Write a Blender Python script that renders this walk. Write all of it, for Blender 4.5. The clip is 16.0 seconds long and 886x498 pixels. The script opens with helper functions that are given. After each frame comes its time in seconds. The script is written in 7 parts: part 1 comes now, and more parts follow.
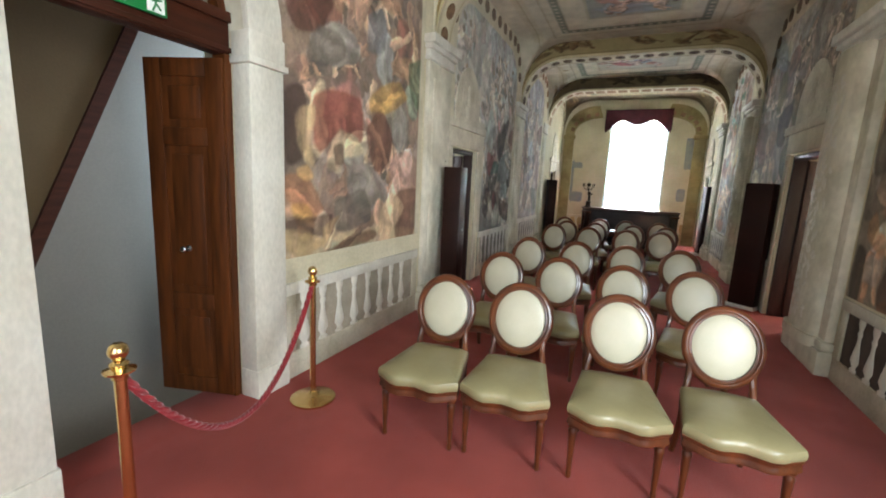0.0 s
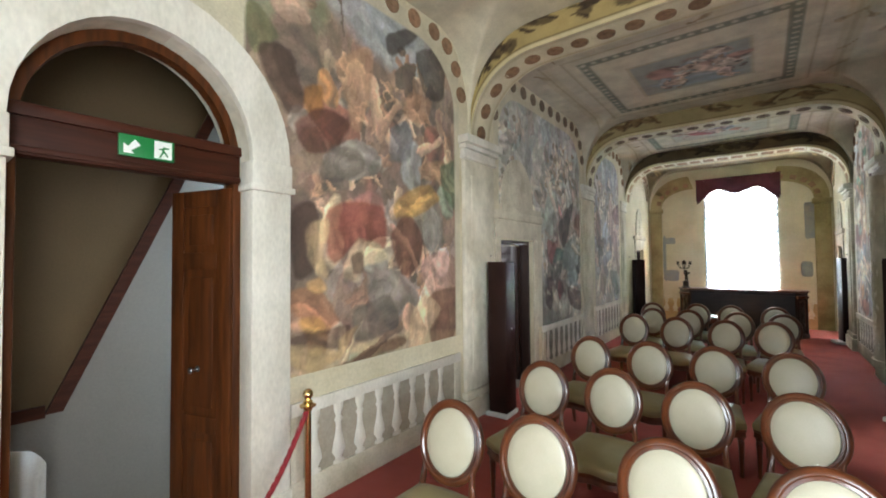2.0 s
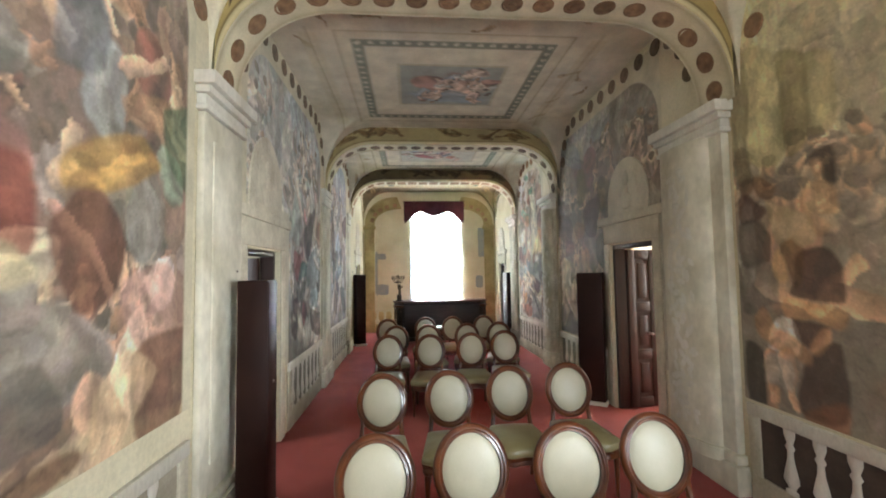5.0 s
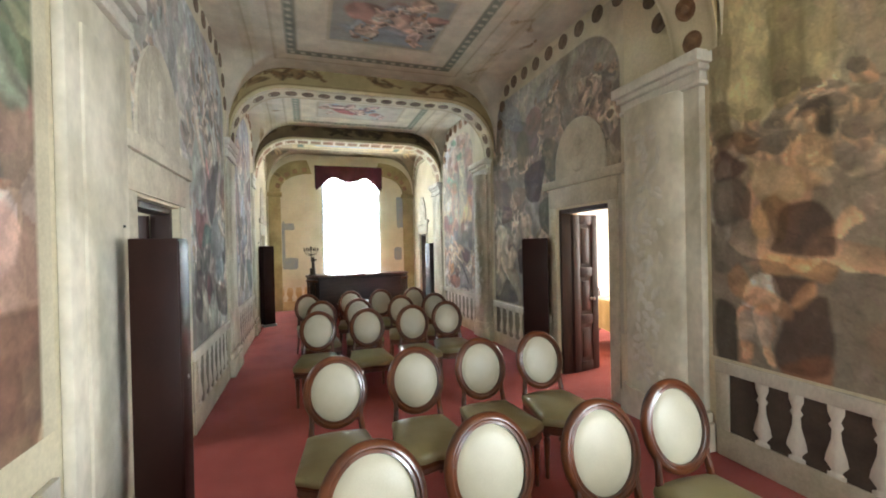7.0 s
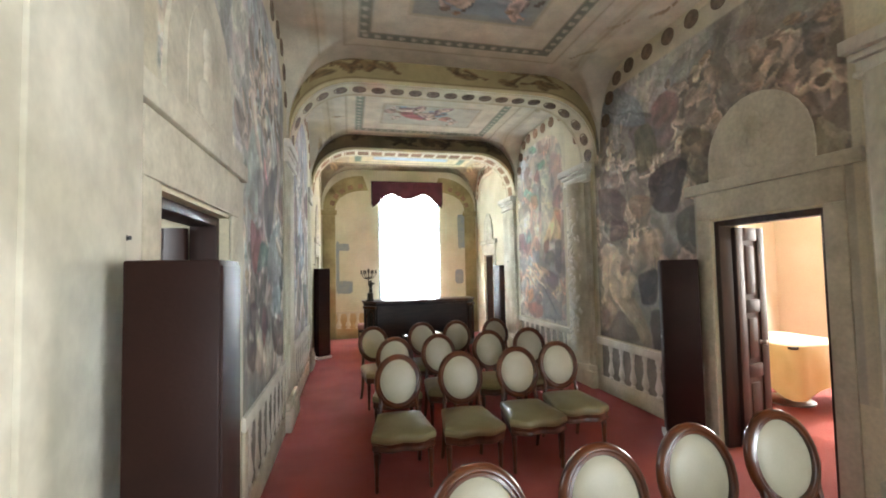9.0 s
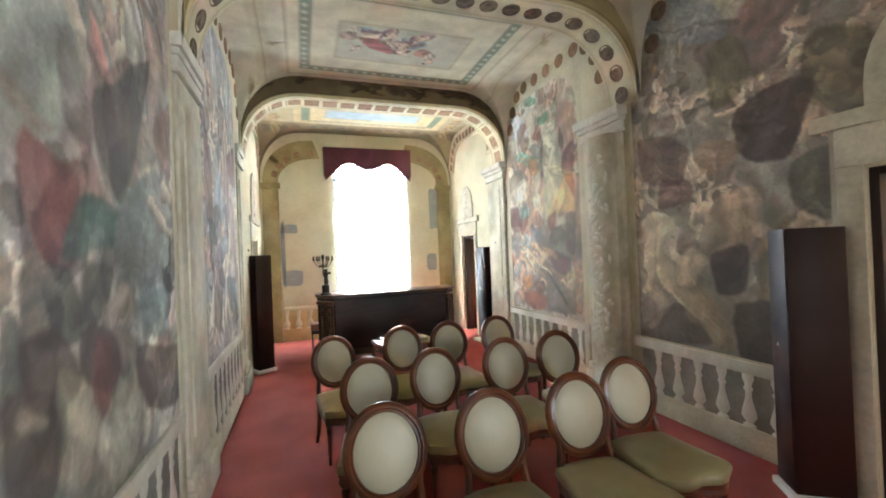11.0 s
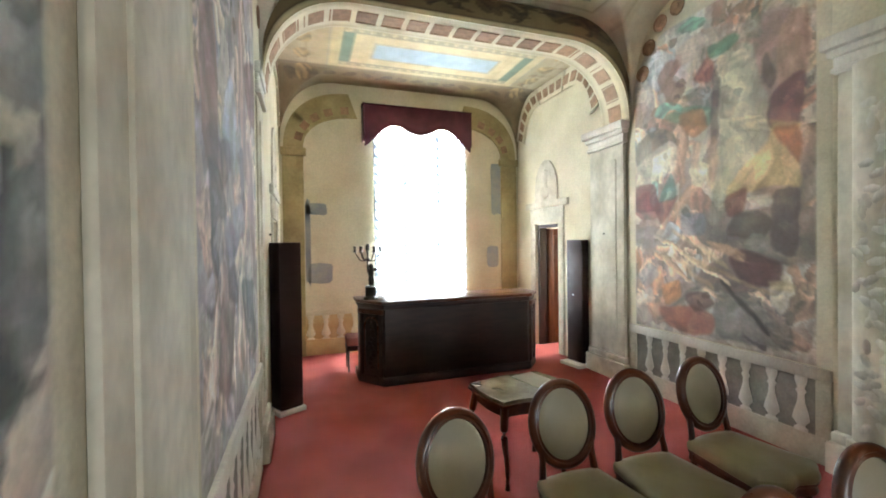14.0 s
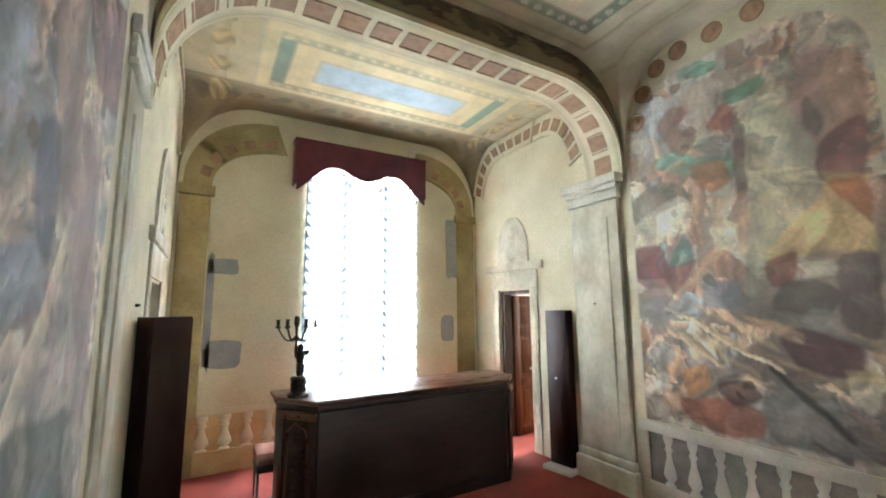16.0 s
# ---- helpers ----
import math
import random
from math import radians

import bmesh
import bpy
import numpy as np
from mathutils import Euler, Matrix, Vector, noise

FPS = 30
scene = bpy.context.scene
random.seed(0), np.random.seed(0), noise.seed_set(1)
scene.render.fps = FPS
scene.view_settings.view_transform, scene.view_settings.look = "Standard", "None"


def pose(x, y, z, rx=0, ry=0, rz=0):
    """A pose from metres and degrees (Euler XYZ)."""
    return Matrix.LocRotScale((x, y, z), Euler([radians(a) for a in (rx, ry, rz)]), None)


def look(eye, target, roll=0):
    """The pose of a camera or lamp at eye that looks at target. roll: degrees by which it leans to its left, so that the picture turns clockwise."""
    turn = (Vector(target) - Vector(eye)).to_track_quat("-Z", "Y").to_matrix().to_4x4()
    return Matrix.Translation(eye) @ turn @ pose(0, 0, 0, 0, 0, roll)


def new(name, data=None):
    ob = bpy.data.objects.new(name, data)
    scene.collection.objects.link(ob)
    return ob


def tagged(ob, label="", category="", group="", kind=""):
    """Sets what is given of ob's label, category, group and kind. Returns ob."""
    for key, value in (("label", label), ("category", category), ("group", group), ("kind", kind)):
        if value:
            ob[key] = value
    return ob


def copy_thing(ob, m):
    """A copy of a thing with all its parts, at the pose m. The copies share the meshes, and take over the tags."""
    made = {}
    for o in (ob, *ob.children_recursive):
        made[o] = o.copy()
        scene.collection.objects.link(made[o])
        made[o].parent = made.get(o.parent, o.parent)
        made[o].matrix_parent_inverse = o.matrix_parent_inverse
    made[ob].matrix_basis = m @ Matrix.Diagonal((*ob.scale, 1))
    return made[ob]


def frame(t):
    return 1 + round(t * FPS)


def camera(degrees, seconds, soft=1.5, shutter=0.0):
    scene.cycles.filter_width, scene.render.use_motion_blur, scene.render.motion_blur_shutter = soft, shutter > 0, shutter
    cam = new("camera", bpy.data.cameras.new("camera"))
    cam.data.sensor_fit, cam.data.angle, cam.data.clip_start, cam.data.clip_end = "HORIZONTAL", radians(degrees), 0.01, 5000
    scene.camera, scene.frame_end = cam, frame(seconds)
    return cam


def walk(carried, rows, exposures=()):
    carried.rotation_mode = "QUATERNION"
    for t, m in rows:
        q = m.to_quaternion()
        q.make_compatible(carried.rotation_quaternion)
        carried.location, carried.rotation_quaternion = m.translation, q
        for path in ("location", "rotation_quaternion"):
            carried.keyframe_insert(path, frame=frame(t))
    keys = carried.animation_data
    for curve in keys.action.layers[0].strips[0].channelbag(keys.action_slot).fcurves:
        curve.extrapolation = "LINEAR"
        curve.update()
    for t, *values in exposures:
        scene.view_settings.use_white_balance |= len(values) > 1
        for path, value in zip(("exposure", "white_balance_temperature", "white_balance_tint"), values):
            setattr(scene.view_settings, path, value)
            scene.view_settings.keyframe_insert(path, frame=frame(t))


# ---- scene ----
cam = camera(93.9, 16.0, soft=1.9)
PATH = [
    (0, (0.403, -0.548, 1.531), (-0.404, 1.253, 1.205), 2.8),
    (0.5, (0.546, -0.365, 1.588), (-0.259, 1.451, 1.357), 2.8),
    (1, (0.655, -0.213, 1.633), (-0.379, 1.495, 1.516), 0.5),
    (1.5, (0.761, -0.065, 1.676), (-0.371, 1.582, 1.624), 1.4),
    (2, (0.765, 0.008, 1.713), (-0.453, 1.592, 1.769), -0.5),
    (2.5, (0.615, 0.122, 1.702), (-0.538, 1.75, 1.846), 0.3),
    (3, (0.384, 0.209, 1.766), (-0.78, 1.817, 2.009), -2.1),
    (3.5, (0.192, 0.337, 1.761), (-0.927, 1.981, 1.971), -2.7),
    (4, (-0.055, 0.545, 1.753), (-0.86, 2.364, 1.954), -0.7),
    (4.5, (-0.289, 0.729, 1.748), (-0.557, 2.703, 1.922), -0.7),
    (5, (-0.431, 0.917, 1.737), (-0.272, 2.908, 1.847), -0.9),
    (5.2, (-0.451, 1.011, 1.732), (-0.203, 2.993, 1.838), -0.3),
    (7.3, (-0.895, 1.697, 1.622), (-0.26, 3.593, 1.6), -1.2),
    (7.5, (-0.941, 1.795, 1.629), (-0.303, 3.691, 1.654), -1.1),
    (8, (-1.079, 2.126, 1.68), (-0.382, 3.998, 1.781), -2.3),
    (8.5, (-1.122, 2.491, 1.659), (-0.653, 4.429, 1.814), -2.4),
    (8.7, (-1.14, 2.631, 1.664), (-0.713, 4.581, 1.785), -1.2),
    (10.8, (-1.031, 4.352, 1.63), (-0.375, 6.241, 1.657), -2.0),
    (11, (-1.082, 4.51, 1.635), (-0.435, 6.402, 1.65), -2.3),
    (11.5, (-1.124, 4.879, 1.631), (-0.875, 6.863, 1.675), -1.9),
    (12, (-1.195, 5.25, 1.621), (-1.003, 7.24, 1.624), -1.5),
    (12.5, (-1.256, 5.612, 1.62), (-1.017, 7.596, 1.54), -1.8),
    (13, (-1.299, 5.967, 1.665), (-1.103, 7.957, 1.628), -0.1),
    (13.5, (-1.395, 6.324, 1.637), (-0.942, 8.271, 1.587), -0.0),
    (14, (-1.472, 6.669, 1.663), (-0.838, 8.565, 1.638), -0.7),
    (14.5, (-1.483, 7.006, 1.69), (-0.842, 8.899, 1.747), -0.8),
    (15, (-1.508, 7.373, 1.695), (-0.739, 9.216, 1.808), -0.2),
    (15.5, (-1.53, 7.706, 1.729), (-0.658, 9.501, 1.862), -0.2),
    (16, (-1.446, 7.934, 1.749), (-0.466, 9.655, 2.023), -0.4),
]
walk(cam, [(t, look(eye, target, roll)) for t, eye, target, roll in PATH], [(0, 0.24), (2, 0.28), (3.5, 0.34), (4.4, 0.42), (5.2, 0.66), (8.5, 0.82), (11, 0.98), (12.5, 0.92), (14, 0.75), (16, 0.45)])

# ---- world, light ----
NORTH_Y, SOUTH_Y, LEFT_X, RIGHT_X, TOP_Z = 13.22, -1.9, -1.81, 2.13, 4.14
world = bpy.data.worlds.new("world")
scene.world = world
world.use_nodes = True
wn = world.node_tree
sky = wn.nodes.new("ShaderNodeTexSky")
sky.sky_type = "NISHITA"
sky.sun_disc = False
sky.sun_elevation = radians(38)
sky.sun_rotation = radians(75)
wn.links.new(sky.outputs[0], wn.nodes["Background"].inputs[0])
wn.nodes["Background"].inputs[1].default_value = 0.12


def lamp(name, kind, energy, colour, m, size=(1, 1), angle=0.5):
    data = bpy.data.lights.new(name, kind)
    data.energy = energy
    data.color = colour
    if kind == "AREA":
        data.shape = "RECTANGLE"
        data.size, data.size_y = size
    else:
        data.angle = radians(angle)
    ob = new(name, data)
    ob.matrix_world = m
    return ob


# the sun comes low from the east into the side rooms
lamp("sun", "SUN", 4.0, (1.0, 0.93, 0.82), look((9, 7.6, 4.2), (3.6, 6.4, 0.0)))
# sky light in the openings of the windows, and added fill lamps as noted
lamp("window_light_north", "AREA", 5600, (0.86, 0.925, 0.985), look((0.34, NORTH_Y + 0.55, 1.9), (0.34, 0, 1.2)), (1.5, 3.0))
# added fill from an unseen south opening, brightens the east wall
lamp("fill_light_south", "AREA", 55, (0.80, 0.92, 1.0), look((0.2, SOUTH_Y - 0.1, 1.9), (0.2, 9, 1.3)), (1.6, 2.6))
lamp("window_light_southeast", "AREA", 188, (0.84, 0.93, 1.0), look((RIGHT_X + 0.5, -0.7, 1.75), (-0.3, 4.2, 0.9)), (1.3, 1.8))
lamp("window_light_east", "AREA", 250, (1.0, 0.96, 0.92), look((6.55, 6.9, 1.8), (3, 6.4, 1.0)), (2.2, 2.0))
lamp("window_light_corner", "AREA", 90, (1.0, 0.95, 0.88), look((4.65, 12.3, 1.8), (2.4, 12.2, 1.2)), (1.0, 1.8))
# added lamp inside the stairwell, brightens the recessed wall strip; no window here
lamp("fill_light_stair", "AREA", 30, (0.68, 0.84, 1.0), look((-2.72, 2.4, 1.7), (-3.3, 1.9, 1.4)), (0.5, 1.8))
# added lamp within the windowless closet, to brighten it through the doorway
lamp("fill_light_west", "AREA", 22, (0.9, 0.95, 1.0), look((-3.3, 5.0, 2.2), (-2.0, 5.0, 1.9)), (1.0, 1.0))


# ---- materials ----
def lin(h):
    """Linear colour from a hex string."""
    c = [int(h[i:i + 2], 16) / 255 for i in (0, 2, 4)]
    return tuple(v / 12.92 if v <= 0.04045 else ((v + 0.055) / 1.055) ** 2.4 for v in c)


def material(name, colour, rough=0.6, second=None, scale=3.0, grain=60.0, amount=0.5, bump=0.15, metal=0.0, stretch=(1, 1, 1), attr=None, coat=0.0, spread=0.0, sheen=0.0):
    """A surface with a coarse and a fine variation of colour, and a fine relief."""
    m = bpy.data.materials.new(name)
    m.use_nodes = True
    nt = m.node_tree
    n, l = nt.nodes, nt.links
    b = n["Principled BSDF"]
    co = n.new("ShaderNodeTexCoord")
    mp = n.new("ShaderNodeMapping")
    mp.inputs["Scale"].default_value = stretch
    l.new(co.outputs["Object"], mp.inputs[0])
    big, fine = n.new("ShaderNodeTexNoise"), n.new("ShaderNodeTexNoise")
    big.inputs["Scale"].default_value, big.inputs["Detail"].default_value = scale, 5
    fine.inputs["Scale"].default_value, fine.inputs["Detail"].default_value = grain, 4
    for t in (big, fine):
        l.new(mp.outputs[0], t.inputs[0])
    ramp = n.new("ShaderNodeValToRGB")
    ramp.color_ramp.elements[0].position, ramp.color_ramp.elements[1].position = 0.36, 0.66
    l.new(big.outputs[0], ramp.inputs[0])
    mix = n.new("ShaderNodeMix")
    mix.data_type = "RGBA"
    second = second or tuple(c * 0.72 for c in colour)
    fac = n.new("ShaderNodeMath")
    fac.operation = "MULTIPLY"
    fac.inputs[1].default_value = amount
    l.new(ramp.outputs[0], fac.inputs[0])
    l.new(fac.outputs[0], mix.inputs[0])
    if attr:
        at = n.new("ShaderNodeAttribute")
        at.attribute_name = attr
        l.new(at.outputs["Color"], mix.inputs[6])
        dark = n.new("ShaderNodeMix")
        dark.data_type, dark.blend_type = "RGBA", "MULTIPLY"
        dark.inputs[0].default_value = 1.0
        l.new(at.outputs["Color"], dark.inputs[6])
        dark.inputs[7].default_value = (*second, 1)
        l.new(dark.outputs[2], mix.inputs[7])
    else:
        mix.inputs[6].default_value = (*colour, 1)
        mix.inputs[7].default_value = (*second, 1)
    hsv = n.new("ShaderNodeHueSaturation")
    l.new(mix.outputs[2], hsv.inputs["Color"])
    mr = n.new("ShaderNodeMapRange")
    mr.inputs[1].default_value, mr.inputs[2].default_value = 0.3, 0.7
    mr.inputs[3].default_value, mr.inputs[4].default_value = 1 - 0.12 * amount, 1 + 0.1 * amount
    l.new(fine.outputs[0], mr.inputs[0])
    if spread:
        info = n.new("ShaderNodeObjectInfo")
        sp = n.new("ShaderNodeMapRange")
        sp.inputs[3].default_value, sp.inputs[4].default_value = 1 - spread, 1 + spread
        l.new(info.outputs["Random"], sp.inputs[0])
        mul = n.new("ShaderNodeMath")
        mul.operation = "MULTIPLY"
        l.new(mr.outputs[0], mul.inputs[0])
        l.new(sp.outputs[0], mul.inputs[1])
        l.new(mul.outputs[0], hsv.inputs["Value"])
    else:
        l.new(mr.outputs[0], hsv.inputs["Value"])
    l.new(hsv.outputs[0], b.inputs["Base Color"])
    rr = n.new("ShaderNodeMapRange")
    rr.inputs[3].default_value, rr.inputs[4].default_value = max(0.03, rough - 0.08), min(1, rough + 0.1)
    l.new(big.outputs[0], rr.inputs[0])
    l.new(rr.outputs[0], b.inputs["Roughness"])
    b.inputs["Metallic"].default_value = metal
    if coat:
        b.inputs["Coat Weight"].default_value = coat
        b.inputs["Coat Roughness"].default_value = 0.12
    if sheen:
        b.inputs["Sheen Weight"].default_value = sheen
        b.inputs["Sheen Roughness"].default_value = 0.4
    if bump:
        bp = n.new("ShaderNodeBump")
        bp.inputs["Strength"].default_value = bump
        bp.inputs["Distance"].default_value = 0.01
        add = n.new("ShaderNodeMath")
        add.operation = "ADD"
        l.new(fine.outputs[0], add.inputs[0])
        l.new(big.outputs[0], add.inputs[1])
        l.new(add.outputs[0], bp.inputs["Height"])
        l.new(bp.outputs[0], b.inputs["Normal"])
    return m


PLASTER = material("aged_plaster", lin("dad4c2"), 0.85, lin("b0a992"), 3.4, 18, 0.8, 0.07, stretch=(1, 1, 0.7))
CREAM = material("cream_plaster", lin("d8cfb4"), 0.85, lin("c2b898"), 1.8, 40, 0.7, 0.08)
STONE = material("pale_stone", lin("dcd8cc"), 0.7, lin("b9b3a2"), 3.0, 50, 0.7, 0.08, stretch=(1, 1, 0.5))
GREYWALL = material("grey_paint", lin("7f7a72"), 0.8, lin("757068"), 1.5, 60, 0.4, 0.1)
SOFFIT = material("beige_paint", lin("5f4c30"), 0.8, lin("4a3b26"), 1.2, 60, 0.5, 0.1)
WARM = material("warm_plaster", lin("ece6d6"), 0.85, lin("e0d6bf"), 1.4, 50, 0.6, 0.1)
FRESCO = material("fresco_paint", (1, 1, 1), 0.82, (0.72, 0.71, 0.69), 5.0, 60, 0.6, 0.07, attr="paint")
CARPET = material("red_carpet", lin("a2463d"), 0.97, lin("84332c"), 2.0, 420, 0.75, 0.6, sheen=0.06)
DARKWOOD = material("dark_wood", lin("301a14"), 0.5, lin("1d0f0c"), 4, 60, 0.7, 0.1, stretch=(6, 6, 0.7))
DESKWOOD = material("walnut_wood", lin("2f1a14"), 0.5, lin("1d0f0c"), 4, 60, 0.7, 0.1, stretch=(1, 6, 6))
DOORWOOD = material("door_wood", lin("5a3014"), 0.45, lin("341b0b"), 4, 70, 0.8, 0.12, stretch=(7, 7, 0.6))
BEAMWOOD = material("beam_wood", lin("452012"), 0.55, lin("2e150a"), 4, 70, 0.8, 0.12, stretch=(7, 0.6, 7))
TOWER = material("brown_laminate", lin("2a1510"), 0.5, lin("1e0e0a"), 3, 90, 0.5, 0.05)
for wood in (TOWER, BEAMWOOD, DOORWOOD):
    wood.node_tree.nodes["Principled BSDF"].inputs["Specular IOR Level"].default_value = 0.2
CHAIRWOOD = material("polished_walnut", lin("613218"), 0.3, lin("2e140a"), 9, 90, 0.8, 0.08, stretch=(1, 1, 0.5), coat=0.5)
SATIN = material("cream_satin", lin("bab49e"), 0.36, lin("aaa48c"), 6, 260, 0.5, 0.12, sheen=0.1, spread=0.05)
OLIVE = material("olive_leatherette", lin("8e8562"), 0.33, lin("79704f"), 6, 200, 0.5, 0.1, spread=0.06)
GOLD = material("polished_brass", lin("dcc08a"), 0.2, lin("bf9a5c"), 8, 60, 0.4, 0.02, metal=1.0)
ROPE = material("red_rope", lin("8e1c24"), 0.8, lin("6a1018"), 30, 200, 0.6, 0.4, sheen=0.4)
VELVET = material("burgundy_velvet", lin("4a1420"), 0.9, lin("330c16"), 5, 200, 0.6, 0.3, sheen=0.3)
TERRA = material("terracotta_paint", lin("9c7a5e"), 0.85, lin("7a6149"), 14, 60, 0.8, 0.2, spread=0.2)
GREYROSE = material("grey_brown_paint", lin("7d6b58"), 0.85, lin("5d5146"), 14, 60, 0.8, 0.2, spread=0.2)
BROWNPLASTER = material("tan_painted_plaster", lin("a8986e"), 0.85, lin("84754f"), 3, 30, 0.8, 0.1)
# PALEPAINT, DARKPAINT and UMBER: painted shade between the dado balusters
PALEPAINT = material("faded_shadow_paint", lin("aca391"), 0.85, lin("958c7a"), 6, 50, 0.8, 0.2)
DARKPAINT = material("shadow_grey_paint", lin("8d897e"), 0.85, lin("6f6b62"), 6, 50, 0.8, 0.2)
DADO = material("dado_plaster", lin("cfc8b4"), 0.85, lin("a9a18a"), 3, 50, 0.8, 0.25)
BRONZE = material("dark_bronze", lin("3a342a"), 0.4, lin("241f18"), 12, 60, 0.6, 0.1, metal=0.8)
STEEL = material("brushed_steel", lin("b8b8b8"), 0.3, lin("9a9a9a"), 6, 90, 0.4, 0.02, metal=1.0)
WHITEBOARD = material("white_board", lin("d6d6d2"), 0.6, lin("bdbdb8"), 3, 80, 0.5, 0.05)
SIGNGREEN = material("sign_green", lin("0e7a3c"), 0.4, lin("0c6d35"), 3, 80, 0.3, 0.0)
SIGNWHITE = material("sign_white", lin("eef2ee"), 0.4, lin("e2e8e2"), 3, 80, 0.3, 0.0)
MARBLE = material("veined_marble_top", lin("8d8570"), 0.16, lin("5f5846"), 7, 40, 0.8, 0.03, coat=0.4)
CLOTH = material("ochre_tablecloth", lin("cdb084"), 0.8, lin("bb9c6c"), 4, 200, 0.5, 0.2, sheen=0.3)
DESKTOP = material("polished_desk_top", lin("5a3420"), 0.28, lin("3a2014"), 4, 60, 0.7, 0.04, stretch=(1, 6, 6))
COVER = material("beige_cover", lin("9c9278"), 0.3, lin("857b62"), 5, 60, 0.5, 0.02)
PAPER = material("white_paper", lin("eeeae0"), 0.7, lin("e0dccf"), 3, 60, 0.3, 0.02)
PINK = material("faded_rose_fabric", lin("9a6a60"), 0.8, lin("845850"), 8, 160, 0.5, 0.2)
BLUEGREY = material("blue_grey_paint", lin("8f959c"), 0.85, lin("a5a496"), 5, 50, 0.8, 0.2)
OCHRE = material("ochre_wash", lin("b39466"), 0.85, lin("cbb488"), 3, 50, 0.8, 0.2)
ORANGEWOOD = material("orange_wood", lin("7a4426"), 0.5, lin("63361c"), 4, 70, 0.7, 0.1, stretch=(7, 7, 0.6))
OVERDOOR = material("grey_relief_plaster", lin("cdc6b2"), 0.88, lin("b0a894"), 4, 30, 0.9, 0.1)
BROWNROSE = material("brown_paint", lin("8a6a4c"), 0.85, lin("634b38"), 14, 60, 0.8, 0.2, spread=0.2)
UMBER = material("umber_shadow_paint", lin("4f4339"), 0.85, lin("3c332c"), 6, 50, 0.8, 0.1)
BLACK = material("black_plastic", lin("1a1a1a"), 0.5, lin("101010"), 8, 90, 0.4, 0.05)


def glass_material():
    m = bpy.data.materials.new("window_glass")
    m.use_nodes = True
    b = m.node_tree.nodes["Principled BSDF"]
    b.inputs["Transmission Weight"].default_value = 1.0
    b.inputs["Roughness"].default_value = 0.0
    b.inputs["IOR"].default_value = 1.05
    return m


def sheer_material():
    m = bpy.data.materials.new("sheer_curtain")
    m.use_nodes = True
    n, l = m.node_tree.nodes, m.node_tree.links
    n.remove(n["Principled BSDF"])
    tr, df, tp = n.new("ShaderNodeBsdfTranslucent"), n.new("ShaderNodeBsdfDiffuse"), n.new("ShaderNodeBsdfTransparent")
    at = n.new("ShaderNodeAttribute")
    at.attribute_name = "paint"
    l.new(at.outputs["Color"], tr.inputs[0])
    df.inputs[0].default_value = (0.8, 0.86, 0.9, 1)
    m1, m2 = n.new("ShaderNodeMixShader"), n.new("ShaderNodeMixShader")
    m1.inputs[0].default_value, m2.inputs[0].default_value = 0.35, 0.3
    wv = n.new("ShaderNodeTexNoise")
    wv.inputs["Scale"].default_value = 30
    co = n.new("ShaderNodeTexCoord")
    l.new(co.outputs["Object"], wv.inputs[0])
    mr = n.new("ShaderNodeMapRange")
    mr.inputs[3].default_value, mr.inputs[4].default_value = 0.0, 0.002
    l.new(wv.outputs[0], mr.inputs[0])
    thin = n.new("ShaderNodeMath")
    thin.operation = "MULTIPLY"
    l.new(mr.outputs[0], thin.inputs[0])
    l.new(at.outputs["Fac"], thin.inputs[1])
    l.new(thin.outputs[0], m2.inputs[0])
    l.new(tr.outputs[0], m1.inputs[1])
    l.new(df.outputs[0], m1.inputs[2])
    l.new(m1.outputs[0], m2.inputs[1])
    l.new(tp.outputs[0], m2.inputs[2])
    l.new(m2.outputs[0], n["Material Output"].inputs[0])
    return m


GLASS, SHEER = glass_material(), sheer_material()


# ---- mesh helpers ----
def smooth(me, angle=40):
    me.set_sharp_from_angle(angle=radians(angle))
    for p in me.polygons:
        p.use_smooth = True


def mesh_object(name, bm, mat, parent=None, label="", category="", kind="", group="", soft=True, m=None):
    me = bpy.data.meshes.new(name)
    bmesh.ops.recalc_face_normals(bm, faces=bm.faces)
    bm.to_mesh(me)
    bm.free()
    if soft:
        smooth(me)
    me.materials.append(mat)
    ob = new(name, me)
    if m is not None:
        ob.matrix_basis = m
    if parent:
        ob.parent = parent
    return tagged(ob, label, category, group, kind)


def part(name, bm, mat, parent, label=""):
    return mesh_object(name, bm, mat, parent, label)


def structure(name, bm, mat, label, category):
    return mesh_object(name, bm, mat, None, label, category, "structure")


def thing(name, label, category, m=None, group="", kind=""):
    ob = new(name)
    if m is not None:
        ob.matrix_basis = m
    return tagged(ob, label, category, group, kind)


def box(bm, x0, x1, y0, y1, z0, z1, bevel=0.0, m=None):
    r = bmesh.ops.create_cube(bm, size=1.0)
    mm = Matrix.Translation(((x0 + x1) / 2, (y0 + y1) / 2, (z0 + z1) / 2)) @ Matrix.Diagonal((abs(x1 - x0), abs(y1 - y0), abs(z1 - z0), 1))
    bmesh.ops.transform(bm, matrix=mm, verts=r["verts"])
    if bevel:
        ed = {e for v in r["verts"] for e in v.link_edges}
        out = bmesh.ops.bevel(bm, geom=list(ed), offset=bevel, segments=2, affect="EDGES", profile=0.5)
        vs = {v for f in out["faces"] for v in f.verts} | {v for v in r["verts"] if v.is_valid}
    else:
        vs = r["verts"]
    if m is not None:
        bmesh.ops.transform(bm, matrix=m, verts=list(vs))
    return bm


def boxes(*specs, bevel=0.0):
    bm = bmesh.new()
    for s in specs:
        box(bm, *s, bevel=bevel)
    return bm


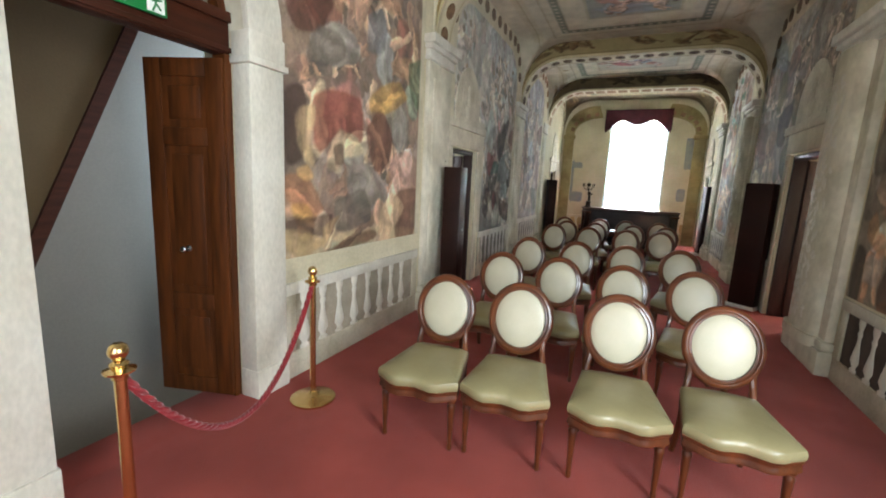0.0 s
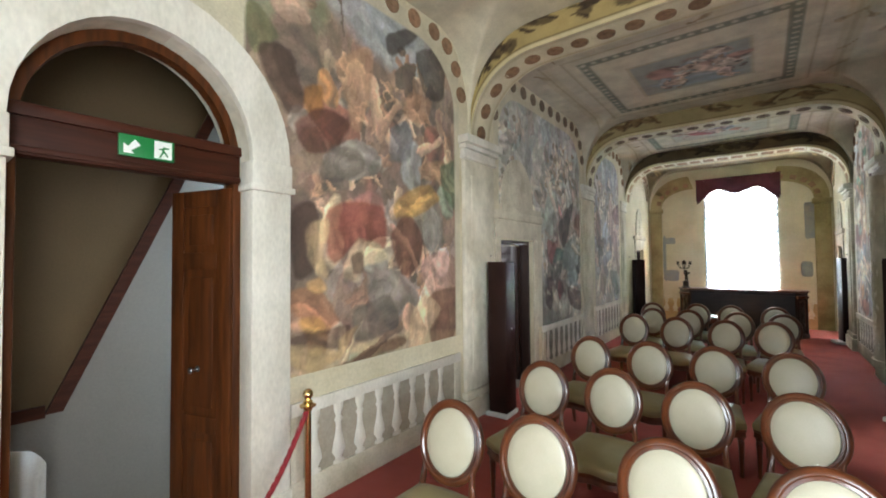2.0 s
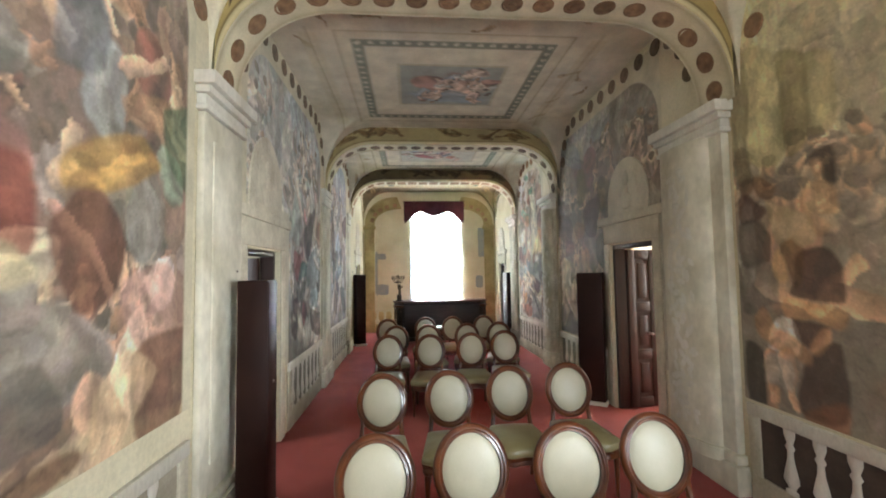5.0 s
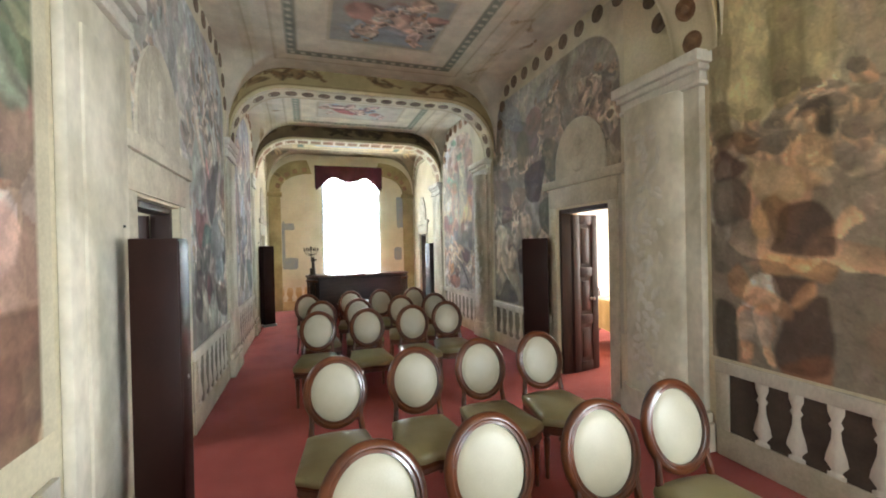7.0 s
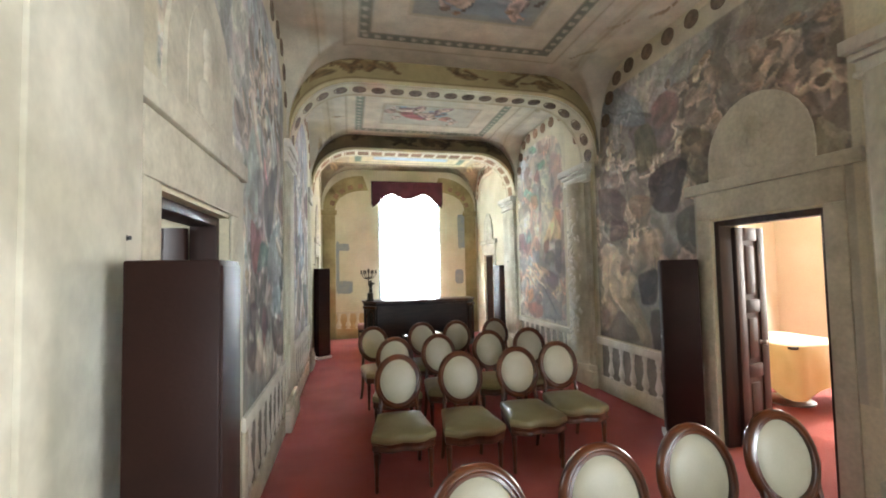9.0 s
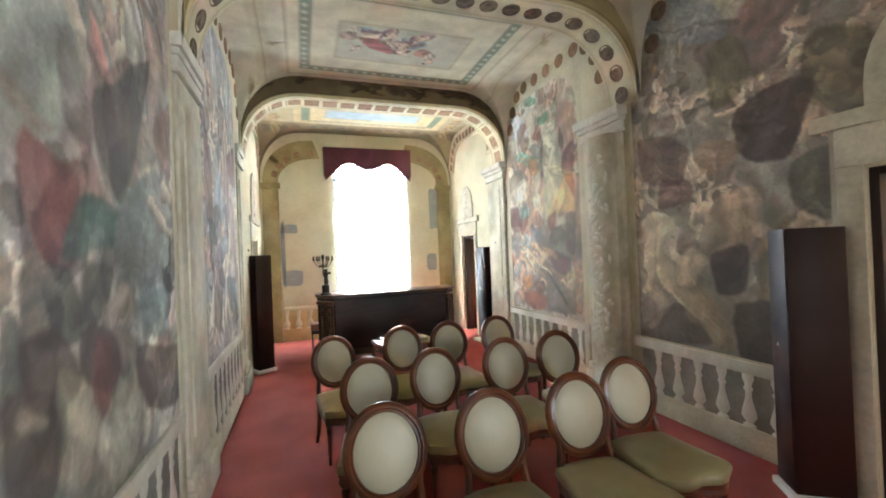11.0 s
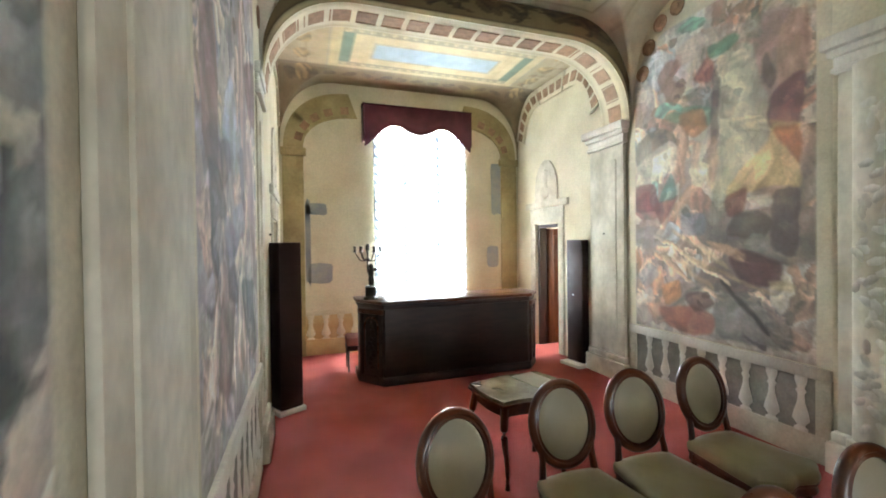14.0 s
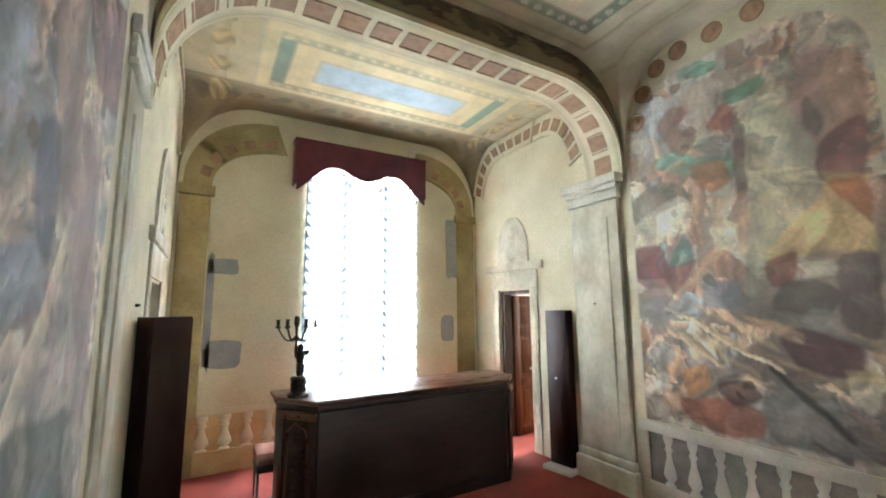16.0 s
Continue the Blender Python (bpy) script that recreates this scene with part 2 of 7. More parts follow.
def lathe(profile, seg=20, bm=None, m=None):
    """A turned shape from (radius, height) pairs."""
    bm = bm or bmesh.new()
    rings = []
    for r, z in profile:
        ring = []
        for i in range(seg):
            a = 2 * math.pi * i / seg
            p = Vector((max(r, 1e-4) * math.cos(a), max(r, 1e-4) * math.sin(a), z))
            ring.append(bm.verts.new(m @ p if m is not None else p))
        rings.append(ring)
    for a, b in zip(rings, rings[1:]):
        for i in range(seg):
            bm.faces.new((a[i], a[(i + 1) % seg], b[(i + 1) % seg], b[i]))
    bm.faces.new(rings[0][::-1])
    bm.faces.new(rings[-1])
    return bm


def tube(points, radius, seg=8, bm=None, close=False):
    """A round bar along points; radius may be a function of the share of the length."""
    bm = bm or bmesh.new()
    pts = [Vector(p) for p in points]
    rings = []
    n = len(pts)
    for i, p in enumerate(pts):
        if close:
            d = pts[(i + 1) % n] - pts[i - 1]
        else:
            d = pts[min(i + 1, n - 1)] - pts[max(i - 1, 0)]
        q = d.to_track_quat("Z", "Y")
        r = radius(i / max(n - 1, 1)) if callable(radius) else radius
        rings.append([bm.verts.new(p + q @ Vector((r * math.cos(2 * math.pi * k / seg), r * math.sin(2 * math.pi * k / seg), 0))) for k in range(seg)])
    pairs = list(zip(rings, rings[1:])) + ([(rings[-1], rings[0])] if close else [])
    for a, b in pairs:
        for k in range(seg):
            bm.faces.new((a[k], a[(k + 1) % seg], b[(k + 1) % seg], b[k]))
    if not close:
        bm.faces.new(rings[0][::-1])
        bm.faces.new(rings[-1])
    return bm


def prism(outline, z0, z1, bm=None, axis="z", bevel=0.0):
    """An outline pushed along an axis: z takes (x, y), x takes (y, z), y takes (x, z)."""
    bm = bm or bmesh.new()

    def at(p, h):
        return {"z": (p[0], p[1], h), "x": (h, p[0], p[1]), "y": (p[0], h, p[1])}[axis]
    lo, hi = [bm.verts.new(at(p, z0)) for p in outline], [bm.verts.new(at(p, z1)) for p in outline]
    fs = [bm.faces.new(lo[::-1]), bm.faces.new(hi)]
    n = len(lo)
    for i in range(n):
        fs.append(bm.faces.new((lo[i], lo[(i + 1) % n], hi[(i + 1) % n], hi[i])))
    if bevel:
        ed = list({e for f in fs[:2] for e in f.edges})
        bmesh.ops.bevel(bm, geom=ed, offset=bevel, segments=2, affect="EDGES", profile=0.5)
    return bm


# ---- painted surfaces: a grid whose points carry the paint ----
rng = np.random.default_rng(7)


def value_noise(shape, cell, octaves=4, seed=0):
    """Smooth noise from 0 to 1 on a grid, with cells of that many points."""
    r = np.random.default_rng(seed)
    out, total, amp = np.zeros(shape), 0.0, 1.0
    for _ in range(octaves):
        h, w = int(shape[0] / cell) + 3, int(shape[1] / cell) + 3
        g = r.random((h, w))
        y, x = np.arange(shape[0]) / cell, np.arange(shape[1]) / cell
        yi, xi = y.astype(int), x.astype(int)
        fy, fx = (y - yi)[:, None], (x - xi)[None, :]
        fy, fx = fy * fy * (3 - 2 * fy), fx * fx * (3 - 2 * fx)
        a, b = g[yi][:, xi], g[yi][:, xi + 1]
        c, d = g[yi + 1][:, xi], g[yi + 1][:, xi + 1]
        out += amp * ((a * (1 - fx) + b * fx) * (1 - fy) + (c * (1 - fx) + d * fx) * fy)
        total += amp
        amp *= 0.55
        cell = max(cell / 2, 1.01)
    return out / total


class Canvas:
    """A painted sheet over u0..u1, v0..v1 metres."""

    def __init__(self, u0, u1, v0, v1, step, colour, seed=1):
        self.nu, self.nv = int(round((u1 - u0) / step)) + 1, int(round((v1 - v0) / step)) + 1
        self.u, self.v = np.linspace(u0, u1, self.nu), np.linspace(v0, v1, self.nv)
        self.U, self.V = np.meshgrid(self.u, self.v)
        self.c = np.ones((self.nv, self.nu, 3)) * np.array(lin(colour))
        self.step, self.seed = step, seed
        w = 0.16
        self.WU = self.U + w * (value_noise(self.U.shape, 0.28 / step, 5, seed) - 0.5)
        self.WV = self.V + w * (value_noise(self.U.shape, 0.28 / step, 5, seed + 50) - 0.5)

    def put(self, mask, colour):
        col = np.array(lin(colour)) if isinstance(colour, str) else np.array(colour)
        self.c += mask[..., None] * (col - self.c)

    def blob(self, u, v, ru, rv, ang=0, colour="888888", soft=0.25, folds=0.35, a=1.0, warp=True):
        """A painted shape with folds: an oval, warped by the brush."""
        U, V = (self.WU, self.WV) if warp else (self.U, self.V)
        ca, sa = math.cos(radians(ang)), math.sin(radians(ang))
        x, y = (U - u) * ca + (V - v) * sa, -(U - u) * sa + (V - v) * ca
        d = np.sqrt((x / ru) ** 2 + (y / rv) ** 2)
        mask = np.clip((1 - d) / (0.55 * soft) + 0.5, 0, 1) * a
        self.seed += 1
        base = np.array(lin(colour)) if isinstance(colour, str) else np.array(colour)
        if folds:
            ph = (self.seed * 1.7) % 6.28
            s = np.sin(9 * x / ru * 0.5 + 5 * y / rv * 0.4 + 3.0 * np.sin(2.2 * y / rv + ph) + ph)
            tone = 1 + folds * 0.55 * s + folds * 0.5 * (y / rv - 0.35 * x / ru)
            col = np.clip(base[None, None] * tone[..., None], 0.0, 1)
        else:
            col = base[None, None] * np.ones_like(self.c)
        self.c += mask[..., None] * (col - self.c)

    def poly(self, colour, *pts, folds=0.3):
        """A painted shape with a soft rounded outline, modelled by light and folds."""
        n = len(pts)
        p = np.array(pts, dtype=float)
        line = []
        for i in range(n):
            a, b, c2, d = p[i - 1], p[i], p[(i + 1) % n], p[(i + 2) % n]
            for t in (0.0, 0.25, 0.5, 0.75):
                line.append(b + 0.35 * t * (1 - t) ** 2 * (c2 - a) + t * t * (3 - 2 * t) * (c2 - b) - 0.35 * t * t * (1 - t) * (d - b))
        line = np.array(line)
        lo, hi = line.min(0) - 0.06, line.max(0) + 0.06
        i0, i1 = np.searchsorted(self.u, (lo[0], hi[0]))
        j0, j1 = np.searchsorted(self.v, (lo[1], hi[1]))
        if i1 - i0 < 2 or j1 - j0 < 2:
            return
        win = (slice(j0, j1), slice(i0, i1))
        x = self.U[win] + 0.55 * (self.WU[win] - self.U[win])
        y = self.V[win] + 0.55 * (self.WV[win] - self.V[win])
        dist, inside = np.full(x.shape, 9.0), np.zeros(x.shape, dtype=bool)
        for a, b in zip(line, np.roll(line, -1, 0)):
            e = b - a
            t = np.clip(((x - a[0]) * e[0] + (y - a[1]) * e[1]) / (e @ e + 1e-9), 0, 1)
            dist = np.minimum(dist, np.hypot(x - a[0] - t * e[0], y - a[1] - t * e[1]))
            if abs(e[1]) > 1e-9:
                inside ^= ((a[1] > y) != (b[1] > y)) & (x < a[0] + e[0] * (y - a[1]) / e[1])
        d = np.where(inside, dist, -dist)
        mask = np.clip(d / 0.026 + 0.6, 0, 1)
        self.seed += 1
        ph = (self.seed * 1.7) % 6.28
        size = float(np.hypot(*(hi - lo)))
        cx, cy = (lo + hi) / 2
        tone = 0.86 + 0.2 * np.clip(d / (0.14 * size), 0, 1) + folds * 0.5 * (y - cy - 0.5 * (x - cx)) / size
        tone += folds * 0.28 * np.sin((14 * (x - cx) * math.cos(ph) + 14 * (y - cy) * math.sin(ph)) / size + 2.2 * np.sin(5 * (y - cy) / size + ph))
        axis = np.linalg.svd(line - line.mean(0), full_matrices=False)[2][0]
        along, across = (x - cx) * axis[0] + (y - cy) * axis[1], (y - cy) * axis[0] - (x - cx) * axis[1]
        fine = np.sin(2 * math.pi * (across + 0.12 * along) / (0.05 + 0.1 * size) + 2.5 * np.sin(9 * along + ph) + ph)
        fine += 0.6 * np.sin(2 * math.pi * across / 0.045 + 3 * np.sin(14 * along + 2 * ph))
        lum = self.c[win].mean(-1)
        under = np.clip(lum / max(float((lum * mask).sum() / (mask.sum() + 1e-6)), 0.02), 0.5, 1.7) ** 0.4
        col = np.clip(np.array(lin(colour)) * ((tone + 0.07 * fine) * under)[..., None], 0, 1)
        self.c[win] += 0.76 * mask[..., None] * (col - self.c[win])

    def limb(self, u0, v0, u1, v1, w, colour):
        du, dv = u1 - u0, v1 - v0
        L2 = du * du + dv * dv + 1e-9
        t = np.clip(((self.WU - u0) * du + (self.WV - v0) * dv) / L2, 0, 1)
        d = np.hypot(self.WU - u0 - t * du, self.WV - v0 - t * dv)
        side = ((self.WU - u0) * dv - (self.WV - v0) * du) / math.sqrt(L2)
        ww = w * (1.1 - 0.35 * t + 0.18 * np.sin(6.3 * t))
        mask = np.clip((ww - d) / (0.16 * w) + 0.3, 0, 1)
        base = np.array(lin(colour))
        col = np.clip(base[None, None] * (1 - 0.5 * np.clip(side / w, -1, 1))[..., None], 0, 1)
        self.c += mask[..., None] * (col - self.c)

    def rect(self, u0, u1, v0, v1, colour, a=1.0):
        e = self.step
        m = np.clip((self.U - u0) / e + 0.5, 0, 1) * np.clip((u1 - self.U) / e + 0.5, 0, 1) * np.clip((self.V - v0) / e + 0.5, 0, 1) * np.clip((v1 - self.V) / e + 0.5, 0, 1)
        self.put(m * a, colour)

    def facets(self, size, amount, seed=0, palette=None, alpha=0.0, stretch=0.7):
        """Patches of drapery and flesh: cells of a jittered net, each with its own tone and shading."""
        r = np.random.default_rng(seed + 77)
        gu, gv = (self.WU - self.u[0]) / size + 3, (self.WV - self.v[0]) / size * stretch + 3
        iu, iv = np.floor(gu).astype(int), np.floor(gv).astype(int)
        n, m = int(gv.max()) + 5, int(gu.max()) + 5
        ju, jv, tone, ang = r.random((n, m)), r.random((n, m)), r.uniform(-1, 1, (n, m)), r.uniform(0, 6.28, (n, m))
        tint = 1 + 0.03 * r.uniform(-1, 1, (n, m, 3))
        best = np.full(self.U.shape, 9.0)
        bi, bj, du, dv = (np.zeros(self.U.shape, dtype=int), np.zeros(self.U.shape, dtype=int), np.zeros(self.U.shape), np.zeros(self.U.shape))
        for a in (-1, 0, 1):
            for b in (-1, 0, 1):
                jj, ii = np.clip(iv + a, 0, n - 1), np.clip(iu + b, 0, m - 1)
                x, y = gu - (iu + b + ju[jj, ii]), gv - (iv + a + jv[jj, ii])
                d = x * x + y * y
                near = d < best
                best = np.where(near, d, best)
                bi, bj = np.where(near, ii, bi), np.where(near, jj, bj)
                du, dv = np.where(near, x, du), np.where(near, y, dv)
        if palette:
            pal = np.array([lin(p) for p in palette])[r.integers(len(palette), size=(n, m))]
            self.c += alpha * (pal[bj, bi] - self.c)
        th = ang[bj, bi]
        t = 0.7 * tone[bj, bi] + 0.9 * (du * np.cos(th) + dv * np.sin(th)) + 0.25 * np.sin(14 * (du * np.sin(th) - dv * np.cos(th)))
        self.c *= np.clip(1 + amount * t, 0.4, 1.7)[..., None] * tint[bj, bi]

    def punch(self, k, tint=(1, 1, 1)):
        """Stronger darks and lights around the middle tone, and a cooler or warmer pigment."""
        mid = float(np.exp(np.log(self.c + 0.01).mean()))
        lum = self.c.mean(-1, keepdims=True)
        self.c = np.clip(self.c * ((lum + 0.01) / mid) ** (k - 1) * np.array(tint), 0.015, 0.85)

    def fade(self, amount=0.25, colour="cfc6b8"):
        self.c += amount * (np.array(lin(colour)) - self.c)

    def mottle(self, cell=0.5, amount=0.3, seed=0, tint=(1, 1, 1)):
        k = value_noise(self.U.shape, cell / self.step, 5, self.seed + seed)
        k = (k - 0.5) * 2
        self.c *= np.clip(1 + amount * k[..., None] * np.array(tint), 0.2, 2)

    def crowd(self, u0, u1, v0, v1, count, cloths, skins, size=0.3, seed=0):
        """A throng of plain tumbling shapes, limbs and drapery."""
        r = np.random.default_rng(seed)
        spots = sorted(((r.uniform(u0, u1), r.uniform(v0, v1)) for _ in range(count)), key=lambda p: -p[1])
        for u, v in spots:
            s = size * r.uniform(0.7, 1.25)
            ang = r.uniform(0, 180)
            self.blob(u + r.normal() * 0.05, v - 0.25 * s, 0.55 * s, 0.3 * s, ang, cloths[r.integers(len(cloths))], 0.18, 0.9)
            skin = skins[r.integers(len(skins))]
            a = r.uniform(0, 6.28)
            self.limb(u, v, u + 0.38 * s * math.cos(a), v + 0.38 * s * math.sin(a), 0.19 * s, skin)
            for _ in range(2):
                b = a + r.uniform(-1.9, 1.9)
                p = (u + 0.3 * s * math.cos(b), v + 0.3 * s * math.sin(b))
                b2 = b + r.uniform(-1.3, 1.3)
                q = (p[0] + 0.3 * s * math.cos(b2), p[1] + 0.3 * s * math.sin(b2))
                self.limb(u, v, *p, 0.12 * s, skin)
                self.limb(*p, *q, 0.09 * s, skin)
            hu, hv = u - 0.25 * s * math.cos(a), v - 0.25 * s * math.sin(a) + 0.3 * s
            self.blob(hu, hv, 0.12 * s, 0.14 * s, r.uniform(0, 90), ("6b5340", "584434", "8a6a4c", "4c3f36")[r.integers(4)], 0.25, 0.5)

    def strokes(self, count, size, amount, seed=0):
        """Short brush marks that lighten or darken what is there."""
        r = np.random.default_rng(seed)
        tone = np.zeros_like(self.U)
        for _ in range(count):
            u, v = r.uniform(self.u[0], self.u[-1]), r.uniform(self.v[0], self.v[-1])
            a, L, w = r.uniform(0, 3.14), size * r.uniform(0.6, 1.8), size * r.uniform(0.12, 0.3)
            i0, i1 = np.searchsorted(self.u, (u - 2 * L, u + 2 * L))
            j0, j1 = np.searchsorted(self.v, (v - 2 * L, v + 2 * L))
            x, y = self.WU[j0:j1, i0:i1] - u, self.WV[j0:j1, i0:i1] - v
            p, q = x * math.cos(a) + y * math.sin(a), -x * math.sin(a) + y * math.cos(a)
            q = q - 0.5 * p * p / L * r.uniform(-1, 1)
            tone[j0:j1, i0:i1] += r.choice((-1, 1)) * np.exp(-(p / L) ** 2 * 2 - (q / w) ** 2 * 2)
        self.c *= np.clip(1 + amount * tone, 0.45, 1.7)[..., None]

    def finish(self, amount=0.22, seed=0):
        """Fine brushwork, then the paleness of old lime paint."""
        self.facets(0.13, 0.16, seed + self.seed)
        self.facets(0.05, 0.1, seed + self.seed + 1)
        self.strokes(1300, 0.035, 0.16, seed + 900)
        self.fade(amount)


def painted_grid(name, canvas, place, mat, parent=None, label="", category="", kind="structure", hole=None):
    """A mesh over the canvas; place(U, V) gives the three coordinates; hole(U, V) leaves faces out."""
    U, V = canvas.U, canvas.V
    X, Y, Z = place(U, V)
    nv, nu = U.shape
    co = np.stack([X, Y, Z], -1).reshape(-1, 3)
    idx = np.arange(nu * nv).reshape(nv, nu)
    quads = np.stack([idx[:-1, :-1], idx[:-1, 1:], idx[1:, 1:], idx[1:, :-1]], -1).reshape(-1, 4)
    if hole is not None:
        uc, vc = (U[:-1, :-1] + U[1:, 1:]) / 2, (V[:-1, :-1] + V[1:, 1:]) / 2
        quads = quads[~hole(uc, vc).reshape(-1)]
    me = bpy.data.meshes.new(name)
    me.vertices.add(len(co))
    me.vertices.foreach_set("co", co.astype(np.float32).ravel())
    me.loops.add(quads.size)
    me.loops.foreach_set("vertex_index", quads.astype(np.int32).ravel())
    me.polygons.add(len(quads))
    me.polygons.foreach_set("loop_start", np.arange(0, quads.size, 4, dtype=np.int32))
    me.update(calc_edges=True)
    at = me.color_attributes.new("paint", "FLOAT_COLOR", "POINT")
    at.data.foreach_set("color", np.concatenate([np.clip(canvas.c, 0, 1).reshape(-1, 3), np.ones((nu * nv, 1))], 1).astype(np.float32).ravel())
    me.polygons.foreach_set("use_smooth", np.ones(len(quads), dtype=bool))
    me.materials.append(mat)
    ob = new(name, me)
    if parent:
        ob.parent = parent
    return tagged(ob, label, category, "", kind)

# ---- structure ----
SPRING, R_X, R_Y = 3.05, 0.85, 0.62


def cove(d, r, z0=SPRING, z1=TOP_Z, n=2.3):
    q = np.clip((r - d) / r, 0, 1)
    return z0 + (z1 - z0) * (1 - q ** n) ** (1 / n)


def wall_along_y(x0, x1, y0, y1, z1, holes):
    """A wall with openings (ya, yb, za, zb)."""
    bm = bmesh.new()
    y = y0
    for ya, yb, za, zb in sorted(holes):
        box(bm, x0, x1, y, ya, 0, z1)
        if za > 0:
            box(bm, x0, x1, ya, yb, 0, za)
        box(bm, x0, x1, ya, yb, zb, z1)
        y = yb
    box(bm, x0, x1, y, y1, 0, z1)
    return bm


def wall_along_x(y0, y1, x0, x1, z1, holes):
    bm = bmesh.new()
    x = x0
    for xa, xb, za, zb in sorted(holes):
        box(bm, x, xa, y0, y1, 0, z1)
        if za > 0:
            box(bm, xa, xb, y0, y1, 0, za)
        box(bm, xa, xb, y0, y1, zb, z1)
        x = xb
    box(bm, x, x1, y0, y1, 0, z1)
    return bm


EXIT = (0.26, 1.34)
DOOR_A, DOOR_B, DOOR_C, DOOR_D = (4.52, 5.44), (5.09, 6.03), (11.55, 12.3), (11.98, 12.62)
WINDOW = (-0.38, 1.07)
SIDE_WINDOW = (-1.3, 0.9)
structure("floor", boxes((LEFT_X - 0.06, 7.2, SOUTH_Y - 0.4, NORTH_Y + 0.4, -0.2, 0.0)), CARPET, "worn red carpet over the whole hall floor", "floor")
structure("wall_west", wall_along_y(LEFT_X - 0.35, LEFT_X, SOUTH_Y - 0.3, NORTH_Y + 0.3, 4.6, [(*EXIT, 0, 3.0), (*DOOR_A, 0, 1.97), (*DOOR_C, 0, 1.95)]), CREAM, "cream plaster side wall with faded paint", "wall")
structure("wall_east", wall_along_y(RIGHT_X, RIGHT_X + 0.3, SOUTH_Y - 0.3, NORTH_Y + 0.3, 4.6, [(*SIDE_WINDOW, 0.7, 2.75), (*DOOR_B, 0, 2.04), (*DOOR_D, 0, 1.95)]), CREAM, "cream plaster side wall with two doorways", "wall")
# made-up wall outside, only there to stop sun entering the side window
structure("wall_sun_block", boxes((3.6, 3.75, -2.3, 2.2, 0, 4.6)), WARM, "plain unseen wall added to keep the sun off the side window", "wall")
structure("wall_north", wall_along_x(NORTH_Y, NORTH_Y + 0.45, LEFT_X, RIGHT_X, 4.6, [(*WINDOW, 0.35, 3.55)]), CREAM, "faded cream end wall around a tall window", "wall")
# the opening is made up, it lets the south fill lamp in
structure("wall_south", wall_along_x(SOUTH_Y - 0.3, SOUTH_Y, LEFT_X, RIGHT_X, 4.6, [(-0.6, 1.0, 0.6, 3.2)]), CREAM, "plain cream end wall with an opening added for the fill light", "wall")
# unseen slab over everything, added to keep outside light out
structure("roof", boxes((-4.2, 7.4, SOUTH_Y - 0.4, NORTH_Y + 0.5, 4.6, 4.8)), PLASTER, "plain unseen slab added above the vaults to block light", "roof")

# arched head of the exit opening
ec, eh, ez = sum(EXIT) / 2, (EXIT[1] - EXIT[0]) / 2, 2.36


def ellipse_arc(c, rx, z, rz, n=18):
    return [(c + rx * math.cos(math.pi * i / n), z + rz * math.sin(math.pi * i / n)) for i in range(n + 1)]


arc = ellipse_arc(ec, eh, ez, 0.62)
bm = bmesh.new()
for half in (arc[:10], arc[9:]):
    corner = (half[0][0], 3.0) if half is not arc[9:] and half[0][0] > ec else (half[-1][0], 3.0)
    for a, b in zip(half, half[1:]):
        prism([a, b, (b[0], 3.0), (a[0], 3.0)] if abs(a[0] - b[0]) > 1e-6 else [a, b, corner], LEFT_X - 0.35, LEFT_X - 0.001, bm, "x")
structure("trim_exit_spandrel", bm, PLASTER, "plaster spandrels over the arched exit", "wall")
surround = thing("exit_arch_surround", "pale stone arch surround with impost blocks", "arch trim", kind="structure")
outer = ellipse_arc(ec, eh + 0.26, ez, 0.86)
bm = bmesh.new()
for i in range(18):
    prism([arc[i], arc[i + 1], outer[i + 1], outer[i]], LEFT_X, LEFT_X + 0.045, bm, "x")
bmesh.ops.remove_doubles(bm, verts=bm.verts, dist=1e-4)
part("archivolt", bm, STONE, surround)
for a, b in ((EXIT[1], EXIT[1] + 0.26), (EXIT[0] - 0.26, EXIT[0])):
    part("jamb", boxes((LEFT_X - 0.1, LEFT_X + 0.045, a - 0.004, b + 0.004, 0.0, 2.17), bevel=0.006), STONE, surround)
    bm = boxes((LEFT_X - 0.1, LEFT_X + 0.07, a - 0.025, b + 0.025, 2.17, 2.21), (LEFT_X - 0.1, LEFT_X + 0.055, a - 0.01, b + 0.01, 2.21, 2.36), bevel=0.006)
    part("impost", bm, STONE, surround)
    part("plinth", boxes((LEFT_X - 0.1, LEFT_X + 0.06, a - 0.01, b + 0.012, 0.0, 0.2), bevel=0.008), STONE, surround)

# vaults
BAYS = [(SOUTH_Y, 3.85), (4.25, 7.7), (8.1, 10.5), (10.95, NORTH_Y)]


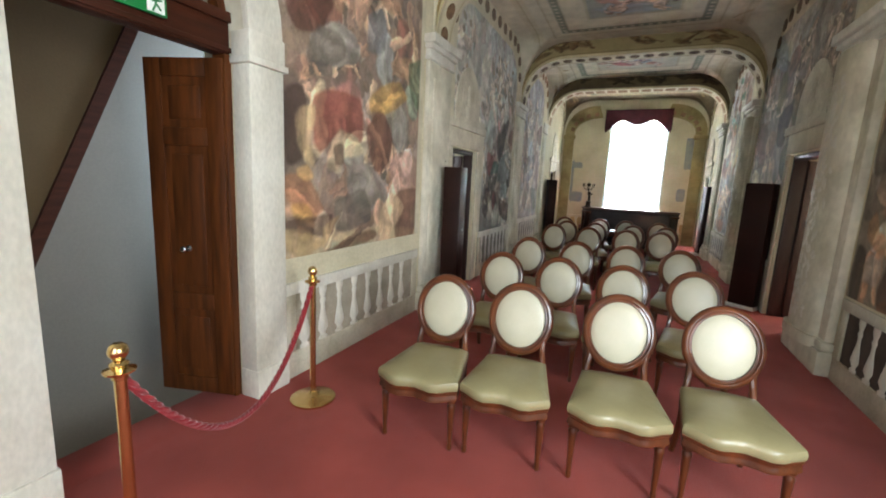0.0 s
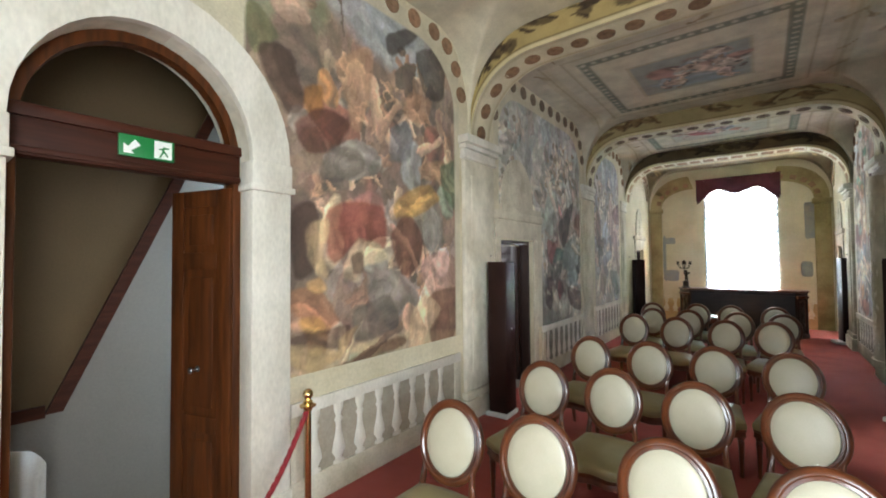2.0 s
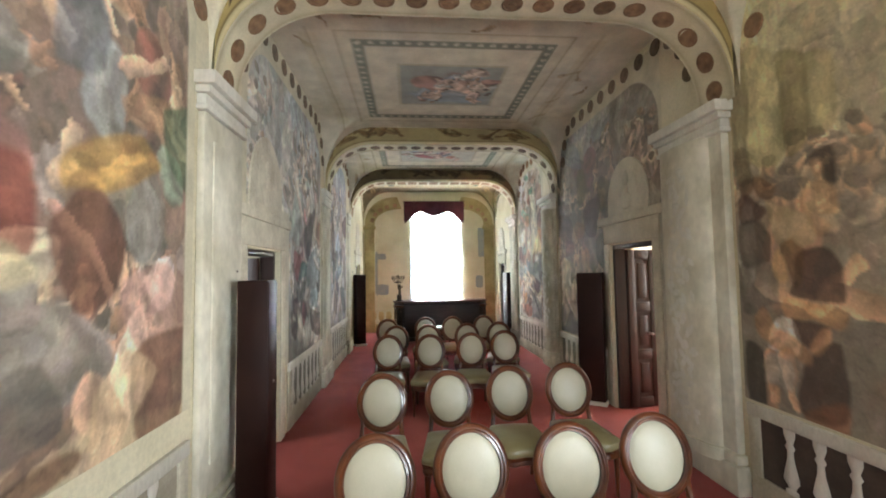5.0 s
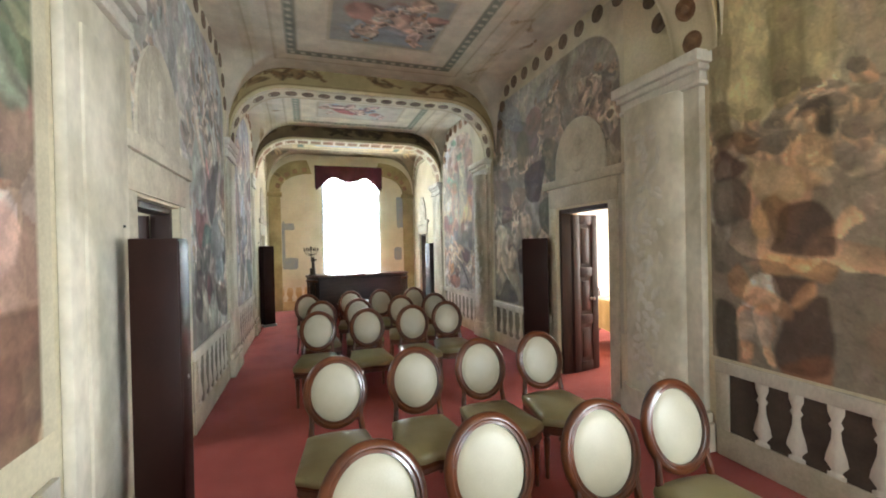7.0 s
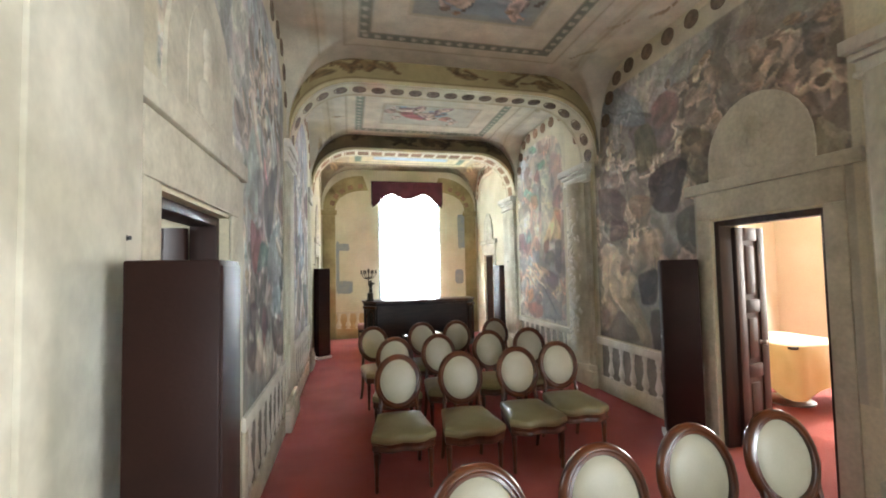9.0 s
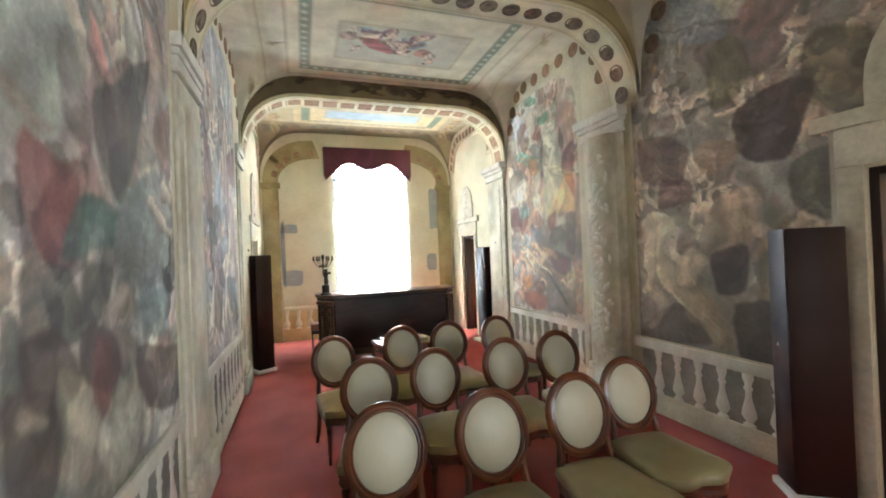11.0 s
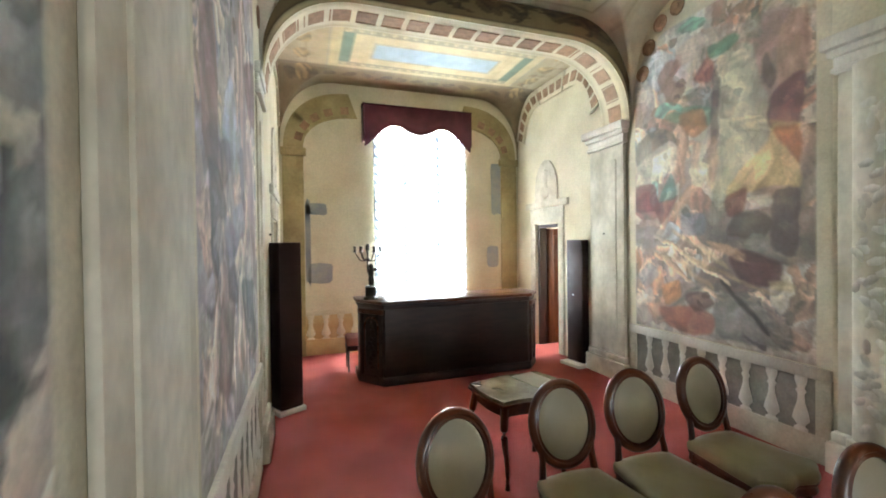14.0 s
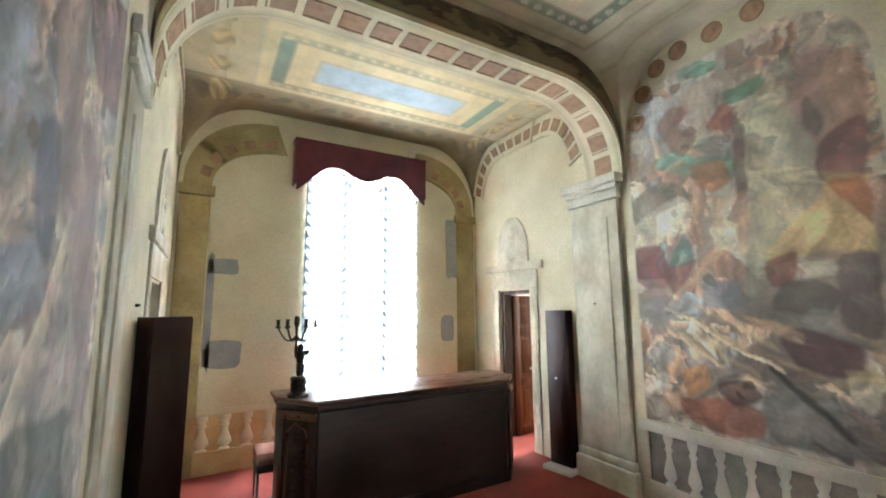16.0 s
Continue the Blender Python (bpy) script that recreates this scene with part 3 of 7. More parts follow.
def ceiling_paint(c, panel, frame_col, pic, inner, border=0.2, light="d3cbb2", seed=0):
    """Flat field with a framed picture, scrolls on the coves."""
    x0, x1, y0, y1 = panel
    r = np.random.default_rng(seed)
    c.mottle(0.7, 0.22, 3)
    for k in range(26):  # faint scrolls on the coves
        u, v = r.uniform(LEFT_X + 0.15, RIGHT_X - 0.15), r.uniform(c.v[0] + 0.1, c.v[-1] - 0.1)
        if x0 - 0.25 < u < x1 + 0.25 and y0 - 0.25 < v < y1 + 0.25:
            continue
        a = r.uniform(0, 6.3)
        c.limb(u, v, u + 0.2 * math.cos(a), v + 0.2 * math.sin(a), 0.018, "8a7350")
        c.blob(u, v, 0.07, 0.05, math.degrees(a), "a08a66", 0.4, 0.6, 0.7)
    for ux in (x0 - 0.42, x1 + 0.42):
        c.rect(ux - 0.09, ux + 0.09, y0 - 0.1, y1 + 0.1, "c4b791", 0.5)
        c.rect(ux - 0.012, ux + 0.012, y0 - 0.2, y1 + 0.2, "97865f", 0.6)
    c.rect(x0 - 0.16, x1 + 0.16, y0 - 0.16, y1 + 0.16, "b3a98c")
    c.rect(x0 - 0.13, x1 + 0.13, y0 - 0.13, y1 + 0.13, light)
    c.rect(x0, x1, y0, y1, frame_col)
    w = border * 0.55
    for k in range(int((x1 - x0) / 0.13)):
        for vv in (y0 + w * 0.5, y1 - w * 0.5):
            c.blob(x0 + 0.07 + 0.13 * k, vv, 0.035, 0.03, 0, light, 0.5, 0.3, 0.65, warp=False)
    for k in range(int((y1 - y0) / 0.13)):
        for uu in (x0 + w * 0.5, x1 - w * 0.5):
            c.blob(uu, y0 + 0.07 + 0.13 * k, 0.035, 0.03, 0, light, 0.5, 0.3, 0.65, warp=False)
    c.rect(x0 + w, x1 - w, y0 + w, y1 - w, "8b8570")
    c.rect(x0 + w + 0.02, x1 - w - 0.02, y0 + w + 0.02, y1 - w - 0.02, light)
    px0, px1, py0, py1 = inner
    c.rect(px0 - 0.04, px1 + 0.04, py0 - 0.04, py1 + 0.04, "b7ad90")
    c.rect(px0, px1, py0, py1, pic)


vault_cols = ["d2caae", "d3ccb6", "dad3bc", "bfb088"]
canv = []
for i, (ya, yb) in enumerate(BAYS):
    c = Canvas(LEFT_X, RIGHT_X, ya, yb, 0.022, vault_cols[i], 100 + i)
    if i == 0:
        ceiling_paint(c, (-1.0, 1.25, 0.2, 2.9), "6c735f", "a9aa96", (-0.5, 0.75, 0.8, 2.3), seed=1)
    if i == 1:
        ceiling_paint(c, (-1.02, 1.17, 5.1, 7.25), "66705f", "8f9288", (-0.52, 0.72, 5.62, 6.72), seed=2)
        c.blob(-0.15, 6.05, 0.3, 0.2, 20, "9a6f62", 0.3, 0.7)
        c.blob(0.3, 6.2, 0.26, 0.2, -30, "c9a892", 0.3, 0.7)
        c.blob(0.1, 6.45, 0.5, 0.18, 10, "7f8f99", 0.5, 0.4, 0.8)
        c.blob(0.25, 5.95, 0.3, 0.12, 40, "7c4f46", 0.3, 0.7, 0.6)
        c.crowd(-0.35, 0.58, 5.8, 6.55, 12, ("9a6f62", "7f8488", "b59a8c", "7c5048", "a8a498"), ("c9a892", "d3bca6", "b89a86"), 0.26, 91)
    if i == 2:
        ceiling_paint(c, (-1.02, 1.35, 8.45, 10.25), "73856f", "c4c2ae", (-0.58, 0.9, 9.0, 9.8), light="dad3b8", seed=3)
        c.blob(-0.05, 9.42, 0.28, 0.14, 15, "a4575a", 0.3, 0.7)
        c.blob(0.25, 9.3, 0.22, 0.13, -20, "7b8f9c", 0.3, 0.7)
        c.blob(0.45, 9.5, 0.14, 0.1, 0, "b07a6a", 0.3, 0.7)
        c.blob(-0.45, 9.3, 0.1, 0.09, 0, "a98f80", 0.3, 0.7)
        c.crowd(-0.45, 0.8, 9.15, 9.65, 11, ("a4686a", "7b8f9c", "b8a89a", "8a6a70"), ("cfb29c", "d8c2ae"), 0.22, 92)
    if i == 3:
        ceiling_paint(c, (-1.0, 1.5, 11.5, 12.5), "a89e7c", "a9c0cf", (-0.58, 1.08, 11.82, 12.2), border=0.16, light="d9c898", seed=4)
        for uu in (-0.93, 1.43):
            c.rect(uu - 0.07, uu + 0.07, 11.6, 12.4, "5f7a64")
        for uu in (-0.7, 1.2):
            c.rect(uu - 0.06, uu + 0.06, 11.6, 12.4, "cdb987", 0.6)
        c.put(np.clip((c.V - 12.62) / 0.04, 0, 1) * 0.85, "77653f")
        for k in range(15):
            c.blob(LEFT_X + 0.2 + 0.26 * k, 12.82, 0.1, 0.07, 25 * (-1) ** k, "57462b", 0.3, 0.8, 0.7)
        c.rect(LEFT_X, RIGHT_X, 12.58, 12.64, "5b4a30", 0.7)
        for uu in (-1.45, 1.85):
            for k in range(4):
                c.blob(uu, 11.4 + 0.45 * k, 0.14, 0.1, 90, "b09560", 0.3, 0.9, 0.7)
    c.fade(0.15)
    c.mottle(0.25, 0.14, 9)

    def place(U, V, ya=ya, yb=yb):
        zx = cove(np.minimum(U - LEFT_X, RIGHT_X - U), R_X)
        zy = cove(np.minimum(V - ya, yb - V), R_Y)
        return U, V, np.maximum(zx, zy)
    painted_grid("ceiling_vault", c, place, FRESCO, None, "painted plaster vault with a framed ceiling picture", "ceiling")


# transverse ribs between the bays
def rib(ya, yb, face, shade, rosette_mat, count, seed, square=False):
    ob = thing("vault_rib", "painted plaster arch rib with a row of rosettes", "arch rib", kind="structure")
    xa, xb, z0, z1, r = LEFT_X + 0.03, RIGHT_X - 0.05, 3.05, 3.86, 0.82
    n = 2.2
    prof = []
    for k in range(17):
        t = math.pi / 2 * k / 16
        prof.append((r * (1 - abs(math.cos(t)) ** (2 / n)), z0 + (z1 - z0) * abs(math.sin(t)) ** (2 / n)))
    pts = [(xa + d, z) for d, z in prof] + [(xb - d, z) for d, z in prof[::-1]]
    s = [0.0]
    for a, b in zip(pts, pts[1:]):
        s.append(s[-1] + math.dist(a, b))
    s, px, pz = np.array(s), np.array([p[0] for p in pts]), np.array([p[1] for p in pts])
    for nm, yy in (("face", ya), ("face", yb)):
        c = Canvas(0, s[-1], 0, 1, 0.03, face, seed)
        c.mottle(0.5, 0.3, 5)
        q = np.random.default_rng(seed)
        if yy == ya:
            for k in range(22):
                u = q.uniform(0.3, s[-1] - 0.3)
                c.limb(u, q.uniform(0.2, 0.8), u + q.uniform(-0.35, 0.35), q.uniform(0.25, 0.75), 0.035, shade)
                c.blob(u, q.uniform(0.3, 0.7), 0.08, 0.16, q.uniform(0, 90), shade, 0.3, 0.7, 0.8)
            c.rect(0, s[-1], 0.0, 0.1, "cbbd94")
            c.rect(0, s[-1], 0.1, 0.14, shade, 0.7)

        def place(U, V, yy=yy):
            x, z = np.interp(U, s, px), np.interp(U, s, pz)
            return x, np.full_like(x, yy), z + (4.3 - z) * V
        painted_grid(nm, c, place, FRESCO, ob)
    c = Canvas(0, s[-1], ya, yb, 0.03, "d2c8aa", seed + 3)
    c.mottle(0.4, 0.2, 5)
    for vv in (ya + 0.04, yb - 0.04):
        c.rect(0, s[-1], vv - 0.012, vv + 0.012, "93835f", 0.8)
    painted_grid("soffit", c, lambda U, V: (np.interp(U, s, px), V, np.interp(U, s, pz)), FRESCO, ob)
    # rosettes along the soffit
    disc = coffer_mesh(0.1) if square else rosette_mesh(0.085)
    disc.materials.append(rosette_mat)
    for k in range(count):
        t = s[-1] * (k + 0.5) / count
        x, z = float(np.interp(t, s, px)), float(np.interp(t, s, pz))
        x2, z2 = float(np.interp(t + 0.02, s, px)), float(np.interp(t + 0.02, s, pz))
        tan = Vector((x2 - x, 0, z2 - z)).normalized()
        nrm = Vector((tan.z, 0, -tan.x))
        o = new("coffer" if square else "rosette", disc)
        o.parent = ob
        o.matrix_basis = Matrix.Translation((x, (ya + yb) / 2, z)) @ nrm.to_track_quat("Z", "Y").to_matrix().to_4x4()
    return ob


def coffer_mesh(r):
    """A low square field with a raised rim."""
    bm = boxes((-r, r, -r, r, -0.003, 0.004), (-r, r, -r, -r + 0.015, 0.004, 0.01), (-r, r, r - 0.015, r, 0.004, 0.01))
    me = bpy.data.meshes.new("coffer")
    bm.to_mesh(me)
    bm.free()
    return me


def rosette_mesh(r):
    """A low disc with a ring and six petals."""
    bm = bmesh.new()
    rings = []
    for rr, h in ((r, -0.002), (r, 0.008), (r * 0.84, 0.010), (r * 0.78, 0.004), (r * 0.4, 0.006), (r * 0.3, 0.014)):
        rings.append([bm.verts.new((rr * (1 + (0.06 * math.cos(6 * a) if rr < r * 0.8 else 0)) * math.cos(a), rr * math.sin(a), h)) for a in [2 * math.pi * i / 18 for i in range(18)]])
    for a, b in zip(rings, rings[1:]):
        for i in range(18):
            bm.faces.new((a[i], a[(i + 1) % 18], b[(i + 1) % 18], b[i]))
    bm.faces.new(rings[-1])
    me = bpy.data.meshes.new("rosette")
    bm.to_mesh(me)
    bm.free()
    smooth(me)
    return me


rib(3.85, 4.25, "a8935f", "42311e", BROWNROSE, 19, 11)
rib(7.7, 8.1, "a09066", "6a5233", GREYROSE, 21, 12)
# face colour of the third rib darkened for the shade on it
rib(10.5, 10.95, "6f5f40", "453620", TERRA, 19, 13, True)

# rosettes over the wall arches
for i, (ya, yb) in enumerate(BAYS):
    if i == 3:
        continue
    for x, sgn in ((LEFT_X, 1), (RIGHT_X, -1)):
        ob = thing("wall_arch_rosettes", "row of painted rosettes over the wall arch", "ornament", kind="structure")
        me = rosette_mesh(0.085)
        me.materials.append(TERRA if i != 1 else GREYROSE)
        L = yb - ya
        zs = np.linspace(ya + 0.02, yb - 0.02, 400)
        zz = cove(np.minimum(zs - ya, yb - zs), R_Y)
        arcl = np.concatenate([[0], np.cumsum(np.hypot(np.diff(zs), np.diff(zz)))])
        cnt = int(arcl[-1] / 0.29)
        for k in range(cnt):
            t = arcl[-1] * (k + 0.5) / cnt
            y, z = float(np.interp(t, arcl, zs)), float(np.interp(t, arcl, zz))
            y2, z2 = float(np.interp(t + 0.02, arcl, zs)), float(np.interp(t + 0.02, arcl, zz))
            tan = Vector((0, y2 - y, z2 - z)).normalized()
            nrm = Vector((0, tan.z, -tan.y))
            o = new("rosette", me)
            o.parent = ob
            p = Vector((x + sgn * 0.008, y, z)) + nrm * 0.115
            o.matrix_basis = Matrix.Translation(p) @ Matrix.Rotation(sgn * math.pi / 2, 4, "Y")


# coffered bands over the wall arches of the end bay
for x, sgn in ((LEFT_X, 1), (RIGHT_X, -1)):
    ya, yb = BAYS[3]
    ob = thing("wall_arch_band", "painted arch band with square terracotta coffers", "arch band", kind="structure")
    ys = np.linspace(ya + 0.03, yb - 0.03, 41)
    zs = cove(np.minimum(ys - ya, yb - ys), R_Y) - 0.01
    mid_y = (ya + yb) / 2
    inner_y, inner_z = mid_y + (ys - mid_y) * 0.78, 3.0 + (zs - 3.0) * 0.76
    bm = bmesh.new()
    for i in range(40):
        prism([(ys[i], zs[i]), (ys[i + 1], zs[i + 1]), (inner_y[i + 1], inner_z[i + 1]), (inner_y[i], inner_z[i])], x, x + sgn * 0.03, bm, "x")
    bmesh.ops.remove_doubles(bm, verts=bm.verts, dist=1e-4)
    part("band", bm, CREAM, ob)
    arcl = np.concatenate([[0], np.cumsum(np.hypot(np.diff(ys), np.diff(zs)))])
    for k in range(15):
        quad = []
        for share, depth in ((-0.35, 0.3), (0.35, 0.3), (0.35, 0.78), (-0.35, 0.78)):
            t = arcl[-1] * (k + 0.5 + share) / 15
            oy, oz, iy, iz = (float(np.interp(t, arcl, q)) for q in (ys, zs, inner_y, inner_z))
            quad.append((oy + (iy - oy) * depth, oz + (iz - oz) * depth))
        part("coffer", prism(quad, x + sgn * 0.024, x + sgn * 0.036, axis="x"), TERRA, ob)


# pilasters
def pilaster(side, ya, yb, depth=0.05, mat=STONE, relief=False, strip=0.0, cap=1.0):
    """side: 1 on the west wall, -1 on the east wall."""
    x = LEFT_X if side > 0 else RIGHT_X
    ob = thing("pilaster", "weathered painted pilaster with a moulded capital", "pilaster", kind="structure")

    def slab(d, a, b, z0, z1, bev=0.012):
        bm = bmesh.new()
        return box(bm, min(x, x + side * d), max(x, x + side * d), a, b, z0, z1, bevel=bev)
    mid_y, hw = (ya + strip + yb) / 2, (yb - ya - strip) / 2 - 0.07 - 0.07 * (strip == 0)

    def relief_depth(y):
        return depth + 0.1 * math.sqrt(max(0.0, 1 - ((y - mid_y) / hw) ** 2))
    part("shaft", slab(depth, ya + 0.05, yb - 0.05, 0.3, 2.82), PLASTER, ob)
    if relief:  # a half column stands before the flat shaft
        pts = [(x + side * relief_depth(mid_y + hw * math.cos(math.pi * i / 16)), mid_y + hw * math.cos(math.pi * i / 16)) for i in range(17)]
        part("half_column", prism([(x, mid_y + hw)] + pts + [(x, mid_y - hw)], 0.3, 2.83), PLASTER, ob)
        pts = [(x + side * (0.03 + relief_depth(mid_y + hw * math.cos(math.pi * i / 16))), mid_y + 1.1 * hw * math.cos(math.pi * i / 16)) for i in range(17)]
        bm = prism([(x, mid_y + 1.1 * hw)] + pts + [(x, mid_y - 1.1 * hw)], 0.2, 0.3, bevel=0.01)
        part("column_base", bm, PLASTER, ob)
    else:
        part("panel", slab(depth + 0.012, ya + 0.17, yb - 0.17, 0.5, 2.65, 0.006), PLASTER, ob)
    part("base", slab(depth + 0.05, ya, yb, 0.0, 0.22), PLASTER, ob)
    part("base_moulding", slab(depth + 0.03, ya + 0.02, yb - 0.02, 0.22, 0.3, 0.02), PLASTER, ob)
    bm = slab(depth + 0.03, ya + 0.02, yb - 0.02, 2.82, 2.86)
    for k, (d, z0, z1) in enumerate(((0.015, 2.86, 2.93), (0.05 * cap, 2.93, 2.98), (0.09 * cap, 2.98, 3.07))):
        box(bm, min(x, x + side * (depth + d)), max(x, x + side * (depth + d)), ya + 0.04 - d * 0.6, yb - 0.04 + d * 0.6, z0, z1, bevel=0.01)
    part("capital", bm, STONE, ob)
    if relief:
        bm = bmesh.new()
        q = np.random.default_rng(5)
        for k in range(90):
            z, y = 0.42 + 2.2 * k / 90, mid_y + 0.15 * q.uniform(-1, 1)
            mm = Matrix.Translation((x + side * relief_depth(y), y, z)) @ Matrix.Rotation(q.uniform(0, 3), 4, "X") @ Matrix.Diagonal((0.006, 0.06, 0.03, 1))
            bmesh.ops.create_icosphere(bm, subdivisions=1, radius=1.0, matrix=mm)
        part("vine_relief", bm, STONE, ob, "carved vine relief")
    return ob


pilaster(1, 3.64, 4.36)
pilaster(1, 7.42, 8.12, 0.03, cap=0.5)
pilaster(1, 10.06, 10.6, 0.015, cap=0.3)
pilaster(-1, 3.94, 4.84, 0.07, relief=True, strip=0.12)
pilaster(-1, 7.9, 8.6, 0.05, relief=True)
pilaster(-1, 10.55, 11.25, 0.05)


# painted wall pictures
def arched(c, u0, u1, top, r, border="d0c8ae"):
    """Paint everything outside a round-shouldered field in the border's colour."""
    dx = np.clip(np.maximum(u0 + r - c.U, c.U - (u1 - r)), 0, None)
    dz = np.clip(c.V - (top - r), 0, None)
    out = np.clip((np.hypot(dx, dz) - r) / c.step + 0.5, 0, 1)
    out = np.maximum(out, np.clip((u0 - c.U) / c.step + 0.5, 0, 1))
    out = np.maximum(out, np.clip((c.U - u1) / c.step + 0.5, 0, 1))
    c.put(out, border)


def wall_picture(name, side, c, label, hole=None):
    x = (LEFT_X + 0.006) if side > 0 else (RIGHT_X - 0.006)
    return painted_grid(name, c, lambda U, V: (np.full_like(U, x), U, V), FRESCO, None, label, "fresco", kind="", hole=hole)

SKIN = ("c9a182", "b98b6c", "d4b596", "a87a5e")
STEP = 0.013

# battle scene beside the exit
c = Canvas(0.12, 3.65, 0.92, 4.06, STEP, "8a7264", 1)
c.mottle(0.5, 0.35, 1)
c.facets(0.2, 0.3, 2, ("8f6e5c", "a5806a", "7a5448", "6a5750", "c0a286", "9a8f88", "8c4f42"), 0.55)
c.blob(2.4, 3.85, 0.9, 0.36, -20, "a2b0bc", 0.6, 0.1)
c.blob(1.6, 3.65, 0.32, 0.42, 0, "86906c", 0.4, 0.3)
c.blob(1.9, 3.95, 0.3, 0.14, 0, "d9c0ae", 0.4, 0.3)
c.blob(0.9, 3.7, 0.7, 0.45, 0, "8d9678", 0.5, 0.4)
c.blob(0.5, 3.9, 0.5, 0.25, 0, "b7b8a4", 0.5, 0.3)
c.crowd(1.7, 3.45, 1.3, 3.5, 46, ("7a4a3e", "8c6a58", "9a8f88", "6a5a54", "a5806a", "6f625c"), SKIN, 0.34, 3)
c.blob(1.72, 1.75, 0.17, 0.5, 0, "5f473e", 0.3, 0.4)
c.blob(1.66, 3.18, 0.2, 0.36, 15, "6a5348", 0.3, 0.6)
c.blob(2.0, 2.77, 0.25, 0.16, -15, "8c4434", 0.2, 0.8)
c.blob(1.92, 3.0, 0.1, 0.14, 20, "c98a48", 0.25, 0.7)
c.blob(2.22, 2.53, 0.3, 0.17, 8, "8d8b86", 0.15, 0.6)
c.blob(1.97, 1.9, 0.12, 0.32, -15, "d2bf9a", 0.3, 0.6)
c.blob(2.32, 2.0, 0.28, 0.24, 30, "aa6a62", 0.3, 0.9)
c.blob(2.2, 1.78, 0.1, 0.26, -20, "b0736a", 0.3, 0.9)
c.blob(2.48, 1.8, 0.18, 0.13, 35, "ddd0b4", 0.15, 0.5)
c.blob(2.42, 1.66, 0.12, 0.15, 0, "8f8a84", 0.2, 0.7)
c.blob(2.85, 1.95, 0.15, 0.28, 10, "8a6250", 0.2, 0.8)
c.limb(2.65, 2.05, 2.95, 1.6, 0.035, "d3a493")
c.blob(3.02, 2.24, 0.22, 0.12, 12, "cdb27a", 0.15, 0.6)
c.blob(3.17, 2.04, 0.16, 0.2, 0, "a0a3a4", 0.12, 0.2)
c.blob(3.4, 2.3, 0.1, 0.18, 20, "7f9a86", 0.3, 0.6)
c.blob(3.2, 2.85, 0.16, 0.2, 20, "8e4a3c", 0.2, 0.8)
c.blob(2.8, 3.42, 0.17, 0.09, 30, "54463f", 0.2, 0.3)
c.blob(3.18, 3.25, 0.08, 0.2, 10, "665a58", 0.2, 0.3)
c.blob(2.88, 2.6, 0.14, 0.22, 0, "8f979c", 0.3, 0.5)
c.limb(2.2, 3.3, 2.65, 2.7, 0.075, "d0ae90")
c.limb(2.35, 3.25, 2.45, 2.85, 0.08, "cda98a")
c.limb(2.5, 2.8, 2.7, 3.15, 0.06, "c39a7c")
c.limb(3.0, 2.75, 3.3, 2.95, 0.05, "d0ae90")
c.blob(2.65, 1.42, 0.34, 0.2, -20, "857f7a", 0.3, 0.6)
c.blob(3.1, 1.28, 0.13, 0.34, -12, "d8c3ac", 0.15, 0.7)
c.blob(2.92, 1.1, 0.13, 0.24, 25, "b08a70", 0.2, 0.8)
c.blob(3.36, 1.72, 0.13, 0.13, 0, "d8c8c6", 0.2, 0.5)
c.blob(1.75, 1.3, 0.16, 0.1, -25, "c79078", 0.2, 0.7)
c.blob(1.88, 1.14, 0.14, 0.11, 0, "c0945e", 0.2, 0.6)
c.blob(2.0, 1.1, 0.1, 0.14, 0, "d8ccb4", 0.3, 0.5)
c.put(np.clip((1.06 + 0.05 * np.sin(3 * c.U) - c.V) / 0.05, 0, 1), "c2ab84")
c.put(np.clip((0.99 - 0.12 * (c.U - 2.3) - c.V) / 0.03, 0, 1) * (c.U > 2.1), "aab090")
c.limb(2.1, 0.86, 2.75, 1.12, 0.035, "7a5538")
c.limb(2.05, 0.92, 2.3, 1.2, 0.02, "cbb48c")
c.limb(2.05, 3.9, 2.08, 3.5, 0.012, "4a382e")
c.finish(0.25)
c.strokes(300, 0.07, 0.16, 5)
c.poly("a9b4bc", (2.28, 4.01), (2.66, 3.87), (2.95, 3.75), (2.58, 3.58), (2.33, 3.81))
c.poly("8a9068", (1.24, 3.47), (1.42, 3.37), (1.53, 3.24), (1.36, 3.06), (1.26, 3.28))
c.poly("c08a3c", (0.97, 3.31), (1.21, 3.45), (1.18, 3.27), (1.03, 3.25))
c.poly("d2b4a0", (1.42, 3.54), (1.73, 3.69), (1.77, 3.43), (1.60, 3.39))
c.poly("5e463c", (1.39, 3.14), (1.61, 3.16), (1.73, 2.83), (1.61, 2.73), (1.43, 2.95))
c.poly("b8813c", (1.73, 2.95), (1.86, 3.01), (1.88, 2.84), (1.82, 2.75), (1.73, 2.80))
c.poly("7d4434", (1.65, 2.67), (1.91, 2.85), (2.15, 2.80), (1.95, 2.55), (1.73, 2.50))
c.poly("c8a284", (2.00, 3.25), (2.33, 3.52), (2.38, 3.31), (2.26, 2.78), (2.15, 2.80), (2.10, 3.03))
c.poly("5f5a54", (2.95, 3.69), (3.40, 3.88), (3.37, 3.40), (3.10, 3.31))
c.poly("4e443c", (2.59, 3.71), (2.88, 3.90), (2.96, 3.86), (2.72, 3.59), (2.58, 3.56))
c.poly("868078", (1.86, 2.42), (2.00, 2.62), (2.25, 2.61), (2.28, 2.44), (2.04, 2.33), (1.88, 2.33))
c.poly("8a9096", (2.63, 2.87), (2.84, 2.98), (2.87, 2.69), (2.62, 2.59))
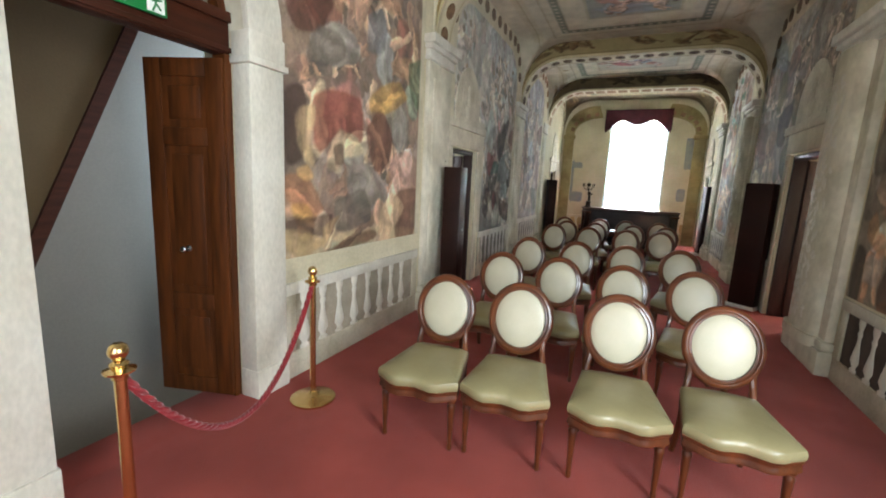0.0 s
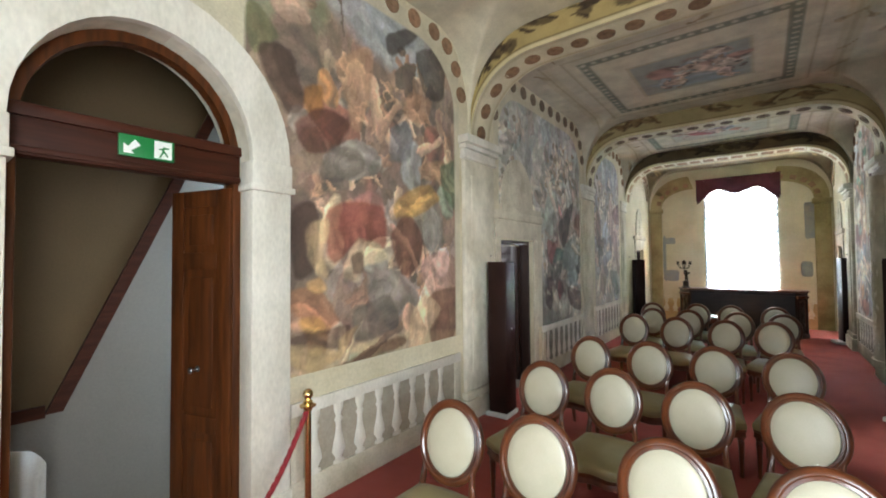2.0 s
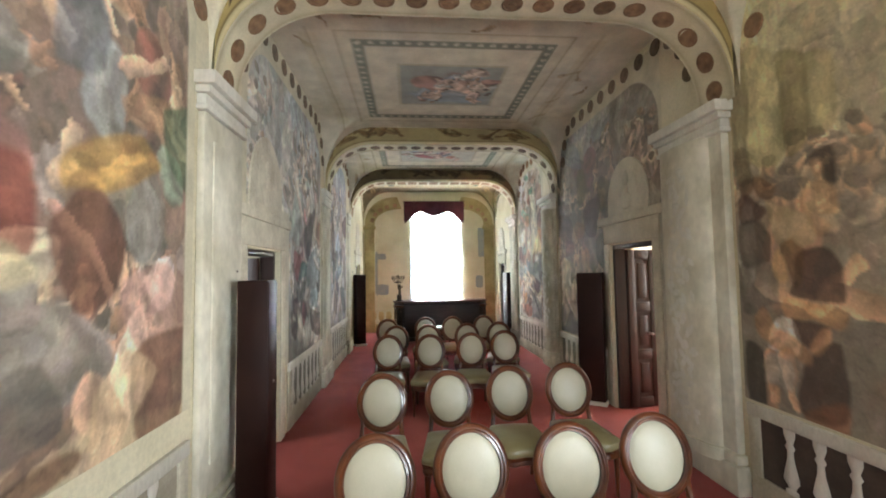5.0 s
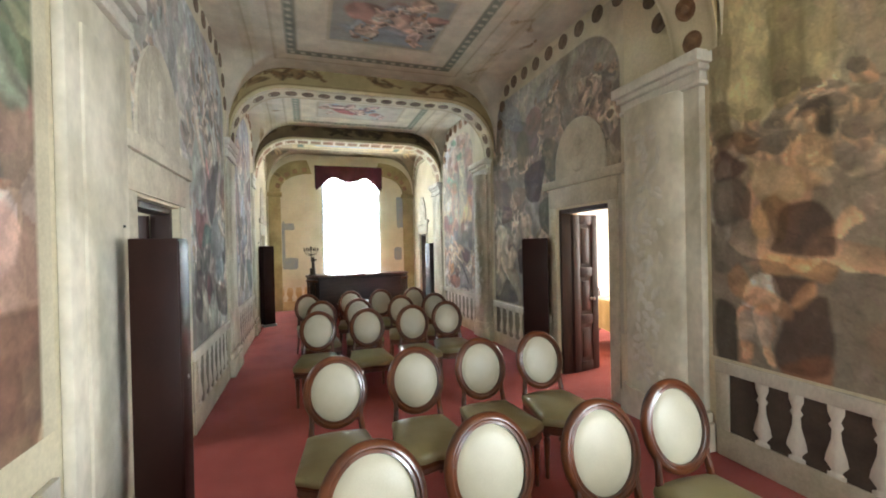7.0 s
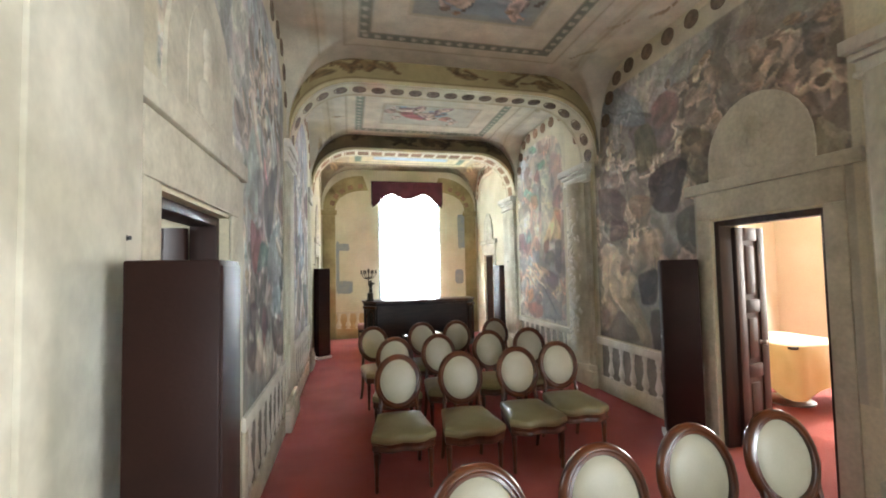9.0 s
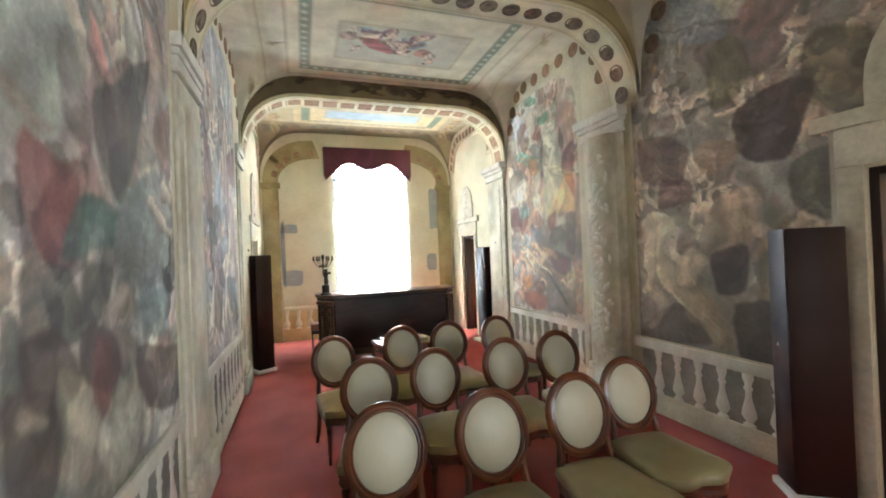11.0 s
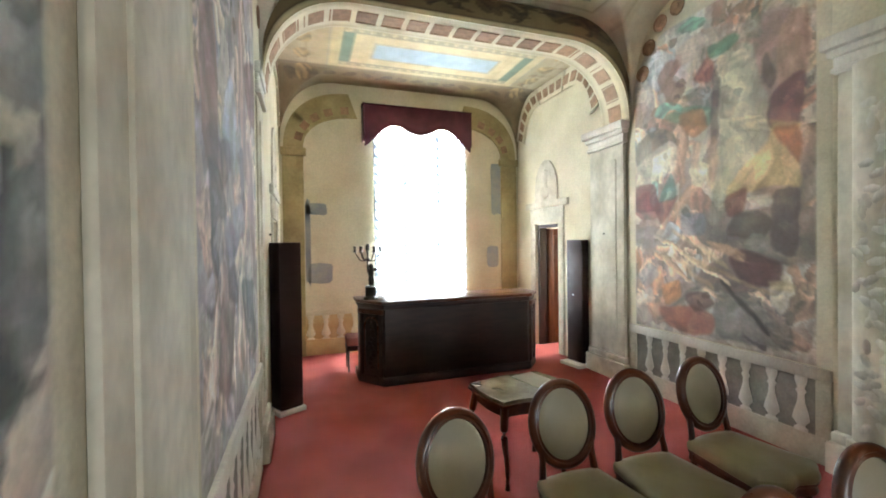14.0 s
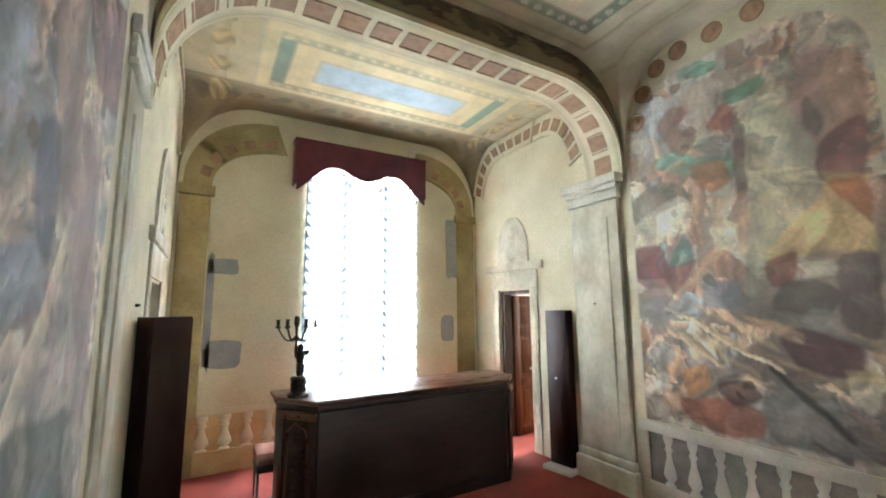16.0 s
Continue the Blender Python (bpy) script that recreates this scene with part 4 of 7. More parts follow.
c.poly("c09c80", (2.86, 3.29), (3.18, 3.29), (3.08, 3.04), (2.77, 3.06))
c.poly("c4a080", (2.98, 2.61), (3.33, 2.72), (3.41, 2.57), (3.13, 2.48))
c.poly("6f8a6c", (3.32, 2.66), (3.62, 2.77), (3.58, 2.26), (3.39, 2.35))
c.poly("553c34", (1.62, 2.04), (1.82, 2.15), (1.86, 1.69), (1.66, 1.60))
c.poly("9a9890", (2.88, 2.15), (3.21, 2.33), (3.37, 2.08), (3.26, 1.77), (3.02, 1.92))
c.poly("8a5c48", (2.60, 1.91), (2.81, 2.15), (3.02, 1.92), (2.93, 1.64), (2.72, 1.60))
c.poly("d0a860", (2.67, 2.23), (2.89, 2.42), (3.17, 2.43), (3.30, 2.31), (2.96, 2.16), (2.70, 2.12))
c.poly("a85848", (1.95, 2.09), (2.19, 2.19), (2.54, 2.15), (2.53, 1.83), (2.24, 1.87), (1.99, 1.69), (1.90, 1.91))
c.poly("d0b890", (1.76, 1.97), (1.95, 2.02), (1.90, 1.83), (1.93, 1.58), (1.78, 1.70))
c.poly("d6c6a4", (2.09, 1.68), (2.24, 1.89), (2.47, 1.87), (2.53, 1.72), (2.29, 1.67), (2.24, 1.55), (2.09, 1.57))
c.poly("7a6050", (2.16, 1.73), (2.29, 1.79), (2.29, 1.63), (2.19, 1.62))
c.poly("caa69a", (3.01, 1.73), (3.36, 1.82), (3.58, 1.60), (3.50, 1.19), (3.23, 1.32), (3.08, 1.48))
c.poly("8a6450", (3.11, 1.34), (3.56, 1.44), (3.52, 0.88), (3.20, 0.80))
c.poly("d8bd9c", (2.87, 1.19), (3.07, 1.39), (3.31, 1.21), (3.05, 0.97), (3.12, 0.73), (2.82, 0.85))
c.poly("7d7870", (2.18, 1.30), (2.58, 1.40), (2.70, 1.13), (2.23, 1.06))
c.poly("c08a68", (1.63, 1.51), (1.86, 1.52), (2.04, 1.25), (1.86, 1.21), (1.63, 1.38))
c.poly("d8a860", (1.70, 1.31), (1.86, 1.31), (1.90, 1.17), (1.74, 1.19))
c.poly("d8b078", (1.74, 1.56), (1.86, 1.59), (1.93, 1.51), (1.78, 1.49))
c.poly("6a4a38", (1.63, 1.20), (2.13, 1.20), (2.04, 1.04), (1.67, 1.13))
c.poly("c0a878", (1.63, 1.14), (2.04, 1.02), (1.86, 0.92), (1.63, 1.01))
c.poly("a0ac84", (2.03, 0.80), (3.12, 0.78), (3.11, 0.69), (2.03, 0.66))
c.poly("c8ac80", (2.04, 1.11), (2.23, 1.18), (2.03, 0.97))
c.poly("7d5a40", (1.99, 0.91), (2.69, 1.04), (2.76, 0.97), (2.08, 0.85))
c.facets(0.07, 0.07, 3)
c.strokes(700, 0.05, 0.13, 7)
c.strokes(1200, 0.022, 0.17, 8)
c.fade(0.06)
c.punch(1.45, (0.86, 0.8, 0.75))
arched(c, 1.3, 3.56, 3.88, 0.62)
c.mottle(0.12, 0.12, 8)
wall_picture("fresco", 1, c, "battle fresco with red and yellow drapery, aged paint", lambda u, v: (u < 1.6) & ((v < 2.38) | (((u - ec) / (eh + 0.25)) ** 2 + ((v - ez) / 0.85) ** 2 < 1)))

# second bay, west
c = Canvas(4.38, 7.46, 0.74, 4.06, STEP, "8d8a84", 21)
c.mottle(0.6, 0.3, 1)
c.blob(6.6, 3.7, 1.0, 0.4, 0, "9aa4b0", 0.6, 0.2)
c.facets(0.19, 0.28, 22, ("8f8a86", "7a7472", "a39a90", "6e6a6a", "b5aa9c", "8a6660", "86958c"), 0.55)
c.crowd(4.6, 7.4, 1.0, 3.5, 84, ("7f7b78", "8f8a86", "6e6a6a", "9c8f88", "7a6560", "86908a"), ("b7a08e", "c4b09c", "a08878"), 0.36, 23)
c.blob(6.45, 2.15, 0.2, 0.42, 12, "a0605c", 0.2, 0.9)
c.blob(6.7, 1.85, 0.2, 0.24, -20, "5f7a70", 0.25, 0.8)
c.blob(7.05, 1.7, 0.22, 0.34, 0, "94a09c", 0.3, 0.8)
c.blob(6.1, 2.4, 0.25, 0.4, -20, "8d958c", 0.3, 0.6)
c.blob(6.55, 1.1, 0.22, 0.3, 20, "8a5f54", 0.25, 0.8)
c.blob(6.9, 1.05, 0.12, 0.3, -15, "c8b6a2", 0.2, 0.8)
c.blob(6.3, 1.2, 0.15, 0.3, 25, "c6b39e", 0.2, 0.8)
c.blob(7.15, 2.6, 0.18, 0.36, 10, "8a6a62", 0.25, 0.8)
c.blob(6.85, 2.75, 0.14, 0.3, -10, "a8a49a", 0.25, 0.7)
c.limb(6.0, 2.9, 6.35, 2.35, 0.06, "c9b6a4")
c.limb(7.0, 2.2, 7.3, 1.75, 0.05, "c4b0a0")
c.limb(6.2, 1.5, 6.5, 1.85, 0.05, "c4ae9a")
c.limb(6.9, 3.3, 7.05, 2.2, 0.014, "51483f")
c.finish(0.3)
c.put(np.clip((1.75 + 0.2 * np.sin(3 * c.U) - c.V) / 0.25, 0, 1) * np.clip((6.95 - c.U) / 0.2, 0, 1) * 0.6, "4c4640")
c.strokes(300, 0.08, 0.16, 25)
c.poly("7d4a48", (6.00, 1.76), (6.15, 1.97), (6.33, 1.99), (6.32, 1.82), (6.20, 1.62), (6.07, 1.64))
c.poly("a08c80", (5.90, 2.16), (6.04, 2.09), (6.16, 2.08), (6.04, 2.04), (5.89, 2.09))
c.poly("8a7f78", (6.17, 2.40), (6.36, 2.45), (6.59, 2.32), (6.47, 2.10), (6.22, 2.08))
c.poly("4d3a36", (5.86, 1.32), (6.14, 1.20), (6.06, 0.95), (5.85, 1.07))
c.poly("968a78", (5.90, 1.25), (6.05, 1.25), (6.04, 1.16), (5.92, 1.18))
c.poly("94806f", (5.93, 1.54), (6.06, 1.49), (6.09, 1.42), (6.03, 1.38), (5.98, 1.46))
c.poly("4a4a4c", (5.87, 1.52), (5.95, 1.45), (5.97, 1.30), (5.86, 1.33))
c.poly("a89a88", (6.17, 1.22), (6.32, 1.20), (6.35, 1.04), (6.26, 0.89), (6.09, 0.99))
c.poly("7a4a42", (6.37, 1.30), (6.57, 1.26), (6.49, 1.03), (6.38, 1.07))
c.poly("a49c8c", (6.50, 1.14), (6.74, 1.17), (6.71, 0.80), (6.47, 0.78), (6.35, 0.96))
c.poly("8a7068", (6.50, 2.43), (6.80, 2.58), (6.92, 2.30), (6.75, 1.99), (6.52, 2.07))
c.poly("a89888", (6.74, 2.25), (7.00, 2.38), (7.27, 2.27), (6.90, 2.13))
c.poly("4e4a44", (6.27, 1.65), (6.51, 1.63), (6.50, 1.54), (6.42, 1.45), (6.26, 1.45))
c.poly("5f534c", (6.52, 2.10), (6.73, 2.22), (6.68, 1.95), (6.59, 1.89), (6.53, 1.96))
c.poly("9c8674", (6.41, 2.04), (6.46, 2.07), (6.52, 1.94), (6.53, 1.87), (6.43, 1.85), (6.41, 1.94))
c.poly("4d5f56", (6.31, 1.86), (6.39, 1.88), (6.53, 1.87), (6.61, 1.84), (6.54, 1.77), (6.52, 1.71), (6.45, 1.76), (6.34, 1.78), (6.29, 1.79), (6.29, 1.84))
c.poly("8a8880", (6.41, 1.74), (6.43, 1.72), (6.40, 1.65), (6.35, 1.65))
c.poly("7e7f78", (6.59, 1.85), (6.76, 1.95), (6.83, 1.81), (7.08, 1.67), (6.97, 1.52), (6.58, 1.56), (6.54, 1.71))
c.poly("8a6656", (7.07, 2.31), (7.30, 2.53), (7.40, 2.58), (7.33, 2.11), (7.15, 2.17))
c.poly("a39a8a", (6.85, 1.97), (6.99, 1.96), (7.32, 1.82), (7.35, 1.78), (7.10, 1.80), (6.94, 1.88))
c.poly("978c80", (6.92, 2.28), (7.15, 2.20), (7.38, 2.01), (7.29, 1.99), (7.09, 2.08))
c.poly("4a4a48", (7.30, 1.78), (7.35, 1.78), (7.27, 1.56), (7.34, 1.49), (7.22, 1.46), (7.20, 1.55), (7.25, 1.58))
c.poly("76827e", (6.80, 1.58), (7.02, 1.57), (7.04, 1.37), (6.84, 1.34))
c.poly("8a7462", (6.58, 1.54), (6.65, 1.54), (6.68, 1.45), (6.56, 1.41), (6.45, 1.44), (6.47, 1.48))
c.poly("4e3832", (6.26, 1.43), (6.43, 1.41), (6.55, 1.29), (6.54, 1.18), (6.45, 1.14), (6.24, 1.27))
c.poly("5e3230", (6.42, 1.25), (6.52, 1.21), (6.52, 1.13), (6.43, 1.15), (6.36, 1.22))
c.poly("6a665c", (6.54, 1.18), (6.67, 1.19), (6.69, 1.10), (6.57, 1.06), (6.46, 1.13))
c.poly("938a7c", (6.66, 1.25), (6.73, 1.22), (6.75, 1.07), (6.79, 0.92), (6.66, 1.00))
c.poly("604a42", (6.73, 1.20), (6.93, 1.15), (6.99, 0.97), (6.83, 0.94), (6.75, 1.07))
c.poly("93786c", (7.03, 1.29), (7.25, 1.28), (7.22, 1.08), (7.04, 1.02), (6.97, 1.13))
c.poly("a09c94", (6.69, 1.41), (6.81, 1.37), (6.80, 1.29), (6.69, 1.32))
c.poly("5a5450", (6.41, 2.30), (7.04, 2.69), (6.79, 2.13), (6.57, 1.90), (6.43, 2.01))
c.poly("8a4a48", (5.99, 2.02), (6.09, 2.00), (6.26, 1.95), (6.28, 1.88), (6.16, 1.69), (6.09, 1.62), (5.99, 1.72), (5.95, 1.90))
c.poly("5c4446", (5.95, 1.90), (5.99, 1.72), (6.04, 1.65), (5.95, 1.66))
c.poly("4f6a60", (6.30, 1.87), (6.57, 1.83), (6.53, 1.71), (6.36, 1.70), (6.16, 1.64), (6.20, 1.76))
c.poly("80837e", (6.61, 1.89), (7.01, 2.13), (7.37, 1.96), (7.34, 1.54), (6.67, 1.57), (6.53, 1.71))
c.poly("a89a8c", (6.35, 2.08), (6.40, 2.10), (6.53, 1.93), (6.51, 1.88), (6.44, 1.93))
c.poly("a8a094", (7.00, 1.99), (7.10, 2.01), (7.36, 1.84), (7.34, 1.79))
c.poly("b0a494", (7.04, 2.64), (7.27, 2.82), (7.43, 2.60), (7.29, 2.51))
c.poly("484642", (5.95, 1.64), (6.19, 1.61), (6.26, 1.41), (6.04, 1.38), (5.94, 1.47))
c.poly("8c7c6c", (5.96, 1.50), (6.04, 1.52), (6.06, 1.44), (5.97, 1.43))
c.poly("523632", (5.94, 1.43), (6.15, 1.41), (6.24, 1.24), (6.09, 1.17), (5.94, 1.26))
c.poly("a0967e", (6.13, 1.30), (6.27, 1.22), (6.21, 1.10), (6.10, 1.17))
c.poly("763e3a", (6.35, 1.38), (6.48, 1.31), (6.44, 1.07), (6.34, 1.14))
c.poly("9c9688", (6.54, 1.18), (6.82, 0.99), (6.71, 0.80), (6.49, 0.93))
c.poly("5e4640", (6.74, 1.26), (7.40, 1.14), (7.37, 0.84), (6.87, 0.93))
c.poly("9a8a7c", (6.40, 1.47), (6.63, 1.55), (6.67, 1.51), (6.45, 1.39))
c.poly("7e8a88", (6.75, 1.49), (7.17, 1.50), (7.23, 1.28), (6.84, 1.31))
c.limb(6.97, 1.93, 7.07, 1.89, 0.05, "ada08f")
c.limb(7.06, 1.89, 7.34, 1.80, 0.045, "b0a494")
c.limb(7.17, 2.04, 7.34, 2.00, 0.045, "a89c8c")
c.limb(7.31, 1.78, 7.24, 1.57, 0.014, "56564f")
c.poly("454642", (7.16, 1.60), (7.22, 1.58), (7.29, 1.57), (7.28, 1.48), (7.17, 1.50))
c.strokes(160, 0.16, 0.16, 27)
c.facets(0.07, 0.07, 3)
c.strokes(700, 0.05, 0.13, 7)
c.strokes(1200, 0.022, 0.17, 8)
c.fade(0.06)
c.punch(1.4, (1.06, 1.13, 1.15))
c.rect(4.3, 5.74, 0.6, 2.42, "c6c0ad")
arched(c, 4.5, 7.38, 3.85, 0.55)
c.mottle(0.12, 0.12, 8)
wall_picture("fresco", 1, c, "faded grey-green fresco of a crowd of figures", lambda u, v: (v < 1.99) & (u > 4.5) & (u < 5.46))

# third bay, west
c = Canvas(8.12, 10.02, 0.8, 4.06, STEP, "918c8a", 31)
c.mottle(0.6, 0.3, 1)
c.blob(9.0, 3.7, 1.0, 0.5, 0, "a7b4c4", 0.6, 0.2)
c.facets(0.19, 0.28, 32, ("8a8690", "a39a98", "7d6a68", "b8a89c", "6f7480", "9a8478"), 0.55)
c.crowd(8.2, 9.95, 1.0, 3.3, 50, ("8a8690", "9a8f92", "7d6a68", "a89a92", "6f7480", "8e7468"), ("c0a898", "b59a88", "cab6a4"), 0.33, 33)
c.blob(8.45, 2.3, 0.16, 0.42, 8, "7e5a56", 0.25, 0.8)
c.blob(8.9, 2.2, 0.16, 0.34, -8, "8f97a6", 0.25, 0.8)
c.blob(9.35, 2.5, 0.14, 0.5, 6, "9a7a6e", 0.25, 0.8)
c.blob(8.7, 1.3, 0.22, 0.3, 15, "7f5f56", 0.25, 0.8)
c.blob(9.2, 1.25, 0.16, 0.28, -18, "b9a08c", 0.25, 0.8)
c.blob(9.7, 1.9, 0.14, 0.5, 0, "a08a84", 0.25, 0.8)
c.limb(9.1, 1.2, 9.5, 2.0, 0.05, "cdb9a6")
c.limb(8.5, 1.2, 8.75, 2.0, 0.05, "c8b29e")
c.finish(0.3)
c.strokes(300, 0.08, 0.16, 35)
c.poly("8a7470", (8.39, 2.08), (8.55, 2.18), (8.64, 2.08), (8.70, 1.90), (8.50, 1.98), (8.40, 1.97))
c.poly("7a6c68", (8.62, 2.08), (8.84, 2.16), (8.90, 2.05), (8.73, 1.91), (8.66, 1.98))
c.poly("5a5c60", (8.41, 1.97), (8.50, 1.98), (8.63, 1.95), (8.74, 1.86), (8.75, 1.76), (8.57, 1.76), (8.48, 1.71), (8.44, 1.70))
c.poly("8a8480", (8.48, 1.86), (8.54, 1.85), (8.56, 1.83), (8.50, 1.81))
c.poly("8a8c88", (8.50, 1.72), (8.57, 1.75), (8.65, 1.74), (8.68, 1.62), (8.59, 1.59), (8.51, 1.66))
c.poly("727a80", (8.44, 1.69), (8.51, 1.68), (8.60, 1.54), (8.57, 1.47), (8.45, 1.62))
c.poly("9a8a80", (8.45, 1.61), (8.50, 1.61), (8.57, 1.48), (8.60, 1.38), (8.52, 1.42))
c.poly("8f8f96", (8.69, 1.74), (8.82, 1.80), (9.13, 1.72), (8.98, 1.61), (8.77, 1.63))
c.poly("aaa39c", (8.78, 1.91), (8.93, 2.02), (9.01, 2.01), (8.88, 1.89), (8.75, 1.80))
c.poly("746668", (8.79, 1.55), (8.98, 1.58), (9.08, 1.35), (8.81, 1.42))
c.poly("6f7872", (9.25, 1.46), (9.76, 1.43), (9.87, 0.98), (9.51, 1.00), (9.19, 1.39))
c.poly("b5a8a0", (9.05, 1.48), (9.15, 1.47), (9.18, 1.27), (9.09, 1.30))
c.poly("a5918a", (9.35, 2.19), (9.69, 2.29), (9.93, 1.35), (9.53, 1.88))
c.poly("b5aca4", (9.70, 1.40), (9.93, 1.35), (9.95, 0.98), (9.78, 1.06))
c.poly("7f5a58", (9.44, 2.73), (9.95, 2.94), (10.08, 2.52), (9.63, 2.50))
c.poly("a09688", (8.81, 1.40), (8.88, 1.38), (8.87, 1.26), (8.76, 1.31))
c.poly("9aa0aa", (8.94, 1.83), (9.24, 1.89), (9.35, 1.75), (9.07, 1.69))
c.poly("63606a", (9.18, 2.17), (9.33, 2.20), (9.35, 1.86), (9.22, 1.92))
c.facets(0.07, 0.07, 3)
c.strokes(700, 0.05, 0.13, 7)
c.strokes(1200, 0.022, 0.17, 8)
c.fade(0.06)
c.punch(1.45, (0.97, 0.99, 1.03))
arched(c, 8.2, 9.96, 3.85, 0.5)
c.mottle(0.12, 0.12, 8)
wall_picture("fresco", 1, c, "pale lilac-grey fresco of massed figures")

# first bay, east
c = Canvas(1.3, 3.96, 0.74, 4.06, STEP, "6a5a4e", 41)
c.mottle(0.5, 0.3, 1)
c.put(np.clip((c.V - 2.55) / 0.25, 0, 1), "bdb48e")
c.put(np.clip((c.V - 2.3) / 0.1, 0, 1) * (np.abs(c.U - 3.7) < 0.2), "c9c49c")
c.blob(3.1, 2.9, 0.35, 0.32, 0, "9a927a", 0.3, 0.6)
c.blob(3.3, 2.75, 0.28, 0.3, 0, "a39a7c", 0.3, 0.5)
c.rect(2.75, 3.05, 2.5, 3.5, "a59c7e", 0.7)
c.rect(2.8, 3.0, 2.6, 3.4, "8d866c", 0.6)
c.facets(0.17, 0.25, 42, ("6d5546", "594a40", "84705c", "75685c"), 0.3)
for k in range(46):
    hu, hv = 1.5 + 0.165 * (k % 16) + 0.06 * math.sin(5.1 * k), 2.52 - 0.17 * (k // 16) + 0.05 * math.sin(2.3 * k)
    c.blob(hu, hv - 0.13, 0.13, 0.1, 20 * math.sin(k), ("6d5546", "84705c", "594a40", "9a8268", "75685c")[k % 5], 0.25, 0.8)
    c.blob(hu, hv, 0.07, 0.085, 15 * math.sin(3 * k), ("b08a6a", "a07858", "8a6a52", "c09a78")[k % 4], 0.25, 0.6)
    c.blob(hu + 0.015, hv + 0.05, 0.07, 0.045, 10, ("4a3a2e", "6b5a4a", "594636")[k % 3], 0.3, 0.4)
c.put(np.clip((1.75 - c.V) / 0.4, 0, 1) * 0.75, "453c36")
c.blob(3.55, 1.8, 0.2, 0.42, 12, "8a5c46", 0.2, 0.8)
c.blob(3.5, 2.18, 0.09, 0.12, 0, "b58a68", 0.2, 0.6)
c.blob(3.53, 2.24, 0.1, 0.09, 0, "4c3a2c", 0.3, 0.4)
c.limb(3.75, 1.65, 3.35, 1.5, 0.075, "c08f6c")
c.limb(3.35, 1.5, 3.1, 1.75, 0.07, "c08f6c")
c.limb(3.2, 1.55, 2.75, 1.35, 0.07, "ad7d5e")
c.blob(3.62, 1.22, 0.13, 0.18, 0, "a9a49e", 0.2, 0.7)
c.limb(3.58, 1.1, 3.52, 0.8, 0.06, "b08262")
c.limb(3.72, 1.1, 3.7, 0.8, 0.06, "a97c5e")
c.blob(2.7, 1.0, 0.35, 0.2, 10, "5a3b2e", 0.3, 0.8)
c.blob(3.88, 1.9, 0.09, 0.3, 0, "8d9490", 0.3, 0.4)
c.finish(0.25)
c.strokes(300, 0.07, 0.16, 45)
c.poly("b3ab84", (3.80, 3.37), (3.53, 3.21), (3.50, 2.51), (3.82, 2.54))
c.poly("8f8560", (3.53, 3.21), (3.33, 3.09), (3.34, 2.59), (3.48, 2.50))
c.poly("a49a78", (3.33, 3.09), (3.16, 2.99), (3.17, 2.62), (3.34, 2.59))
c.poly("8d8468", (3.93, 3.45), (3.80, 3.37), (3.82, 2.42), (3.94, 2.45))
c.poly("7d6048", (3.82, 2.38), (3.73, 2.40), (3.65, 2.35), (3.60, 2.28), (3.65, 2.20), (3.73, 2.24))
c.poly("7d776e", (3.60, 2.36), (3.55, 2.44), (3.46, 2.42), (3.40, 2.32), (3.46, 2.25), (3.46, 2.18), (3.55, 2.24))
c.poly("6b5444", (3.91, 2.38), (3.84, 2.40), (3.79, 2.33), (3.85, 2.25), (3.91, 2.28))
c.poly("5a3a34", (3.94, 2.25), (3.85, 2.27), (3.70, 2.12), (3.78, 2.06), (3.93, 2.06))
c.poly("5f5048", (3.95, 2.04), (3.78, 2.07), (3.66, 1.96), (3.68, 1.79), (3.92, 1.75))
c.poly("a8987a", (3.70, 2.20), (3.59, 2.13), (3.35, 2.05), (3.36, 1.89), (3.56, 1.88), (3.65, 2.00))
c.poly("b89878", (3.40, 2.23), (3.24, 2.26), (3.18, 2.18), (3.18, 2.05), (3.30, 2.04), (3.24, 1.97), (3.33, 1.92), (3.41, 2.10))
c.poly("4f4238", (3.36, 2.38), (3.29, 2.45), (3.20, 2.44), (3.18, 2.24), (3.24, 2.24), (3.27, 2.38), (3.34, 2.40))
c.poly("b09074", (3.33, 2.38), (3.26, 2.37), (3.25, 2.29), (3.31, 2.28))
c.poly("77706a", (3.94, 1.75), (3.66, 1.77), (3.63, 1.51), (3.74, 1.47), (3.93, 1.40))
c.poly("4c2f28", (3.44, 1.84), (3.31, 1.85), (3.19, 1.74), (3.19, 1.52), (3.37, 1.52), (3.54, 1.57), (3.50, 1.66))
c.poly("7d5c3c", (3.53, 1.91), (3.47, 1.92), (3.41, 1.82), (3.45, 1.65), (3.51, 1.62), (3.56, 1.86))
c.poly("c09c74", (3.64, 1.83), (3.58, 1.87), (3.53, 1.80), (3.54, 1.67), (3.60, 1.64), (3.65, 1.70))
c.poly("3a332e", (3.93, 1.18), (3.78, 1.12), (3.78, 0.73), (3.93, 0.73))
c.poly("4a2f28", (3.43, 1.14), (3.20, 1.27), (3.21, 0.82), (3.50, 0.77))
c.poly("b58a68", (3.85, 1.39), (3.77, 1.47), (3.67, 1.32), (3.52, 1.25), (3.40, 1.17), (3.43, 1.10), (3.68, 1.17), (3.82, 1.27))
c.poly("5c3c32", (3.54, 1.39), (3.37, 1.38), (3.27, 1.36), (3.40, 1.21), (3.52, 1.26))
c.poly("c7976f", (3.62, 1.47), (3.57, 1.54), (3.48, 1.54), (3.37, 1.50), (3.19, 1.47), (3.20, 1.36), (3.37, 1.40), (3.57, 1.39))
